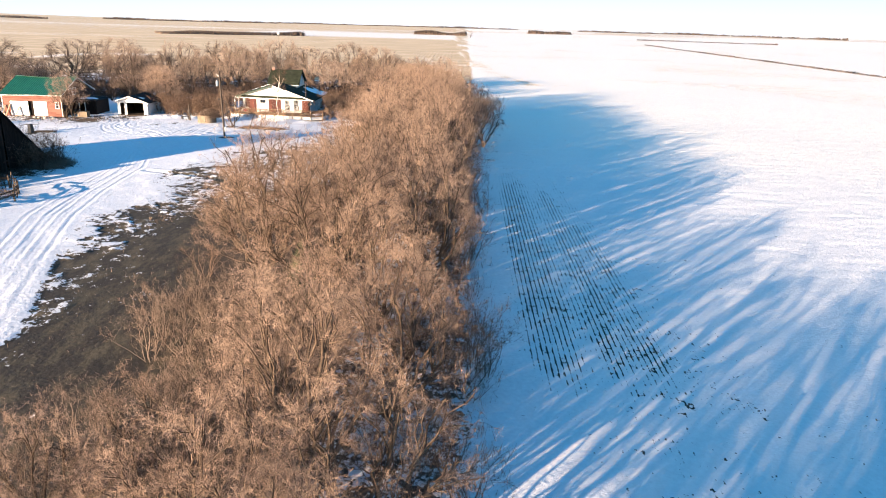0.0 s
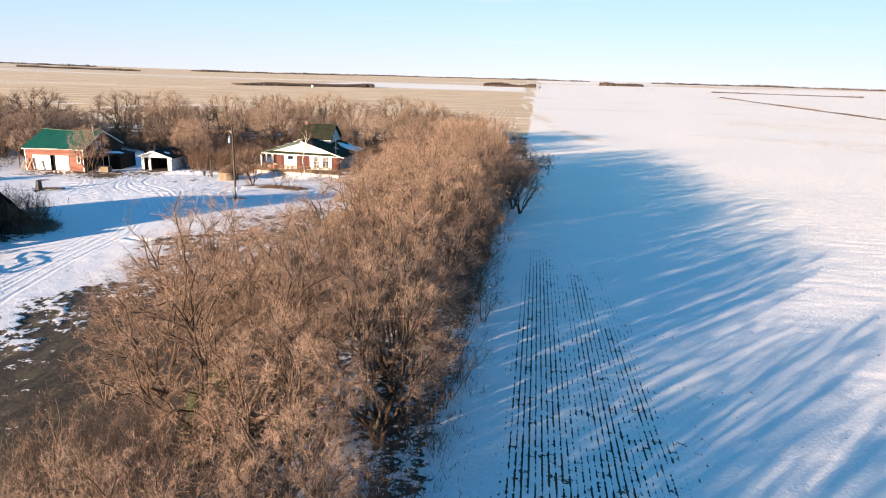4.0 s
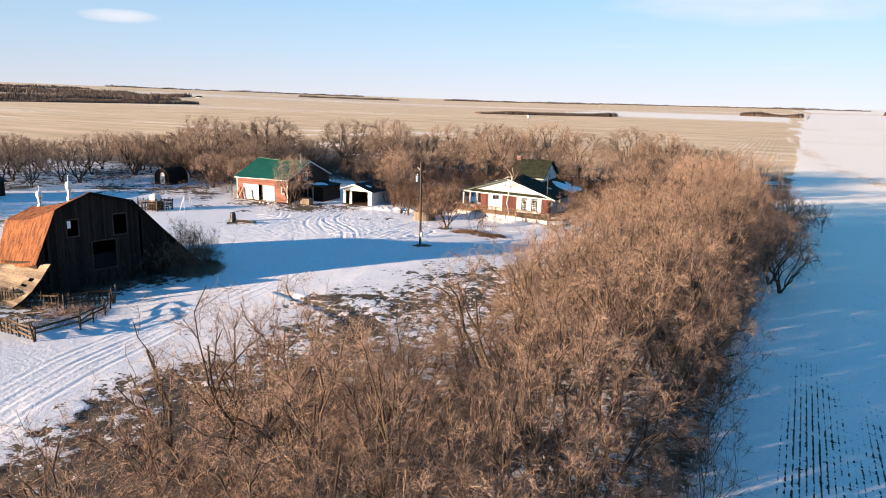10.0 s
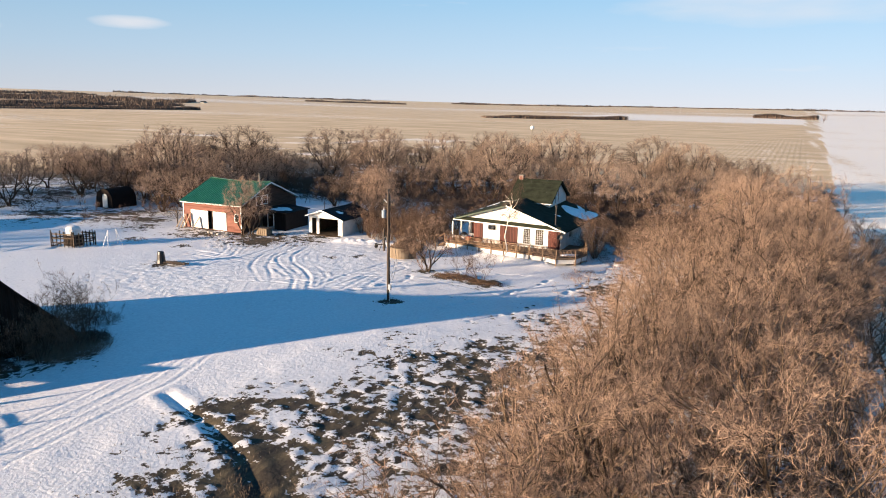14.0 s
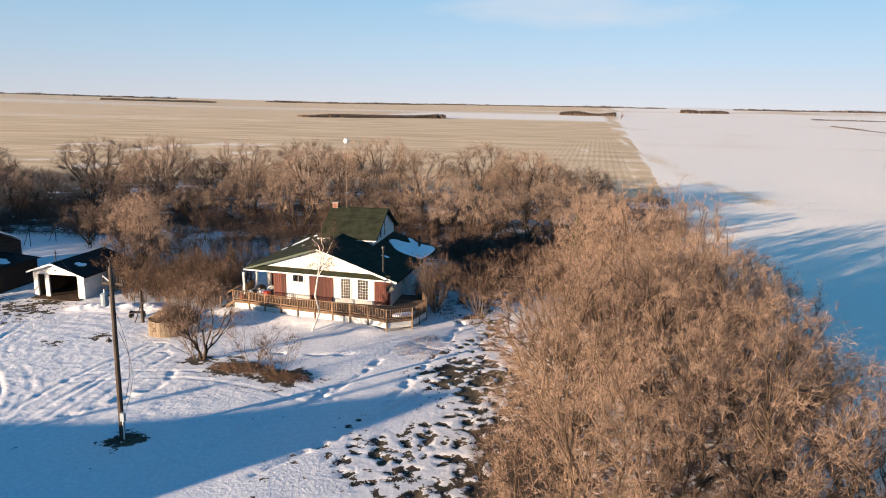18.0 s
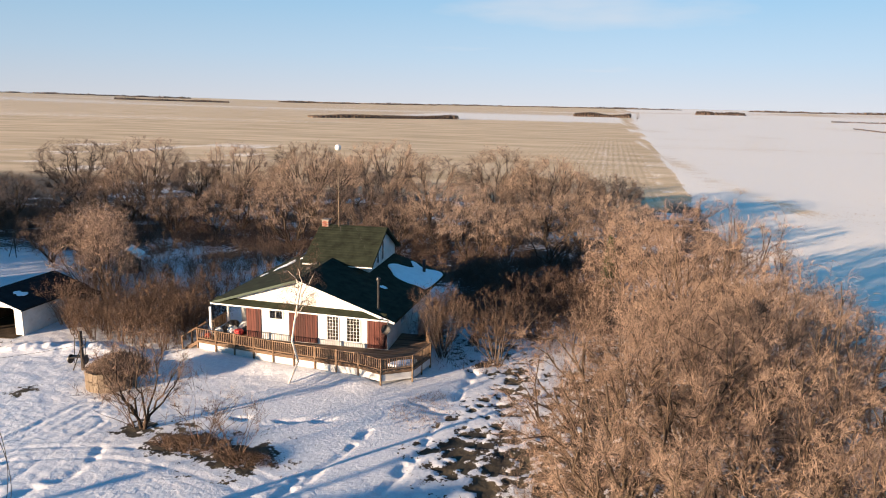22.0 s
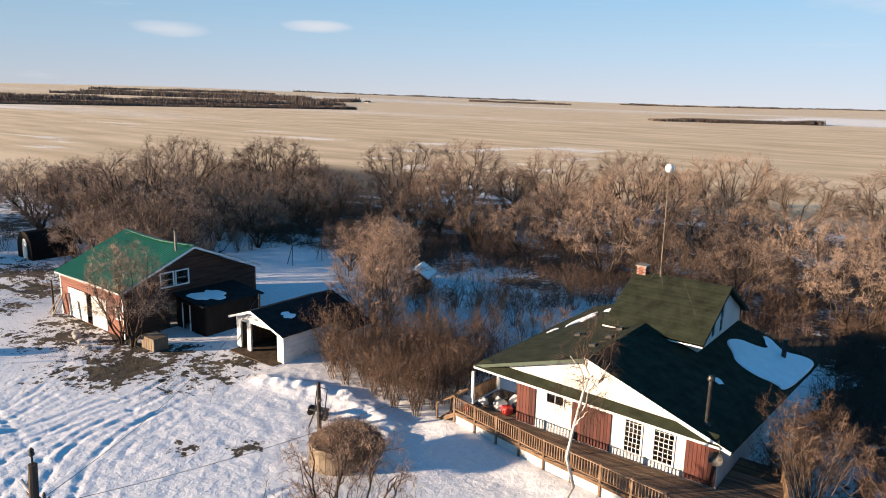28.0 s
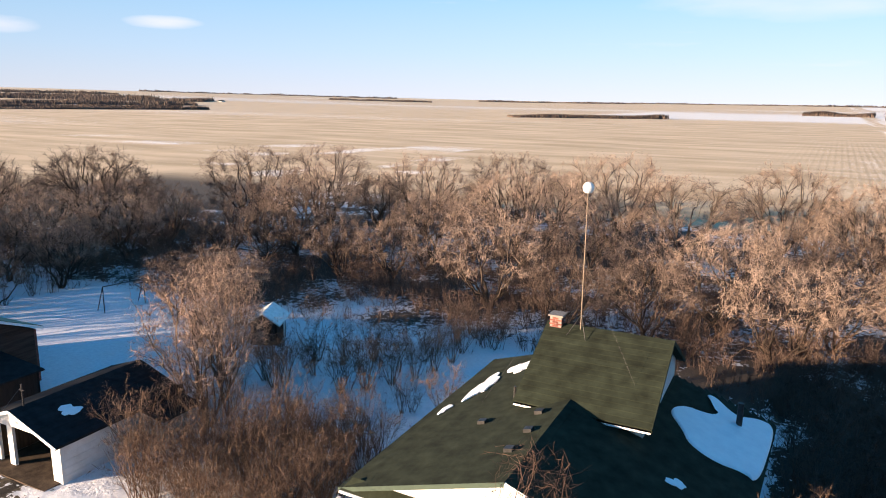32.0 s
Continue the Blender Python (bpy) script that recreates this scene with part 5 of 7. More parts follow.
# upper storey
part("upper_wall", wall_with_holes("x", -23.65, 0.16, 130.35, 137.65, 3.6, 5.0, [(132.15, 132.85, 4.7, 6.35), (133.55, 134.25, 4.7, 6.35)], lambda u: 5.15 + 2.1 * (1 - abs(u - 134) / 4.0)), white_paint, house)
part("upper_wall", wall_with_holes("x", -28.4, 0.16, 130.35, 137.65, 3.6, 5.0, [], lambda u: 5.15 + 2.1 * (1 - abs(u - 134) / 4.0)), white_paint, house)
part("upper_wall", box(-28.4, -23.5, 130.2, 130.35, 3.6, 5.35), white_paint, house)
part("upper_wall", box(-28.4, -23.5, 137.65, 137.8, 3.6, 5.35), white_paint, house)
for u in (132.15, 133.55):
    window(house, "x", -23.49, u, u + 0.7, 4.7, 6.35, 1, 2, face=1)
for y0, y1 in ((129.75, 134.0), (138.25, 134.0)):
    n = 16
    part("upper_roof", slab([(-28.8, y0, 5.12), (-23.15, y0, 5.12), (-23.15, 134.0, 7.42), (-28.8, 134.0, 7.42)], 0.12), green_shingle, house)
    for k in range(n):
        f0, f1 = k / n, min(1.0, (k + 1.15) / n)
        ya, yb = y0 + (y1 - y0) * f0, y0 + (y1 - y0) * f1
        za, zb = 5.12 + 2.3 * f0 + 0.024, 5.12 + 2.3 * f1 + 0.007
        part("shingle_course", slab([(-28.82, ya, za), (-23.13, ya, za), (-23.13, yb, zb), (-28.82, yb, zb)], 0.012), green_shingle, house)
    part("bargeboard", beam((-23.12, y0, 5.05), (-23.12, 134.0, 7.35), 0.05, 0.18), green_shingle, house)
part("eave_board", beam((-28.8, 129.77, 5.0), (-23.15, 129.77, 5.0), 0.04, 0.16), trim_white, house)
chimney = part("chimney", box(-28.62, -28.08, 133.7, 134.3, 6.6, 7.78), mortar, house, "red brick chimney with a stone cap")
for c in range(6):
    z = 7.2 + c * 0.09
    for k in range(2):
        o = (c % 2) * 0.14
        for x0 in (-28.64 + o, -28.35 + o):
            if x0 + 0.26 < -28.02:
                part("brick", box(x0, x0 + 0.26, 133.685 if k == 0 else 134.285, 133.715 if k == 0 else 134.315, z, z + 0.075), brick_red, chimney)
        for y0 in (133.69 + o, 133.98 + o):
            if y0 + 0.26 < 134.36:
                part("brick", box(-28.635 if k == 0 else -28.095, -28.605 if k == 0 else -28.065, y0, y0 + 0.26, z, z + 0.075), brick_red, chimney)
part("chimney_cap", box(-28.7, -28.0, 133.62, 134.38, 7.78, 7.85), mortar, chimney)
for x, y in ((-27.3, 125.5), (-27.2, 127.2), (-27.4, 129.0), (-28.3, 130.2), (-29.6, 128.4)):
    z = roof_z(x) + 0.02
    part("roof_vent", slab([(x - 0.16, y - 0.16, z + 0.1), (x + 0.16, y - 0.16, z + 0.18), (x + 0.16, y + 0.16, z + 0.18), (x - 0.16, y + 0.16, z + 0.1)], 0.15), dark_metal, house)
part("vent_pipe", rod((-29.2, 131.0, 4.4), (-29.2, 131.0, 5.2), 0.06, n=8), dark_metal, house)
flue = part("flue_pipe", rod((-20.95, 124.05, 3.35), (-20.95, 124.05, 5.6), 0.09, n=12), dark_metal, house, "black metal stove pipe with a cap")
part("flue_cap", lathe([(0.16, 5.58), (0.17, 5.66), (0.13, 5.78), (0.03, 5.82)], (-20.95, 124.05, 0), 12), dark_metal, flue)
part("flashing", lathe([(0.26, 3.38), (0.1, 3.62)], (-20.95, 124.05, 0), 12), dark_metal, flue)
part("flue_pipe", rod((-20.3, 135.4, 3.0), (-20.3, 135.4, 4.6), 0.13, n=10), dark_metal, house)
snow_sheet([(-23.11, 133.64), (-22.66, 134.71), (-21.78, 134.93), (-21.18, 135.4), (-21.3, 136.4), (-21.96, 137.0), (-21.5, 137.25), (-20.82, 136.5), (-20.33, 136.3), (-19.5, 137.1), (-18.9, 137.1), (-18.92, 135.24), (-19.25, 131.3), (-19.8, 131.7), (-20.89, 131.3), (-21.96, 131.6), (-22.3, 132.5)], lambda x, y: roof_z(x, y) + 0.03, "melting sheet of snow on the shaded roof")
snow_patch(-21.9, 128.4, 0.35, 0.25, lambda x, y: roof_z(x, y) + 0.03, 4, "small scrap of snow on the shaded roof", thick=0.04)
snow_patch(-31.6, 133.2, 0.45, 1.5, lambda x, y: roof_z(x) + 0.03, 6, "strip of old snow along the roof edge")
snow_patch(-30.6, 135.6, 0.5, 0.9, lambda x, y: roof_z(x) + 0.03, 7, "strip of old snow along the roof edge")
snow_patch(-32.3, 130.4, 0.2, 0.5, lambda x, y: roof_z(x) + 0.03, 8, "small scrap of snow on the roof edge", thick=0.04)

mast = thing("antenna_mast", (-27.2, 133.8, 7.35), "tall thin pole with a white ball on the roof ridge", "mast")
part("pole", rod((-27.2, 133.8, 7.3), (-27.2, 133.75, 13.6), 0.03, 0.024, 8), tan_wood, mast)
part("ball", lathe([(0.03, -0.25), (0.14, -0.22), (0.22, -0.13), (0.255, 0), (0.22, 0.13), (0.14, 0.22), (0.03, 0.25)], (-27.2, 133.75, 13.77), 16), mat_plain("white_plastic", (0.8, 0.79, 0.76), 0.4), mast, "white plastic ball")
for p in ((-27.7, 133.3, 7.1), (-26.8, 133.2, 7.05), (-27.2, 134.6, 7.1)):
    part("leg", rod(p, (-27.2, 133.8, 8.0), 0.016, n=6), dark_metal, mast)
for p in ((-30.5, 130.4, 4.4), (-24.2, 131.5, 6.1), (-24.5, 137.0, 6.0)):
    part("guy_wire", rod(p, (-27.2, 133.78, 10.5), 0.004, n=4), dark_metal, mast)

# ---- deck ----
deck = thing("deck", (-26.0, 121.5, -0.3), "weathered brown timber deck with baluster railing along the house", "deck")
EDGE = [(-33.6, 122.25), (-27.4, 121.1), (-21.2, 120.3), (-19.5, 119.6), (-17.7, 120.7), (-17.1, 123.3), (-18.4, 127.4)]


def edge_xs(y):
    lo = [ax + (bx - ax) * (y - ay) / (by - ay) for (ax, ay), (bx, by) in zip(EDGE[:3], EDGE[1:4]) if min(ay, by) <= y <= max(ay, by)]
    hi = [ax + (bx - ax) * (y - ay) / (by - ay) for (ax, ay), (bx, by) in zip(EDGE[3:-1], EDGE[4:]) if min(ay, by) <= y <= max(ay, by)]
    return (lo[0] if lo else -33.5), (hi[0] if hi else -17.2)


y = 119.75
while y < 127.2:
    x0, x1 = edge_xs(y + 0.07)
    spans = [(x0, x1)] if y < 123.4 else [(-33.4, -30.55), (-20.1, x1)] if y < 126.4 else [(-20.1, x1)]
    for a, b in spans:
        if b - a > 0.2:
            part("deck_board", box(a, b, y, y + 0.138, DECK - 0.04, DECK + random.uniform(-0.004, 0.004)), deck_wood, deck)
    y += 0.15
for (ax, ay), (bx, by) in zip(EDGE[:-1], EDGE[1:]):
    n = max(1, round(math.hypot(bx - ax, by - ay) / 1.7))
    L2 = math.hypot(bx - ax, by - ay)
    part("skirt", beam((ax, ay + 0.06, 0.40), (bx, by + 0.06, 0.40), 0.05, 0.46), white_paint, deck, "white painted skirt board")
    part("rim_joist", beam((ax, ay, DECK - 0.12), (bx, by, DECK - 0.12), 0.05, 0.16), rail_wood, deck)
    part("top_rail", beam((ax, ay, DECK + 0.84), (bx, by, DECK + 0.84), 0.12, 0.04), rail_wood, deck)
    part("bottom_rail", beam((ax, ay, DECK + 0.14), (bx, by, DECK + 0.14), 0.05, 0.07), rail_wood, deck)
    for k in range(n):
        f = k / n
        x, yy = ax + (bx - ax) * f, ay + (by - ay) * f
        part("post", box(x - 0.05, x + 0.05, yy - 0.05, yy + 0.05, -0.55, DECK + 0.90), rail_wood, deck)
    m = int(L2 / 0.15)
    for k in range(1, m):
        f = k / m
        x, yy = ax + (bx - ax) * f, ay + (by - ay) * f
        part("baluster", box(x - 0.02, x + 0.02, yy - 0.02, yy + 0.02, DECK + 0.12, DECK + 0.83), rail_wood, deck)
part("end_rail", beam((-33.6, 122.25, DECK + 0.84), (-33.5, 126.3, DECK + 0.84), 0.12, 0.04), rail_wood, deck)
for k in range(26):
    yy = 123.9 + k * 0.095
    part("baluster", box(-33.58, -33.54, yy, yy + 0.04, DECK, DECK + 0.83), rail_wood, deck)
snow_sheet([(-19.5, 120.6), (-18.7, 120.5), (-18.0, 120.8), (-17.6, 121.6), (-17.7, 122.1), (-18.3, 121.7), (-19.0, 121.3)], lambda x, y: DECK + 0.01, "melting heap of snow in the corner of the deck", 0.16)
steps_t = thing("deck_steps", (-34.4, 122.4, -0.2), "short flight of grey-brown plank steps with a rail", "steps")
for k in range(4):
    z = DECK - 0.19 * (k + 1)
    part("tread", box(-33.95 - 0.27 * (k + 1) + 0.27, -33.62 - 0.27 * k, 122.3, 123.5, z - 0.04, z), deck_wood, steps_t)
for yy in (122.28, 123.52):
    part("stringer", beam((-33.62, yy, DECK - 0.2), (-34.8, yy, -0.1), 0.05, 0.22), rail_wood, steps_t)
    part("post", box(-34.85, -34.76, yy - 0.045, yy + 0.045, -0.35, 1.0), rail_wood, steps_t)
    part("handrail", beam((-33.62, yy, DECK + 0.9), (-34.8, yy, 0.98), 0.05, 0.09), rail_wood, steps_t)


def bag(x, y, z, r, mat, label, seed, category="bag"):
    bm = bmesh.new()
    bmesh.ops.create_icosphere(bm, subdivisions=3, radius=r)
    for v in bm.verts:
        n = noise.noise(v.co * 3.0 / r * 0.6 + Vector((seed, 0, 0)))
        v.co *= 1 + 0.35 * n
        v.co.z *= 0.85
        if v.co.z < -0.55 * r:
            v.co.z = -0.55 * r
    for v in bm.verts:
        v.co += Vector((x, y, z + 0.55 * r))
    for f in bm.faces:
        f.smooth = True
    return solo("rubbish_bag", bm, mat, label, category, "bags heaped on the porch")


red_pl, black_pl, white_pl = mat_plain("red_plastic", (0.42, 0.03, 0.025), 0.4), mat_plain("black_plastic", (0.02, 0.02, 0.022), 0.35), mat_plain("white_sack", (0.7, 0.69, 0.68), 0.6)
for k, (x, y, r, m, lb) in enumerate(((-33.1, 122.85, 0.26, red_pl, "red plastic bag on the porch"), (-32.75, 123.2, 0.3, black_pl, "black rubbish bag on the porch"), (-31.9, 124.1, 0.38, white_pl, "white sack leaning on the porch"), (-31.3, 123.9, 0.33, red_pl, "red plastic bag on the porch"), (-32.3, 124.9, 0.5, black_pl, "black rubbish bag on the porch"), (-31.4, 125.0, 0.45, white_pl, "white sack leaning on the porch"), (-31.0, 124.4, 0.36, black_pl, "black rubbish bag on the porch"), (-32.9, 124.0, 0.3, white_pl, "white sack leaning on the porch"))):
    bag(x, y, DECK, r, m, lb, k * 7.3)


# ---- garage ----
inner_wood = surf("dark_bare_studs", (0.045, 0.032, 0.022), (0.12, 0.088, 0.062), 2.0, 25, 0.9, 0.4, stretch=(4, 4, 0.5))
garage = thing("garage", (-50.0, 125.0, 0.0), "small white open garage with a black shingled roof", "garage")
GP = -50.35


def garage_z(x):
    return 3.15 - (3.15 - 2.15) * abs(x - GP) / 2.95


part("front_wall", wall_with_holes("y", 122.0, 0.14, -52.5, -47.5, -0.1, 2.2, [(-52.05, -51.35, -0.2, 2.02), (-50.95, -48.15, -0.2, 2.05)], lambda u: garage_z(u) - 0.12), white_paint, garage)
part("side_wall", wall_with_holes("x", -47.64, 0.14, 122.14, 128.6, -0.1, 2.15, [(127.3, 127.9, 1.1, 1.8)]), white_paint, garage)
part("side_wall", box(-52.5, -52.36, 122.14, 128.6, -0.1, 2.15), white_paint, garage)
part("back_wall", wall_with_holes("y", 128.6, 0.14, -52.5, -47.5, -0.1, 2.2, [], lambda u: garage_z(u) - 0.12), white_paint, garage)
part("floor", box(-52.3, -47.7, 121.2, 128.55, -0.15, 0.03), soil, garage)
for x0, x1 in ((-52.8, GP), (GP, -47.15)):
    part("roof", slab([(x0, 121.6, garage_z(x0)), (x1, 121.6, garage_z(x1)), (x1, 128.95, garage_z(x1)), (x0, 128.95, garage_z(x0))], 0.1), black_shingle, garage)
    n = 9
    for k in range(n):
        a, b = (x0 + (x1 - x0) * k / n, x0 + (x1 - x0) * min(1, (k + 1.1) / n)) if x1 == GP else (x1 + (x0 - x1) * k / n, x1 + (x0 - x1) * min(1, (k + 1.1) / n))
        part("shingle_course", slab([(a, 121.58, garage_z(a) + 0.022), (b, 121.58, garage_z(b) + 0.007), (b, 128.97, garage_z(b) + 0.007), (a, 128.97, garage_z(a) + 0.022)], 0.012), black_shingle, garage)
    part("bargeboard", beam((x0, 121.58, garage_z(x0) - 0.07), (x1, 121.58, garage_z(x1) - 0.07), 0.04, 0.15), trim_white, garage)
for u in (-52.34, -47.68):
    part("inner_wall", box(u, u + 0.02, 122.16, 128.55, 0.03, 2.12), inner_wood, garage)
part("inner_wall", box(-52.3, -47.7, 128.55, 128.575, 0.03, 2.12), inner_wood, garage)
part("lamp", lathe([(0.02, 0), (0.12, 0.03), (0.12, 0.1), (0.02, 0.14)], (-50.3, 121.92, 2.4), 10), zinc, garage)
gp = part("service_pole", rod((-50.3, 122.3, 2.9), (-50.3, 122.3, 4.2), 0.04, n=8), dark_metal, garage)
part("insulator", rod((-50.45, 122.3, 3.9), (-50.15, 122.3, 3.9), 0.03, n=6), dark_metal, gp)
part("lean_to", box(-47.5, -45.9, 126.4, 128.6, -0.1, 1.7), white_paint, garage)
part("lean_to_roof", slab([(-47.5, 126.2, 2.0), (-45.7, 126.2, 1.7), (-45.7, 128.8, 1.7), (-47.5, 128.8, 2.0)], 0.07), black_shingle, garage)
for z in (0.35, 0.7, 1.05, 1.4, 1.75):
    part("siding_lap", box(-47.5, -47.488, 122.0, 126.4, z, z + 0.02), white_paint, garage)
snow_patch(-48.9, 123.6, 0.34, 0.5, lambda x, y: garage_z(x) + 0.03, 12, "scrap of snow on the black garage roof", thick=0.05)

# ---- workshop with the green roof ----
pipe_grey = surf("dull_grey_pipe", (0.10, 0.09, 0.08), (0.24, 0.22, 0.20), 3, 30, 0.7, 0.2)
shop_brown = surf("dark_brown_siding", (0.035, 0.020, 0.015), (0.10, 0.055, 0.04), 1.5, 20, 0.9, 0.3, stretch=(1, 0.4, 5))
shop = thing("workshop", (-64.5, 123.0, 0.0), "faded red workshop with a sagging green metal roof and white doors", "workshop")
part("front_wall", wall_with_holes("y", 117.7, 0.15, -69.2, -59.7, -0.2, 3.35, [(-68.0, -62.0, 0.0, 2.4), (-60.75, -60.1, 1.25, 2.35)]), red_board, shop)
for k in range(19):
    z = 0.05 + k * 0.17
    for x0, x1 in ((-69.2, -68.0), (-62.0, -60.75), (-60.1, -59.7)) if z < 2.3 else ((-69.2, -59.7),):
        if x1 - x0 < 0.5 and not (1.2 < z < 2.4):
            x0 = -60.75
        if x1 == -60.75 and not (1.2 < z < 2.4):
            x1 = -60.75
        part("siding_board", box(x0, x1, 117.675, 117.7, z, z + 0.155), red_board, shop)


def shop_top(u):
    return 3.45 + 2.4 * (1 - abs(u - 123.4) / 5.7)


part("gable_wall", wall_with_holes("x", -59.85, 0.15, 117.85, 129.0, -0.2, 3.3, [(120.6, 123.0, 3.1, 4.3), (121.2, 122.2, 0.0, 2.0)], lambda u: shop_top(u) - 0.12), shop_brown, shop)
part("gable_wall", wall_with_holes("x", -69.2, 0.15, 117.85, 129.0, -0.2, 3.3, [], lambda u: shop_top(u) - 0.12), shop_brown, shop)
part("back_wall", box(-69.2, -59.7, 129.0, 129.15, -0.2, 3.3), red_board, shop)
window(shop, "x", -59.7, 120.6, 121.75, 3.1, 4.3, 1, 2, face=1, fr=0.09)
window(shop, "x", -59.7, 121.85, 123.0, 3.1, 4.3, 1, 2, face=1, fr=0.09)
window(shop, "y", 117.7, -60.75, -60.1, 1.25, 2.35, 1, 2, fr=0.08)
for x0, x1 in ((-67.95, -66.5), (-66.48, -65.05), (-64.25, -63.15), (-63.13, -62.05)):
    part("door", box(x0, x1, 117.62, 117.68, 0.05, 2.38, bevel=0.012), white_paint, shop, "white plank door")
part("door", box(-65.0, -64.3, 117.95, 118.0, 0.05, 2.35), grey_board, shop)
for x in (-69.25, -59.75):
    part("corner_board", box(x, x + 0.12, 117.64, 117.67, -0.1, 3.4), trim_white, shop)
part("eave_board", beam((-69.5, 117.42, 3.32), (-59.45, 117.42, 3.38), 0.04, 0.13), trim_white, shop)


def shop_roof(u, f, side):
    sag = 0.22 * math.sin(math.pi * u) ** 1.3
    y0, y1 = (117.4, 123.4) if side == 0 else (129.4, 123.4)
    return (-69.55 + 10.15 * u, y0 + (y1 - y0) * f, 3.42 + 0.05 * u + 2.5 * f - sag * (0.35 + 0.65 * f))


for side in (0, 1):
    bm = bmesh.new()
    nu, nf = 84, 4
    grid = [[bm.verts.new(Vector(shop_roof(i / nu, j / nf, side)) + Vector((0, 0, 0.03 if i % 3 == 0 else 0.0))) for i in range(nu + 1)] for j in range(nf + 1)]
    low = [[bm.verts.new(Vector(shop_roof(i / nu, j / nf, side)) - Vector((0, 0, 0.06))) for i in range(nu + 1)] for j in range(nf + 1)]
    for j in range(nf):
        for i in range(nu):
            bm.faces.new((grid[j][i], grid[j][i + 1], grid[j + 1][i + 1], grid[j + 1][i]))
            bm.faces.new((low[j][i], low[j + 1][i], low[j + 1][i + 1], low[j][i + 1]))
    for i in range(nu):
        bm.faces.new((grid[0][i], low[0][i], low[0][i + 1], grid[0][i + 1]))
    for j in range(nf):
        for i in (0, nu):
            bm.faces.new((grid[j][i], grid[j + 1][i], low[j + 1][i], low[j][i]))
    bmesh.ops.recalc_face_normals(bm, faces=bm.faces[:])
    part("roof", bm, green_metal, shop)
for k in range(8):
    a, b = shop_roof(k / 8, 1, 0), shop_roof((k + 1) / 8, 1, 0)
    part("ridge_cap", beam(Vector(a) + Vector((0, 0, 0.05)), Vector(b) + Vector((0, 0, 0.05)), 0.3, 0.04), green_metal, shop)
for y0 in (117.4, 129.4):
    part("bargeboard", beam((-59.38, y0, 3.38), (-59.38, 123.4, 5.88), 0.04, 0.16), trim_white, shop)
sm = part("service_mast", rod((-60.6, 122.6, 5.0), (-60.6, 122.6, 7.1), 0.10, n=10), pipe_grey, shop)
part("mast_cap", lathe([(0.12, 7.08), (0.13, 7.16), (0.03, 7.24)], (-60.6, 122.6, 0), 10), dark_metal, sm)
lean = thing("lean_to_shed", (-57.8, 124.0, 0.0), "low dark lean-to shed with snow on its flat roof", "shed")
part("front_wall", wall_with_holes("y", 121.8, 0.12, -59.68, -56.0, -0.1, 2.4, [(-58.8, -57.9, -0.1, 1.9)]), grey_board, lean)
part("side_wall", wall_with_holes("x", -56.12, 0.12, 121.92, 126.6, -0.1, 2.2, []), grey_board, lean)
part("back_wall", box(-59.68, -56.0, 126.6, 126.72, -0.1, 2.2), grey_board, lean)
part("roof", slab([(-59.68, 121.5, 2.62), (-55.7, 121.5, 2.3), (-55.7, 126.9, 2.3), (-59.68, 126.9, 2.62)], 0.09), black_shingle, lean)
for x in (-58.85, -57.9):
    part("door_post", box(x, x + 0.1, 121.74, 121.79, 0, 2.0), trim_white, lean)
snow_patch(-57.6, 123.3, 1.2, 1.1, lambda x, y: 2.62 - (x + 59.68) * 0.08 + 0.0, 15, "sheet of snow on the lean-to roof", thick=0.1)
crate = thing("wooden_crate", (-56.5, 118.2, 0.0), "pale plank crate standing beside the workshop", "crate")
for k in range(5):
    part("side_plank", box(-57.3 + k * 0.32, -57.02 + k * 0.32, 117.6, 117.63, 0.0, 0.85), tan_wood, crate)
    part("lid_plank", box(-57.3 + k * 0.32, -57.02 + k * 0.32, 117.58, 118.7, 0.86, 0.9), tan_wood, crate)
part("end_panel", box(-57.3, -57.26, 117.64, 118.68, 0, 0.85), tan_wood, crate)
part("end_panel", box(-55.78, -55.74, 117.64, 118.68, 0, 0.85), tan_wood, crate)
part("back_panel", box(-57.25, -55.78, 118.65, 118.68, 0, 0.85), tan_wood, crate)
lb = thing("leaning_boards", (-68.6, 117.2, 0), "pale boards leaning against the workshop doors", "boards")
for k, (x, w) in enumerate(((-68.4, 0.3), (-68.9, 0.22), (-66.9, 0.25), (-69.6, 0.2))):
    part("board", beam((x, 116.7, 0.02), (x + 0.5 - 0.3 * (k % 2), 117.55, 1.9 - 0.2 * k), w, 0.04), pale_board, lb)
part("post", rod((-70.0, 117.3, -0.2), (-70.0, 117.3, 2.6), 0.08, n=7), pole_wood, lb)
part("rail", beam((-71.5, 117.3, 2.0), (-69.2, 117.4, 2.1), 0.08, 0.1), pole_wood, lb)

# ---- leaning barn ----
frame_board = surf("weathered_frame_board", (0.030, 0.022, 0.017), (0.085, 0.064, 0.048), 3, 25, 0.9, 0.3)
barn = thing("barn", (-51.0, 73.0, -0.8), "sagging dark wooden gambrel barn with a rusty roof", "barn")
O, SD, RD = Vector((-46.2, 71.75, 0)), Vector((0.228, 0.974, 0)), Vector((-0.966, 0.258, 0))
FRONT = [(-4.35, -0.9), (-4.6, 2.6), (-2.9, 6.5), (0.0, 7.7), (3.7, 6.65), (7.1, 3.1), (10.8, -0.6)]
REAR = [(-3.3, -0.9), (-3.5, 0.6), (-2.4, 4.2), (0.0, 5.2), (3.2, 4.3), (5.9, 2.1), (8.5, -0.6)]
BL_ = 11.5


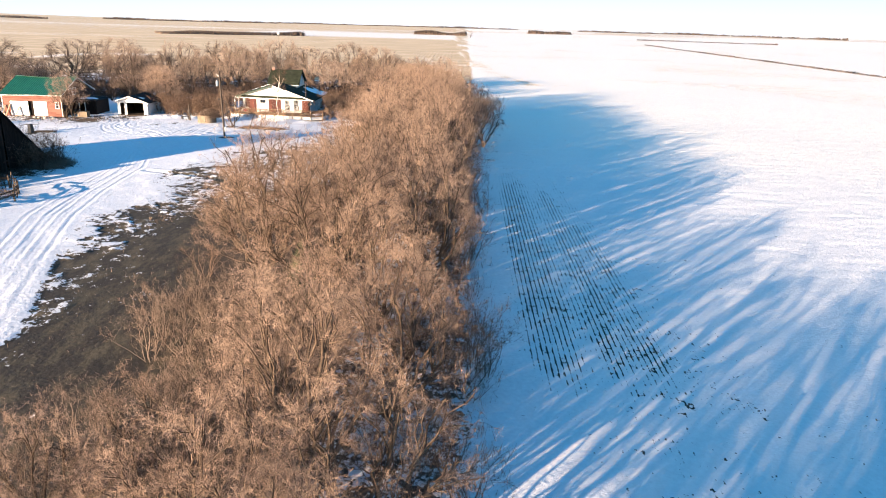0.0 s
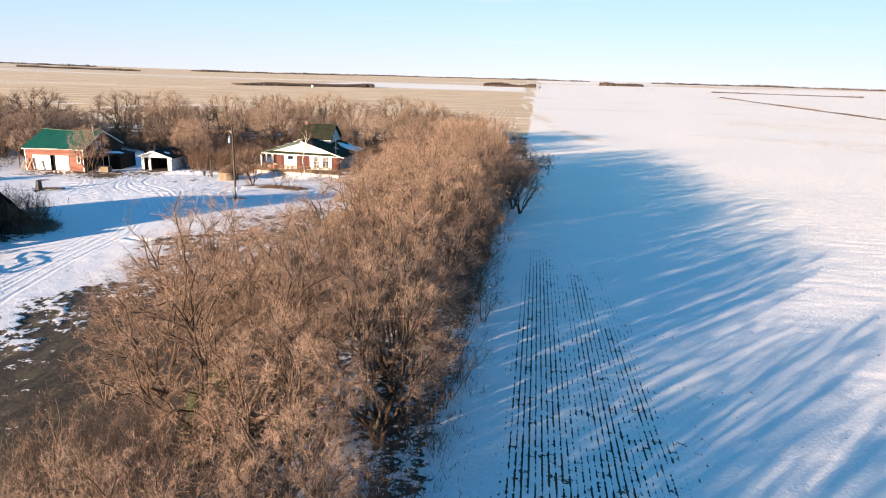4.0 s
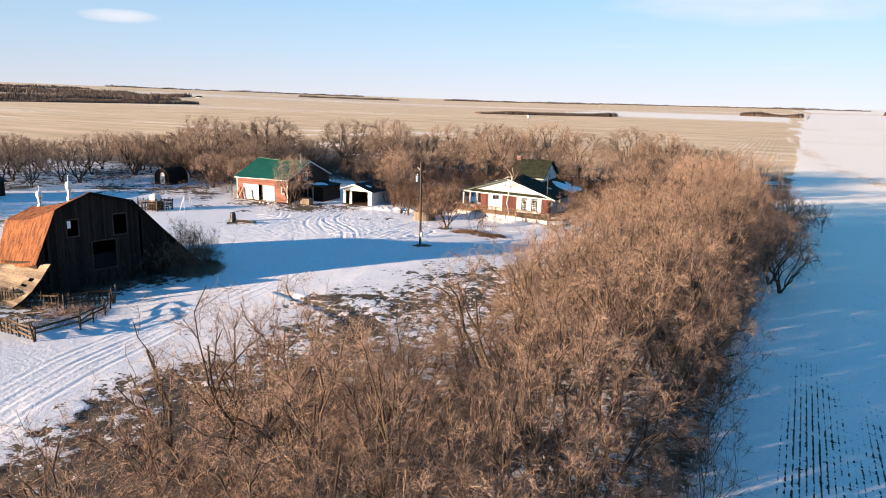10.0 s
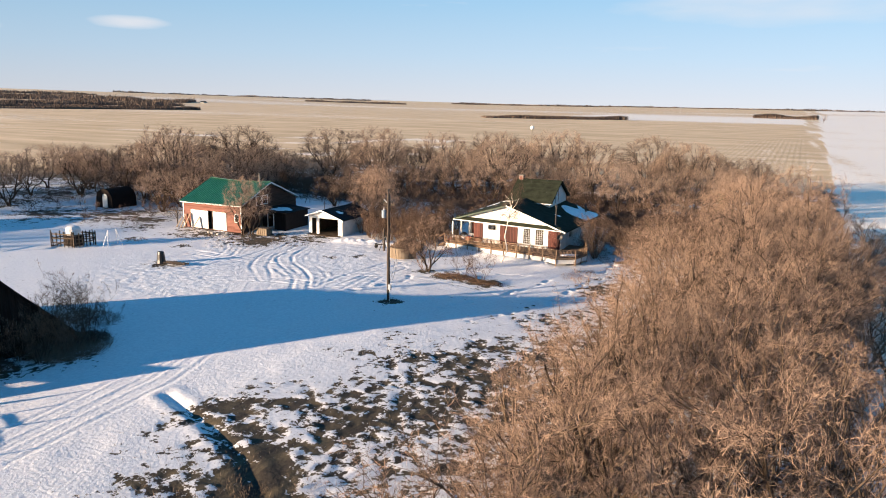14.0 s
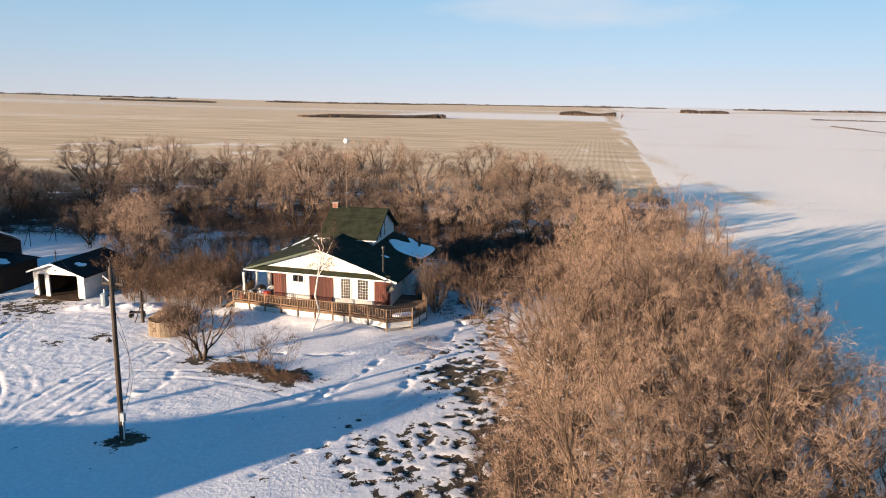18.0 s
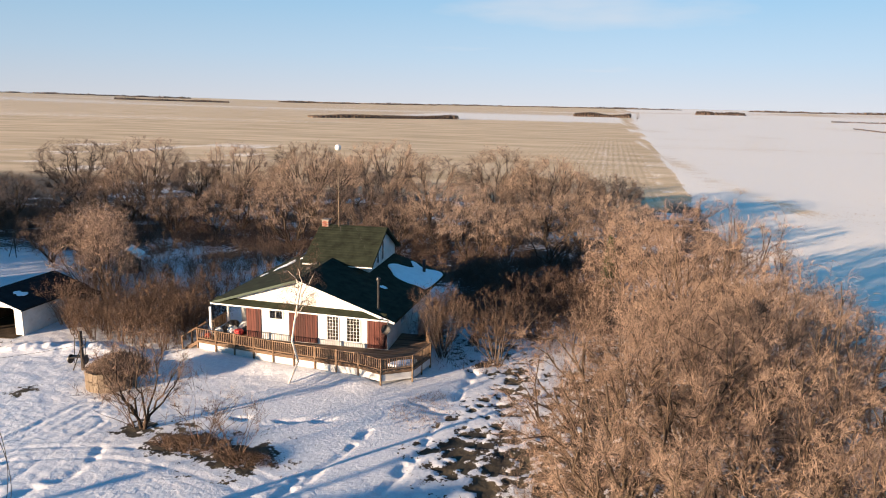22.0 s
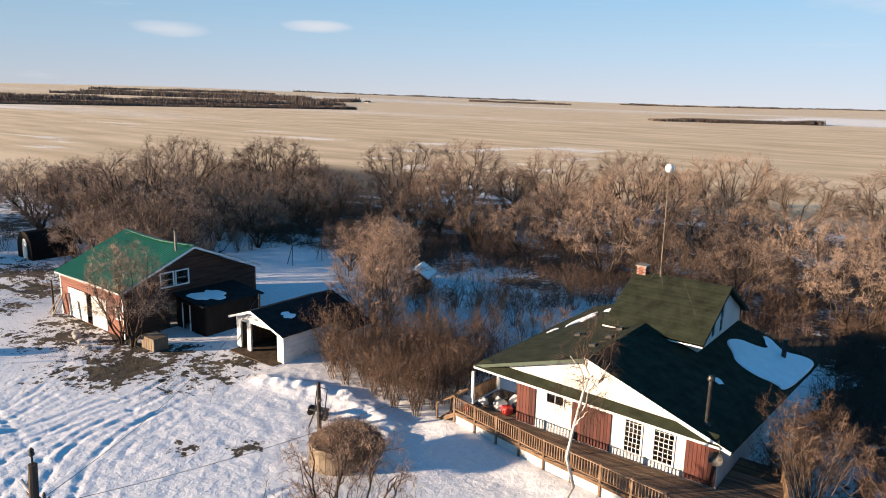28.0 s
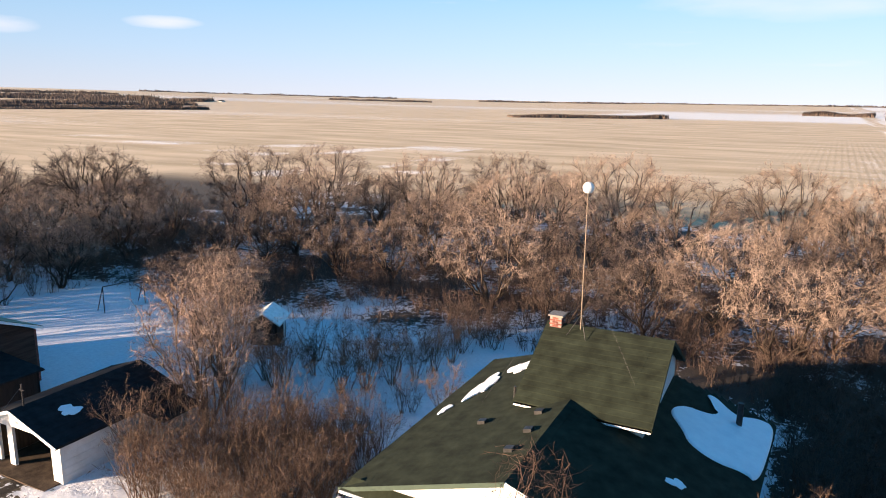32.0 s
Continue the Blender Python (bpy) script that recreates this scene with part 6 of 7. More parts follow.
def barn_p(k, f, up=0.0):
    """Corner k of the barn's outline, f of the way from front to rear."""
    s = FRONT[k][0] + (REAR[k][0] - FRONT[k][0]) * f
    z = FRONT[k][1] + (REAR[k][1] - FRONT[k][1]) * f - 0.35 * math.sin(math.pi * f)
    return O + SD * s + RD * (BL_ * f) + Vector((0, 0, z + up))


def outline(s, prof):
    for (a, za), (b, zb) in zip(prof[:-1], prof[1:]):
        if a <= s <= b and b > a:
            return za + (zb - za) * (s - a) / (b - a)
    return -0.9


HOLES = [(-1.95, -1.05, 4.25, 5.6), (2.0, 3.15, 3.9, 5.65), (0.05, 2.05, 1.1, 3.5)]
for face, prof, off, holes in (("front_wall", FRONT, 0.0, HOLES), ("rear_wall", REAR, BL_, [(-1.3, -0.2, 2.2, 3.6)])):
    wall = part(face, beam(O + SD * -4.3 + RD * (off + 0.1 * (off == 0) - 0.1 * (off > 0)) + Vector((0, 0, -0.5)), O + SD * 8.6 + RD * (off + 0.1 * (off == 0) - 0.1 * (off > 0)) + Vector((0, 0, -0.5)), 0.12, 0.4), grey_board, barn)
    s = prof[1][0] + 0.05
    rs = np.random.RandomState(3)
    while s < prof[-1][0] - 0.3:
        w = rs.uniform(0.2, 0.28)
        a, b = s, s + w - 0.015
        mid = (a + b) / 2
        spans = [(-0.9, None)]
        for h in sorted([h for h in holes if h[0] < mid < h[1]], key=lambda q: q[2]):
            q = spans.pop()
            spans += [(q[0], h[2]), (h[3], None)]
        for z0, z1 in spans:
            za = min(z1 if z1 is not None else 99, outline(a, prof) - 0.05)
            zb = min(z1 if z1 is not None else 99, outline(b, prof) - 0.05)
            if min(za, zb) - z0 < 0.08 or (face == "front_wall" and z0 < 0 and rs.rand() < 0.06):
                continue
            bm = bmesh.new()
            jig = rs.uniform(-0.015, 0.015)
            pa, pb = O + SD * a + RD * (off + jig), O + SD * b + RD * (off + jig)
            t = RD * 0.03
            hexa(bm, [pa + Vector((0, 0, z0)), pb + Vector((0, 0, z0)), pb + t + Vector((0, 0, z0)), pa + t + Vector((0, 0, z0)), pa + Vector((0, 0, za)), pb + Vector((0, 0, zb)), pb + t + Vector((0, 0, zb)), pa + t + Vector((0, 0, za))])
            bmesh.ops.recalc_face_normals(bm, faces=bm.faces[:])
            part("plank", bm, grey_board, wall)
        s += w
for h in HOLES:
    fr = bmesh.new()
    for a, b, z0, z1 in ((h[0] - 0.1, h[0], h[2] - 0.1, h[3] + 0.1), (h[1], h[1] + 0.1, h[2] - 0.1, h[3] + 0.1), (h[0], h[1], h[3], h[3] + 0.1), (h[0], h[1], h[2] - 0.1, h[2])):
        pa, pb = O + SD * a - RD * 0.05, O + SD * b - RD * 0.05
        hexa(fr, [pa + Vector((0, 0, z0)), pb + Vector((0, 0, z0)), pb + RD * 0.04 + Vector((0, 0, z0)), pa + RD * 0.04 + Vector((0, 0, z0)), pa + Vector((0, 0, z1)), pb + Vector((0, 0, z1)), pb + RD * 0.04 + Vector((0, 0, z1)), pa + RD * 0.04 + Vector((0, 0, z1))])
    bmesh.ops.recalc_face_normals(fr, faces=fr.faces[:])
    part("window_frame", fr, frame_board, barn)
for k in range(1, 6):
    bm = bmesh.new()
    n, m = (26, 5)
    rs = np.random.RandomState(40 + k)
    for layer, up in ((0, 0.06), (1, -0.04)):
        g = []
        for i in range(n + 1):
            f = -0.03 + 1.06 * i / n
            a, b = barn_p(k, f), barn_p(k + 1, f)
            if k == 1:
                a = a + (a - b) * 0.06
            row = []
            for j in range(m + 1):
                p = a + (b - a) * (j / m)
                cor = 0.025 * (i % 2) if layer == 0 else 0
                row.append(bm.verts.new(p + Vector((0, 0, up + cor + rs.uniform(-0.03, 0.03)))))
            g.append(row)
        for i in range(n):
            for j in range(m):
                q = (g[i][j], g[i + 1][j], g[i + 1][j + 1], g[i][j + 1])
                bm.faces.new(q if layer == 0 else q[::-1])
    part("roof_slope", bm, rust if k in (1, 2) else black_shingle, barn, "rust-streaked roof sheets" if k in (1, 2) else "black shingled roof slope")
for f in (0.02, 0.5, 0.98):
    for k in range(1, 6):
        part("rafter", beam(barn_p(k, f, -0.15), barn_p(k + 1, f, -0.15), 0.1, 0.14), grey_board, barn)
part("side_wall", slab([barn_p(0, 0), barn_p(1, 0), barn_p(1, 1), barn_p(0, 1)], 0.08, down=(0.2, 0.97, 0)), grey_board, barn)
# solid sheet added inside the rear planks to keep light out of the openings
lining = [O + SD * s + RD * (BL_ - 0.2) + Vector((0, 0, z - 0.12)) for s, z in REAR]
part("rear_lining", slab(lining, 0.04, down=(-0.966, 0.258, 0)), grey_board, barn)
# white board added in the window in place of daylight shining through
pa = O + SD * -1.78 - RD * 0.02
part("broken_pane", beam(pa + Vector((0, 0, 4.95)), pa + Vector((0, 0, 5.55)), 0.04, 0.3), trim_white, barn)
# fallen lean-to roof along the barn
lt = thing("fallen_roof", (-50, 66, -0.4), "collapsed lean-to roof of silvered boards with a curled end", "roof")
ea, eb, oa, ob_ = Vector((-45.0, 66.9, 2.75)), Vector((-57.3, 70.8, 0.55)), Vector((-46.4, 64.4, -0.35)), Vector((-58.2, 67.6, -0.25))
rs = np.random.RandomState(8)
n = 15


def fallen(f, g):
    """A point of the sagging sheet of boards, f along the barn and g from its eave down to the ground."""
    p = (ea + (eb - ea) * f) * (1 - g) + (oa + (ob_ - oa) * f) * g
    return p + Vector((0, 0, -0.42 * math.sin(math.pi * g) * (1 - 0.5 * f) - 0.12 * math.sin(math.pi * f)))


for i in range(n):
    g0, g1 = i / n, (i + 0.97) / n
    cuts = [0.0, 0.18 + 0.1 * rs.rand(), 0.5 + 0.12 * rs.rand(), 0.8 + 0.1 * rs.rand(), 1.0]
    for a, b in zip(cuts[:-1], cuts[1:]):
        if 0 < i < n - 1 and rs.rand() < 0.07:
            b = a + (b - a) * 0.6
        lift = Vector((0, 0, rs.uniform(-0.012, 0.012)))
        part("board", slab([fallen(a, g0) + lift, fallen(b - 0.004, g0) + lift, fallen(b - 0.004, g1) + lift, fallen(a, g1) + lift], 0.03), pale_board, lt)
for f in (0.0, 0.33, 0.66, 0.97):
    for k in range(4):
        part("rafter", beam(fallen(f, k / 4) - Vector((0, 0, 0.09)), fallen(f, (k + 1) / 4) - Vector((0, 0, 0.09)), 0.09, 0.12), grey_board, lt)
for nm, at_, h in (("ridge_ventilator", (-49.9, 72.9, 6.55), 2.3), ("ridge_ventilator", (-56.0, 74.5, 5.05), 2.3)):
    vt = thing(nm, at_, "white galvanised ventilator on the barn ridge", "ventilator", "ventilators on the barn")
    part("base", lathe([(0.24, -0.3), (0.24, 0.35), (0.16, 0.6), (0.17, 1.1)], at_, 14), zinc, vt)
    part("hood", lathe([(0.17, 1.1), (0.27, 1.2), (0.30, 1.45), (0.22, 1.7), (0.08, 1.8)], at_, 14), zinc, vt)
    part("spire", rod((at_[0], at_[1], at_[2] + 1.7), (at_[0], at_[1], at_[2] + h), 0.05, 0.02, 6), zinc, vt)


fence_wood = surf("greyed_fence_board", (0.032, 0.023, 0.017), (0.115, 0.086, 0.062), 2.0, 25, 0.9, 0.5, rand=0.5)


def rail_fence(pts, label, seed, h=1.1, rails=3, gap=2.2, slats=False):
    rs = np.random.RandomState(seed)
    x0, y0 = pts[0]
    fe = thing("board_fence", (x0, y0, height(x0, y0)), label, "fence", "fences by the barn")
    for (ax, ay), (bx, by) in zip(pts[:-1], pts[1:]):
        n = max(1, round(math.hypot(bx - ax, by - ay) / gap))
        for k in range(n + 1):
            x, y = ax + (bx - ax) * k / n, ay + (by - ay) * k / n
            z = height(x, y)
            part("post", rod((x, y, z - 0.3), (x + rs.uniform(-0.22, 0.22), y + rs.uniform(-0.22, 0.22), z + h + rs.uniform(-0.1, 0.5)), 0.07, 0.055, 7), fence_wood if rs.rand() < 0.5 else pole_wood, fe)
        for k in range(n):
            x, y, x2, y2 = ax + (bx - ax) * k / n, ay + (by - ay) * k / n, ax + (bx - ax) * (k + 1) / n, ay + (by - ay) * (k + 1) / n
            z, z2 = height(x, y), height(x2, y2)
            for r in range(rails):
                a = (r + 1) / rails * h * 0.9
                if rs.rand() < 0.18:
                    continue
                fall = a * 0.85 if rs.rand() < 0.16 else 0.0
                part("rail", beam((x, y, z + a + rs.uniform(-0.12, 0.12)), (x2, y2, z2 + a - fall + rs.uniform(-0.15, 0.15)), 0.04, 0.13), fence_wood, fe)
            if slats:
                for q in range(6):
                    f = (q + 0.5) / 6
                    xx, yy = x + (x2 - x) * f, y + (y2 - y) * f
                    zz = height(xx, yy)
                    part("slat", beam((xx, yy, zz), (xx + rs.uniform(-0.1, 0.1), yy, zz + h * rs.uniform(0.7, 1.2)), 0.1, 0.03), fence_wood, fe)
    return fe


rail_fence([(-43.5, 60.6), (-37.6, 59.8), (-37.3, 63.0), (-38.8, 66.4), (-41.2, 69.3)], "broken weathered board fence round the barn pen", 1)
rail_fence([(-41.2, 69.3), (-42.5, 68.0), (-43.0, 66.2)], "tangle of upright slats by the barn front", 2, slats=True)
rail_fence([(-43.9, 66.4), (-47.5, 65.2), (-53.7, 65.4)], "leaning weathered board fence along the fallen roof", 3, slats=True)
rail_fence([(-43.2, 60.4), (-38.0, 60.0)], "low slatted pen gate half buried in brush", 7, h=0.9, slats=True)
rail_fence([(-68.6, 67.2), (-65.6, 70.0)], "dark slatted fence panel in the snow", 8, slats=True)
rail_fence([(-76.8, 97.6), (-76.0, 95.0)], "short rail fence in the snow", 4, rails=2)
rail_fence([(-70.3, 72.0), (-73.0, 74.5)], "dark slatted fence panel in the snow", 5, slats=True)
rail_fence([(-72.6, 101.0), (-69.6, 101.6), (-69.2, 104.0), (-72.2, 103.6), (-72.6, 101.0)], "upright pole feeder pen with a white tank", 6, h=1.5, slats=True)
debris = thing("fallen_boards", (-50, 63.5, height(-50, 63.5)), "weathered boards fallen in the dirty snow beside the barn", "boards")
rs = np.random.RandomState(71)
for k in range(44):
    x, y = rs.uniform(-60, -41), rs.uniform(61.0, 66.5)
    a, ln = rs.uniform(-0.7, 0.9), rs.uniform(0.6, 2.6)
    p, q = (x, y, height(x, y) + 0.06), (x + ln * math.cos(a), y + ln * math.sin(a), 0.0)
    q = (q[0], q[1], height(q[0], q[1]) + rs.uniform(0.04, 0.4))
    part("board", beam(p, q, rs.uniform(0.08, 0.2), 0.03), fence_wood if k % 3 else pale_board, debris)
tank = thing("water_tank", (-70.9, 102.6, 0.6), "white plastic tank on a dark stand inside the pen", "tank")
part("tank", lathe([(0.5, 1.1), (0.75, 1.2), (0.78, 1.9), (0.6, 2.15), (0.15, 2.25)], (-70.9, 102.6, 0), 16), white_pl, tank)
part("stand", box(-71.7, -70.1, 101.9, 103.3, 0.0, 1.08), grey_board, tank)
sw = thing("swing_frame", (-67.0, 104.0, 0), "thin metal A-frame standing in the yard", "frame")
for a, b in (((-67.4, 103.5, 0), (-67.0, 104.0, 1.9)), ((-66.6, 103.5, 0), (-67.0, 104.0, 1.9)), ((-67.4, 105.5, 0), (-67.0, 105.0, 1.9)), ((-66.6, 105.5, 0), (-67.0, 105.0, 1.9)), ((-67.0, 104.0, 1.9), (-67.0, 105.0, 1.9))):
    part("tube", rod(a, b, 0.035, n=6), zinc, sw)


# ---- far sheds ----
def shed(name, cx, cy, lx, ly, hw, hp, label, mat, roof_mat, turn):
    t = thing(name, (cx, cy, height(cx, cy)), label, "shed", "old sheds of the farm")
    z = height(cx, cy)
    part("wall", wall_with_holes("x", cx + lx / 2 - 0.12, 0.12, cy - ly / 2, cy + ly / 2, z - 0.3, z + hw, [(cy + ly * 0.22, cy + ly * 0.34, z + 0.1, z + 1.9)]), mat, t)
    part("wall", box(cx - lx / 2, cx - lx / 2 + 0.12, cy - ly / 2, cy + ly / 2, z - 0.3, z + hw), mat, t)
    top = lambda u: z + hw + (hp - hw) * (1 - abs(u - cx) / (lx / 2))
    part("end_wall", wall_with_holes("y", cy - ly / 2, 0.12, cx - lx / 2 + 0.12, cx + lx / 2 - 0.12, z - 0.3, z + hw, [], top), mat, t)
    part("end_wall", wall_with_holes("y", cy + ly / 2 - 0.12, 0.12, cx - lx / 2 + 0.12, cx + lx / 2 - 0.12, z - 0.3, z + hw, [], top), mat, t)
    for s in (-1, 1):
        part("roof", slab([(cx + s * (lx / 2 + 0.3), cy - ly / 2 - 0.3, z + hw - 0.1), (cx, cy - ly / 2 - 0.3, z + hp + 0.05), (cx, cy + ly / 2 + 0.3, z + hp + 0.05), (cx + s * (lx / 2 + 0.3), cy + ly / 2 + 0.3, z + hw - 0.1)], 0.1), roof_mat, t)
    part("door", box(cx + lx / 2 + 0.0, cx + lx / 2 + 0.05, cy + ly * 0.22, cy + ly * 0.34, z + 0.1, z + 1.9), white_paint, t, "white plank door")
    t.matrix_basis = Matrix.Translation(t.location) @ Matrix.Rotation(radians(turn), 4, "Z")
    return t


shed("long_shed", -100.0, 95.5, 4.6, 9.0, 2.3, 3.5, "long low dark shed with a white door", grey_board, black_shingle, 18)
shed("outhouse", -52.3, 141.6, 1.9, 2.4, 1.7, 2.4, "small dark outhouse with a pale sheet metal roof among shrubs", grey_board, zinc, 25)
hut = thing("arched_hut", (-91.0, 125.0, 0), "dark round-roofed hut with a white arched door", "hut")
bm = bmesh.new()
rings = []
for yv in (0.0, 4.5):
    rings.append([bm.verts.new((-91.0 + 1.75 * math.cos(math.pi * k / 12), 123.6 + yv, -0.2 + (1.1 if 0 < k < 12 else 0) + 1.9 * math.sin(math.pi * k / 12))) for k in range(13)])
for k in range(12):
    bm.faces.new((rings[0][k], rings[0][k + 1], rings[1][k + 1], rings[1][k]))
bm.faces.new(rings[0][::-1])
bm.faces.new(rings[1])
bmesh.ops.recalc_face_normals(bm, faces=bm.faces[:])
part("shell", bm, grey_board, hut)
bm = bmesh.new()
ring = [(-0.5, 0), (0.5, 0), (0.5, 1.6), (0.35, 1.95), (0, 2.1), (-0.35, 1.95), (-0.5, 1.6)]
part("door", slab([(-90.7 + a, 123.55, b) for a, b in ring], 0.05, down=(0, -1, 0)), white_paint, hut, "white arched door")
goal = thing("pipe_frame", (-68.1, 142.2, 0), "thin pipe frame standing in the snowy clearing", "frame")
for a, b in (((-68.4, 140.4, -0.1), (-68.4, 140.4, 2.1)), ((-67.8, 143.9, -0.1), (-67.8, 143.9, 2.1)), ((-68.4, 140.4, 2.1), (-67.8, 143.9, 2.1)), ((-69.5, 140.6, -0.1), (-68.4, 140.4, 2.1)), ((-68.9, 144.1, -0.1), (-67.8, 143.9, 2.1))):
    part("pipe", rod(a, b, 0.04, n=6), dark_metal, goal)

# ---- utility pole and wires ----
up_ = thing("utility_pole", (-28.16, 98.9, 0.3), "leaning wooden utility pole with a grey transformer", "utility pole")
PT = Vector((-28.55, 99.55, 9.25))
PB = Vector((-28.16, 98.9, -0.3))
part("pole", rod(PB, PT, 0.15, 0.10, 10), pole_wood, up_)


def on_pole(z):
    f = (z - PB.z) / (PT.z - PB.z)
    return PB + (PT - PB) * f


c = on_pole(7.55) + Vector((-0.36, -0.1, 0))
can = part("transformer", lathe([(0.05, -0.34), (0.17, -0.32), (0.19, -0.28), (0.19, 0.24), (0.205, 0.26), (0.205, 0.31), (0.08, 0.37)], c, 14), blue_grey, up_, "grey transformer can")
part("bushing", lathe([(0.04, 0.33), (0.05, 0.40), (0.03, 0.45), (0.045, 0.5), (0.02, 0.56)], c, 8), white_pl, can)
part("bracket", beam(c + Vector((0.1, 0, 0.2)), on_pole(7.8), 0.06, 0.08), dark_metal, up_)
part("cutout", rod(on_pole(8.5) + Vector((-0.1, 0, 0)), on_pole(8.5) + Vector((-0.38, -0.1, 0.3)), 0.04, n=7), white_pl, up_)
part("top_pin", rod(PT, PT + Vector((0, 0, 0.25)), 0.025, n=6), dark_metal, up_)
part("insulator", lathe([(0.04, 0), (0.07, 0.04), (0.05, 0.1), (0.06, 0.14), (0.02, 0.2)], PT + Vector((0, 0, 0.2)), 9), dark_metal, up_)
arm = part("crossarm", beam(on_pole(8.35) + Vector((-0.55, 0.1, 0)), on_pole(8.35) + Vector((0.6, 0.1, 0)), 0.09, 0.11), pole_wood, up_)
for ax in (-0.5, 0.3, 0.55):
    part("pin_insulator", lathe([(0.02, 0.04), (0.045, 0.12), (0.03, 0.2), (0.04, 0.26), (0.01, 0.32)], on_pole(8.35) + Vector((ax, 0.1, 0)), 8), dark_metal, arm)
part("conduit", rod(on_pole(0.2) + Vector((0.15, -0.08, 0)), on_pole(1.7) + Vector((0.15, -0.08, 0)), 0.04, n=7), zinc, up_)
part("meter_box", box(-28.1, -27.86, 98.72, 98.9, 1.3, 1.75, bevel=0.015), blue_grey, up_)
part("yard_light", lathe([(0.03, 0.25), (0.05, 0.18), (0.15, 0.05), (0.16, 0.0)], on_pole(5.4) + Vector((-0.3, -0.1, 0)), 10), dark_metal, up_)


def wire(a, b, sag, label="thin black service wire strung between poles"):
    a, b = Vector(a), Vector(b)
    bm = bmesh.new()
    pts = [a + (b - a) * (k / 14) - Vector((0, 0, sag * 4 * (k / 14) * (1 - k / 14))) for k in range(15)]
    for p, q in zip(pts[:-1], pts[1:]):
        rod(p, q, 0.007, n=4, bm=bm, caps=False)
    bmesh.ops.remove_doubles(bm, verts=bm.verts[:], dist=0.006)
    return solo("service_wire", bm, dark_metal, label, "wire", "wires of the farm")


wire(on_pole(8.3), (-50.3, 122.3, 4.1), 0.9)
wire(on_pole(8.2), (-32.5, 123.2, 3.9), 0.7)
for k in range(2):
    bm = bmesh.new()
    p0 = on_pole(7.0 - k) + Vector((0.1, 0, 0))
    for j in range(12):
        f, f2 = j / 12, (j + 1) / 12
        q = [p0 + Vector((0.55 * math.sin(math.pi * g) + 0.1 * k, 0.1 * g, -5.2 * g + k * 0.8 * g)) for g in (f, f2)]
        rod(q[0], q[1], 0.012, n=4, bm=bm, caps=False)
    part("drop_cable", bm, dark_metal, up_)

# ---- yard clutter ----
PL = (-35.6, 115.6)
planter = thing("round_planter", (PL[0], PL[1], 0), "round tan plank planter overgrown with dead vines", "planter")
for k in range(26):
    a, a2 = 2 * math.pi * k / 26, 2 * math.pi * (k + 0.95) / 26
    q = [(PL[0] + r * math.cos(t), PL[1] + r * math.sin(t)) for r, t in ((1.45, a), (1.45, a2), (1.38, a2), (1.38, a))]
    h = 1.15 + random.uniform(-0.05, 0.05)
    bm = bmesh.new()
    hexa(bm, [(*p, -0.15) for p in q] + [(*p, h) for p in q])
    bmesh.ops.recalc_face_normals(bm, faces=bm.faces[:])
    part("stave", bm, tan_wood, planter)
part("soil", lathe([(1.37, 0.0), (1.37, 0.95), (0.7, 1.25), (0.1, 1.35)], (PL[0], PL[1], 0), 20), soil, planter)


def tangle(name, cx, cy, z, rx, ry, n, seed, ln, mat, label, dome=0.6, parent=None, category="dead vines"):
    rs = np.random.RandomState(seed)
    a, r = rs.uniform(0, 6.283, n), np.sqrt(rs.uniform(0, 1, n))
    S = np.stack([cx + rx * r * np.cos(a), cy + ry * r * np.sin(a), z + dome * (1 - r * r) * rs.uniform(0.3, 1, n)], -1)
    d = unit(rs.normal(0, 1, (n, 3)) + np.array([0, 0, 0.7]))
    V, T = spikes(S, S + d * rs.uniform(0.3, 1, (n, 1)) * ln, np.full(n, 0.012))
    me = tri_mesh(name, V, T, mat)
    ob = new(name, me)
    return tagged(ob, label, category, "", "stuff")


tangle("dead_vines", PL[0] + 0.45, PL[1] + 0.25, 0.85, 1.75, 1.6, 8500, 1, 0.75, twig_dark, "tangle of dead brown vines over the planter", 1.1)
tangle("dry_perennials", -26.6, 109.6, 0.0, 2.3, 1.0, 2600, 2, 0.5, red_twig, "bed of dry brown garden stalks", 0.3, category="dry plants")
tangle("dry_perennials", -23.2, 108.8, 0.0, 1.7, 0.9, 1600, 3, 0.45, red_twig, "bed of dry brown garden stalks", 0.3, category="dry plants")
for k, (cx, cy, rx, ry, n, ln) in enumerate(((-43.5, 67.0, 2.6, 2.4, 1800, 0.6), (-53, 65.0, 7, 2.6, 1700, 0.6), (-58, 69, 3, 4, 1100, 0.7), (-40.5, 64.0, 2.2, 3.8, 1900, 0.5), (-42.5, 80.0, 2.6, 2.6, 3400, 1.1), (-60.5, 70.5, 2.5, 4, 1500, 0.7), (-16.0, 116.5, 2, 3.0, 700, 0.4), (-47, 85, 3, 2, 1200, 0.8))):
    tangle("dry_brush", cx, cy, height(cx, cy) - 0.05, rx, ry, n, 30 + k, ln, red_twig if k % 2 else twig, "dry brown brush and grass round the barn" if k != 6 else "dry brown grass beside the shelterbelt", 0.35, category="brush")


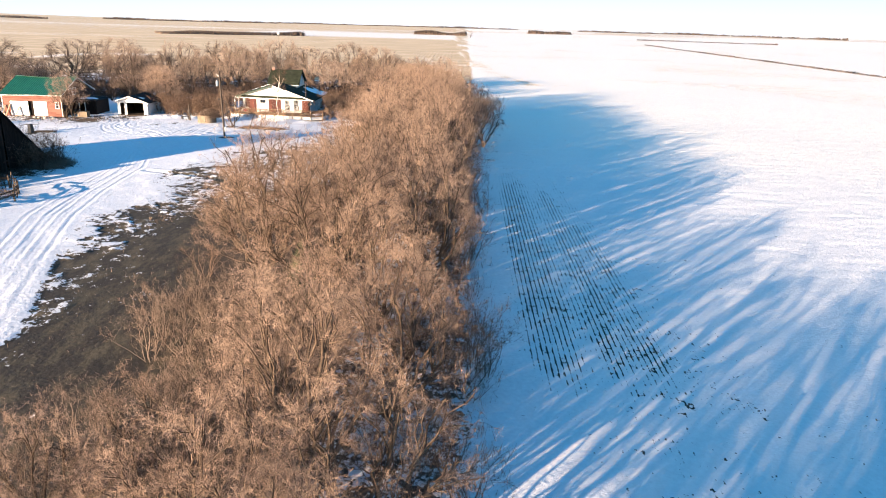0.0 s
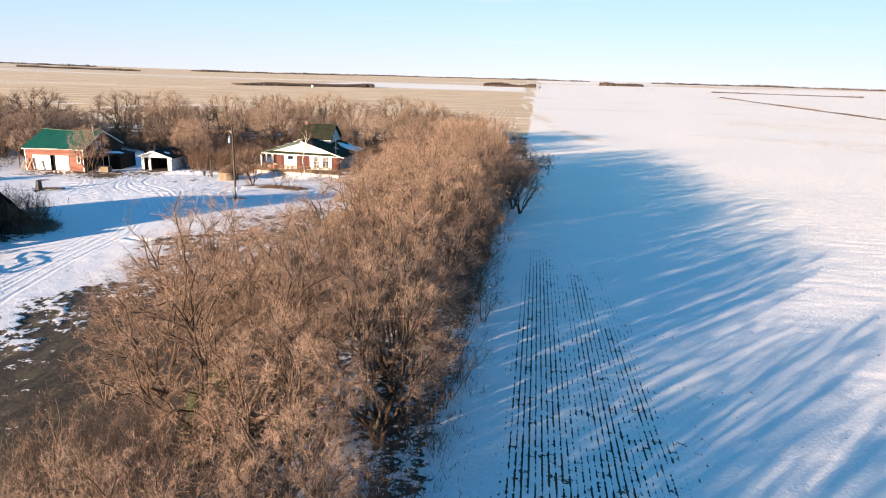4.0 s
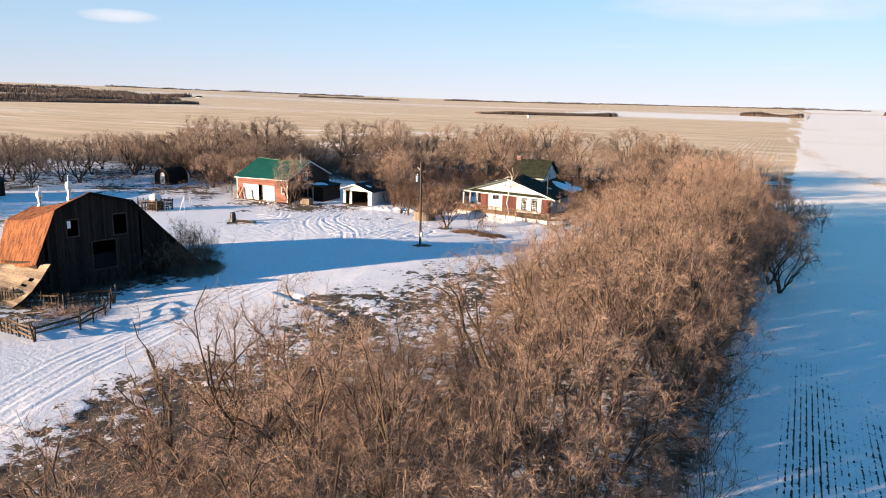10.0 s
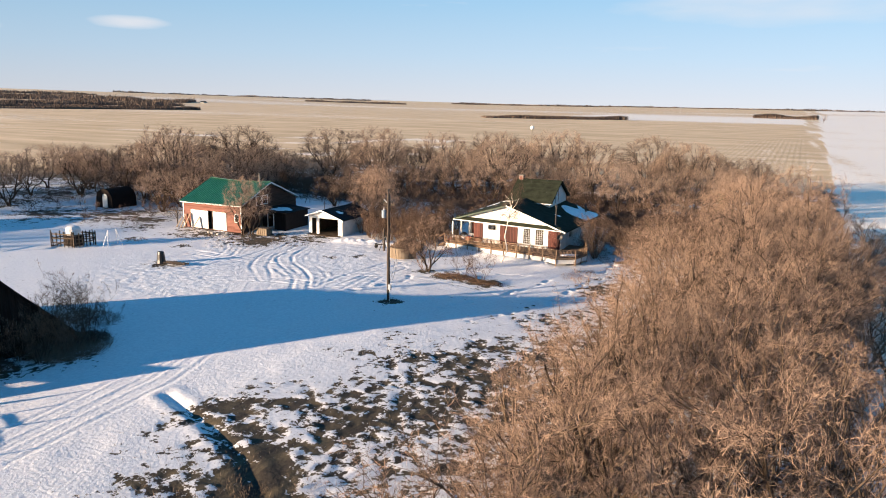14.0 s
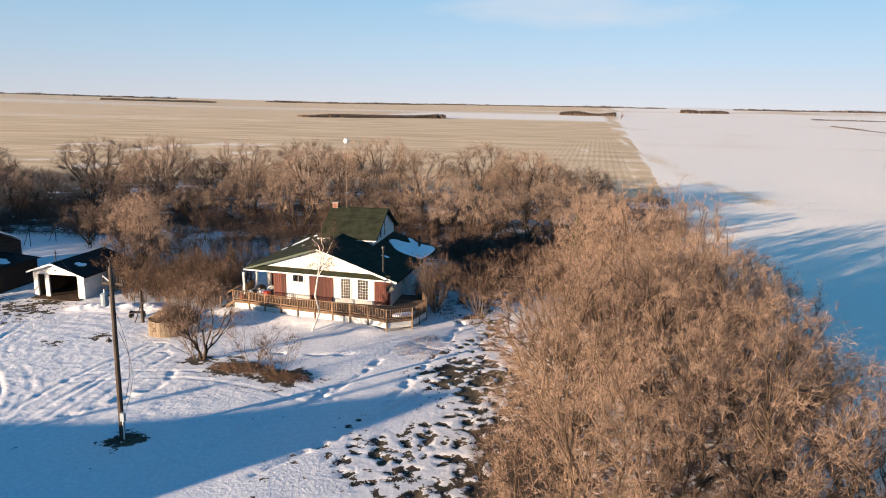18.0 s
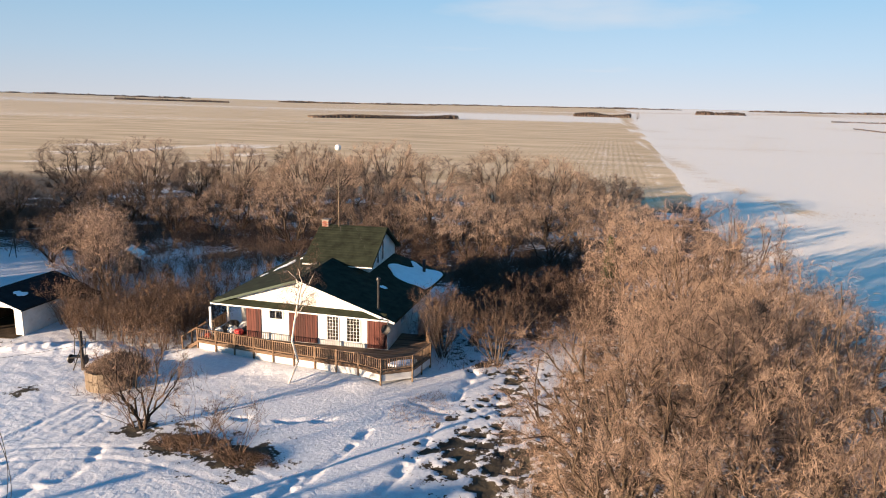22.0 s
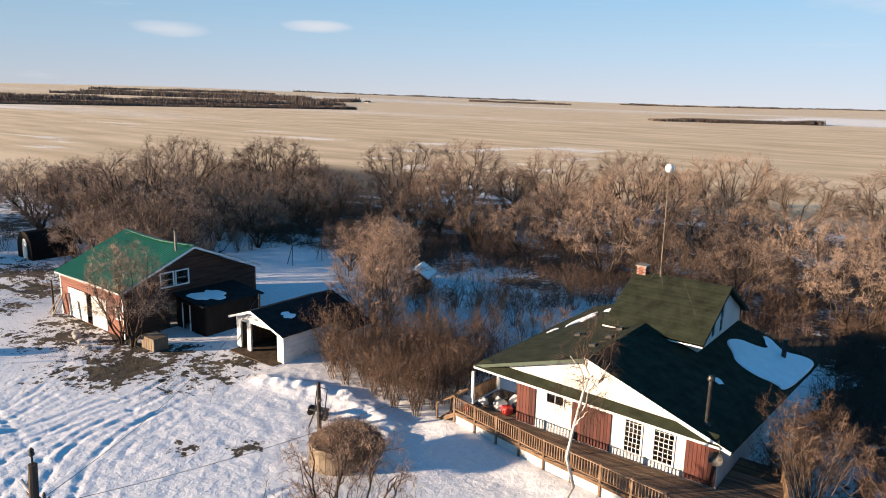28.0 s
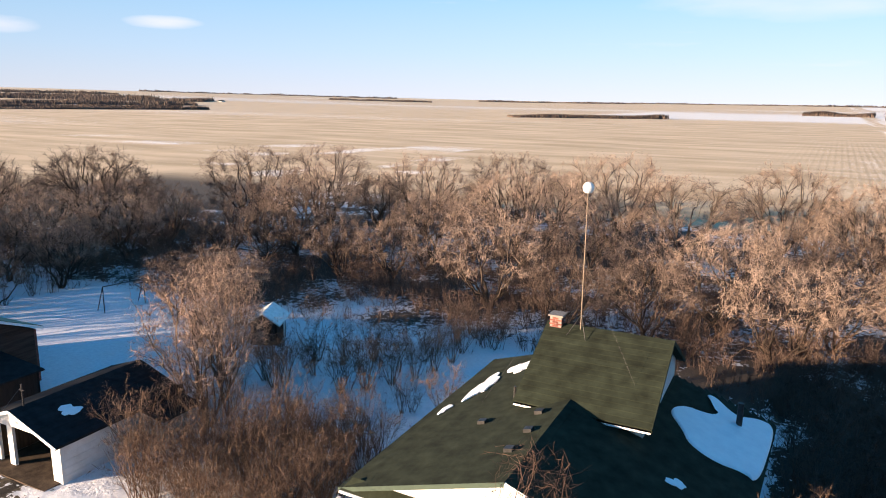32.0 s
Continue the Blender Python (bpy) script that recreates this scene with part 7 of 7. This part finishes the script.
def blades(label, n, seed, x0, x1, y0, y1, dense, lo, hi, mat, name="dry_grass"):
    """Single blades of dry grass and stalks, thick where dense(x, y) is high."""
    rs = np.random.RandomState(seed)
    x, y = rs.uniform(x0, x1, n), rs.uniform(y0, y1, n)
    k = rs.uniform(0, 1, n) < dense(x, y)
    x, y = x[k], y[k]
    m = len(x)
    S = np.stack([x, y, land(x, y) - 0.03], -1)
    d = unit(rs.normal(0, 0.45, (m, 3)) + np.array([0, 0, 1.0]))
    E = S + d * rs.uniform(lo, hi, (m, 1))
    a = rs.uniform(0, 6.283, m)
    w = np.stack([np.cos(a), np.sin(a), np.zeros(m)], -1) * 0.017
    V = np.stack([S - w, S + w, E], 1).reshape(-1, 3)
    return tagged(new(name, tri_mesh(name, V, np.arange(3 * m).reshape(-1, 3), mat)), label, "grass", "", "stuff")


def brushy(x, y):
    left = -24.5 - 1.5 * sstep(55, 72, y) + 13.5 * sstep(84, 108, y)
    return sstep(-2.0, 6.0, x - left + 5 * (vn(x, y, 4.5, 61) - 0.5)) * sstep(0.25, 0.6, vn(x, y, 2.2, 64)) * (0.03 + 0.55 * sstep(50, 58, y) * (1 - sstep(66, 76, y)))


blades("dry tan grass and weeds on the bare ground beside the shelterbelt", 150000, 51, -28, -7, 18, 122, brushy, 0.12, 0.40, brush_twig)
blades("dry brown weeds and litter under the grove trees", 26000, 52, -76, 0, 146, 192, lambda x, y: sstep(0.3, 0.6, vn(x, y, 4, 66)), 0.4, 1.3, twig_dark)
blades("dry brown weeds beside the house", 6000, 53, -19.5, -5, 123, 142, lambda x, y: sstep(0.3, 0.6, vn(x, y, 2, 67)), 0.2, 0.8, red_twig)


def thicket(label, n, seed, x0, x1, y0, y1, dense, lo, hi, mat):
    """Close-grown thin stems with side twigs, in clumps, thick where dense(x, y) is high."""
    rs = np.random.RandomState(seed)
    x, y = rs.uniform(x0, x1, n), rs.uniform(y0, y1, n)
    k = rs.uniform(0, 1, n) < dense(x, y)
    x, y, h = x[k], y[k], rs.uniform(lo, hi, k.sum())
    m, per = len(x), 11
    root = np.repeat(np.stack([x, y, land(x, y) - 0.05], -1), per, 0)
    root[:, :2] += rs.normal(0, 0.22, (m * per, 2))
    tall = np.repeat(h, per) * rs.uniform(0.55, 1.0, m * per)
    way = unit(rs.normal(0, 0.30, (m * per, 3)) * [1, 1, 0] + [0, 0, 1.0])
    tip = root + way * tall[:, None]
    A, B, R = [root], [tip], [np.full(m * per, 0.021)]
    for _ in range(5):
        f = rs.uniform(0.3, 0.95, (m * per, 1))
        p = root + (tip - root) * f
        d = unit(rs.normal(0, 0.7, (m * per, 3)) + [0, 0, 0.8])
        A.append(p)
        B.append(p + d * tall[:, None] * rs.uniform(0.16, 0.34, (m * per, 1)))
        R.append(np.full(m * per, 0.014))
    V, T = spikes(np.concatenate(A), np.concatenate(B), np.concatenate(R))
    return tagged(new("undergrowth", tri_mesh("undergrowth", V, T, mat)), label, "undergrowth", "", "stuff")


def grove_floor(x, y):
    glade = np.exp(-(((x + 70) / 8) ** 2 + ((y - 140) / 7) ** 2)) + np.exp(-(((x + 47) / 10) ** 2 + ((y - 143) / 7) ** 2))
    return np.clip(sstep(146, 150, y + 4 * vn(x, y, 6, 71) - 2) + (1 - sstep(-78, -74, x)), 0, 1) * np.clip(1 - 1.6 * glade, 0, 1) * (0.35 + 0.65 * sstep(0.35, 0.6, vn(x, y, 5, 72)))


# the thickets wear the shade-darkened stem colour to deepen these dark corners
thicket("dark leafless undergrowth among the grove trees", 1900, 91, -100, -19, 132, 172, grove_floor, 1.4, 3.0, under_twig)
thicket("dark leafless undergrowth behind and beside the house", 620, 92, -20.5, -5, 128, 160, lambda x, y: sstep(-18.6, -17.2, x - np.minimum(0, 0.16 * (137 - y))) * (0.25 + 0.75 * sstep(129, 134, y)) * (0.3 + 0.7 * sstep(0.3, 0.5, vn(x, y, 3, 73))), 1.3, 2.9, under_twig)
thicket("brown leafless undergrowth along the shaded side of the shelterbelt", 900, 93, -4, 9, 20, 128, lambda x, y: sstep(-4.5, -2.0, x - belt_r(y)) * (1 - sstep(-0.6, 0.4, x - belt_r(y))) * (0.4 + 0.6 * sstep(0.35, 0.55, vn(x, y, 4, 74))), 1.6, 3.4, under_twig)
blades("dry dark weeds in front of the workshop", 5000, 54, -70, -46, 112, 121, lambda x, y: np.exp(-((x + 57) ** 2 / 60 + (y - 115.5) ** 2 / 6)), 0.1, 0.45, red_twig)
for k, sd in enumerate((-3.2, -0.8, 1.8, 4.4, 7.0, 9.2, 10.8)):
    q = O + SD * sd - RD * (0.7 + 0.4 * (k % 2))
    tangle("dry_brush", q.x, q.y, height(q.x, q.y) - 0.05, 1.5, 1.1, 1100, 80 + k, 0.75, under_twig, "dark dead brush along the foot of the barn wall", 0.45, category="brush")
blades("dry brown grass along the field side of the shelterbelt", 16000, 59, -1, 9, 8, 125, lambda x, y: np.exp(-((x - belt_r(y) - 0.3) / 1.0) ** 2) * sstep(0.25, 0.55, vn(x, y, 1.8, 68)), 0.2, 0.75, red_twig)
pump = thing("hitching_post", (-38.9, 117.3, 0), "split grey wooden post with an old iron pump", "post")
part("post", rod((-38.9, 117.3, -0.2), (-38.95, 117.35, 2.6), 0.13, 0.1, 7), pole_wood, pump)
part("strut", beam((-39.4, 117.0, 0.0), (-38.95, 117.3, 1.5), 0.07, 0.07), pole_wood, pump)
part("pump_head", rod((-38.9, 117.3, 1.5), (-38.6, 117.2, 1.75), 0.05, n=7), dark_metal, pump)


cart = thing("hand_cart", (-39.9, 118.0, 0), "rusty two-wheeled hand cart parked in the snow", "cart")
part("frame", beam((-40.4, 118.1, 0.45), (-39.4, 118.3, 0.5), 0.5, 0.06), dark_metal, cart)
for x in (-40.3, -39.5):
    part("upright", rod((x, 118.2, 0.0), (x + 0.05, 118.4, 1.7), 0.03, n=6), dark_metal, cart)
part("cross_bar", rod((-40.25, 118.4, 1.65), (-39.45, 118.4, 1.7), 0.03, n=6), dark_metal, cart)
for x in (-40.45, -39.35):
    part("wheel", rod((x - 0.04, 118.1, 0.3), (x + 0.04, 118.1, 0.3), 0.3, n=14), dark_metal, cart)
stump = thing("burnt_stump", (-55.6, 101.0, 0), "charred black stump with logs beside it", "stump")
part("stump", lathe([(0.5, -0.1), (0.42, 0.3), (0.36, 0.9), (0.3, 1.15), (0.1, 1.05)], (-56.0, 101.0, 0), 11), black_pl, stump)
for k in range(7):
    x = -55.3 + k * 0.28
    part("log", rod((x, 100.6 + 0.2 * (k % 3), 0.12 + 0.1 * (k % 2)), (x + 1.1, 101.3 - 0.3 * (k % 2), 0.2), 0.11, 0.09, 7), pole_wood, stump)
for k, (x, y) in enumerate(((-62.5, 115.6), (-61.4, 115.4), (-63.3, 115.9), (-59.9, 115.1), (-60.8, 116.2))):
    bm = bmesh.new()
    bmesh.ops.create_icosphere(bm, subdivisions=2, radius=0.3)
    for v in bm.verts:
        v.co *= 1 + 0.4 * noise.noise(v.co * 4 + Vector((k * 5, 0, 0)))
        v.co.z *= 0.6
        v.co += Vector((x, y, height(x, y) + 0.1))
    solo("rubble_block", bm, concrete, "lump of grey rubble by the workshop", "rubble", "rubble by the workshop")

# ---- birch by the deck ----
birch = crown_tree("birch", 79, 10.2, 2.8, "leaning pale birch with fine drooping red-brown twigs", "tree", "", pale_bark, red_twig, stems=1, n1=4, n2=26, n3=60, twigs=9, offs=2, fine=0.62, r0=0.085, thick=0.75, low=0.30, fork=0.50, droop=0.6, rise_=(1.1, 1.5), branch_mat=red_twig)
birch.matrix_basis = pose(-25.25, 118.45, -0.1, -2, 8, 0)

# ---- far things ----
far_twig = surf("far_trees", (0.075, 0.055, 0.044), (0.17, 0.128, 0.10), 0.02, 0.3, 0.95, 0.0, coord="Object")


def far_wood(label, a, b, width, n, seed, lo, hi, fat=1.1):
    rs = np.random.RandomState(seed)
    f = rs.uniform(0, 1, n)
    d = unit(np.array([b[0] - a[0], b[1] - a[1]], float))
    off = rs.uniform(-0.5, 0.5, n) * width
    x = a[0] + (b[0] - a[0]) * f - d[1] * off
    y = a[1] + (b[1] - a[1]) * f + d[0] * off
    z = rise(x, y)
    h = rs.uniform(lo, hi, n) * (0.25 + 0.75 * vn(x, y, 34, seed) + 0.5 * vn(x, y, 130, seed + 50))
    S = np.stack([x, y, z - 0.3], -1)
    E = np.stack([x + rs.normal(0, 1.2, n), y + rs.normal(0, 1.2, n), z + h], -1)
    V, T = spikes(S, E, fat * rs.uniform(0.6, 1.3, n))
    return tagged(new("far_woods", tri_mesh("far_woods", V, T, far_twig)), label, "woods", "", "stuff")


far_wood("distant strip of bare brown trees", (-271, 741), (-143, 817), 34, 4200, 1, 2.5, 4.0, 0.7)
far_wood("distant dark row of planted trees", (-23, 1188), (60, 1180), 16, 1600, 2, 5, 8, 0.9)
far_wood("low dark strip of planted shrubs across the stubble", (-900, 250), (-612, 694), 22, 5200, 3, 3.0, 4.2, 0.9)
far_wood("low dark strip of planted shrubs across the stubble", (-1000, 330), (-700, 740), 22, 4200, 6, 3.0, 4.2, 1.0)
far_wood("dark bare woodland beyond the planted strips", (-1180, 420), (-800, 860), 60, 3600, 7, 4, 8, 1.5)
far_wood("distant dark woodland strip", (-1500, 760), (-1000, 1085), 110, 3000, 5, 3, 8, 2.4)
far_wood("distant dark woodland strip", (-1700, 900), (-1250, 1180), 90, 1500, 4, 3, 8, 2.0)
for k, (u, v, dist, wd) in enumerate((((-0.57, 0.82), (-0.455, 0.89), 2300, 60), ((-0.884, 0.468), (-0.76, 0.65), 2200, 60), ((0.135, 0.991), (0.19, 0.983), 1900, 60), ((-0.40, 0.916), (-0.2, 0.98), 3000, 60), ((0.2, 0.98), (0.5, 0.866), 3200, 40), ((-0.2, 0.98), (0.12, 0.993), 3300, 40), ((-0.75, 0.66), (-0.5, 0.866), 3300, 40))):
    far_wood("distant thin line of trees on the plain", (u[0] * dist, u[1] * dist), (v[0] * dist, v[1] * dist), wd, 1000, 10 + k, 3, 9, 4.0)
far_wood("dark brush line along a field ditch", (190, 290), (245, 820), 3, 1500, 20, 0.4, 1.0, 0.5)
far_wood("thin line of bushes across the snowy field", (340, 1190), (520, 1080), 8, 500, 22, 0.8, 2.5, 1.2)
lone = tree("field_tree", 99, 9.0, "lone bare tree at the far field corner", "tree", "", bark, twig_dark, thick=5.0, stems=2, lean=0.3, side=6, sub=4, twigs=6, r0=0.3, fine=1.2)
lone.matrix_basis = pose(56.3, 989, -0.2)
for k, (x, y) in enumerate(((-1010, 1085), (-1040, 1100), (-985, 1100))):
    fh = thing("far_farm_building", (x, y, 0), "tiny white farm building far across the plain", "house", "far farm buildings")
    part("wall", box(x - 5, x + 5, y - 4, y + 4, -1, 4), white_paint, fh)
    part("roof", slab([(x - 5.5, y - 4.5, 4), (x + 5.5, y - 4.5, 4), (x + 5.5, y, 6.5), (x - 5.5, y, 6.5)], 0.3), black_shingle, fh)
    part("roof", slab([(x - 5.5, y + 4.5, 4), (x + 5.5, y + 4.5, 4), (x + 5.5, y, 6.5), (x - 5.5, y, 6.5)], 0.3), black_shingle, fh)
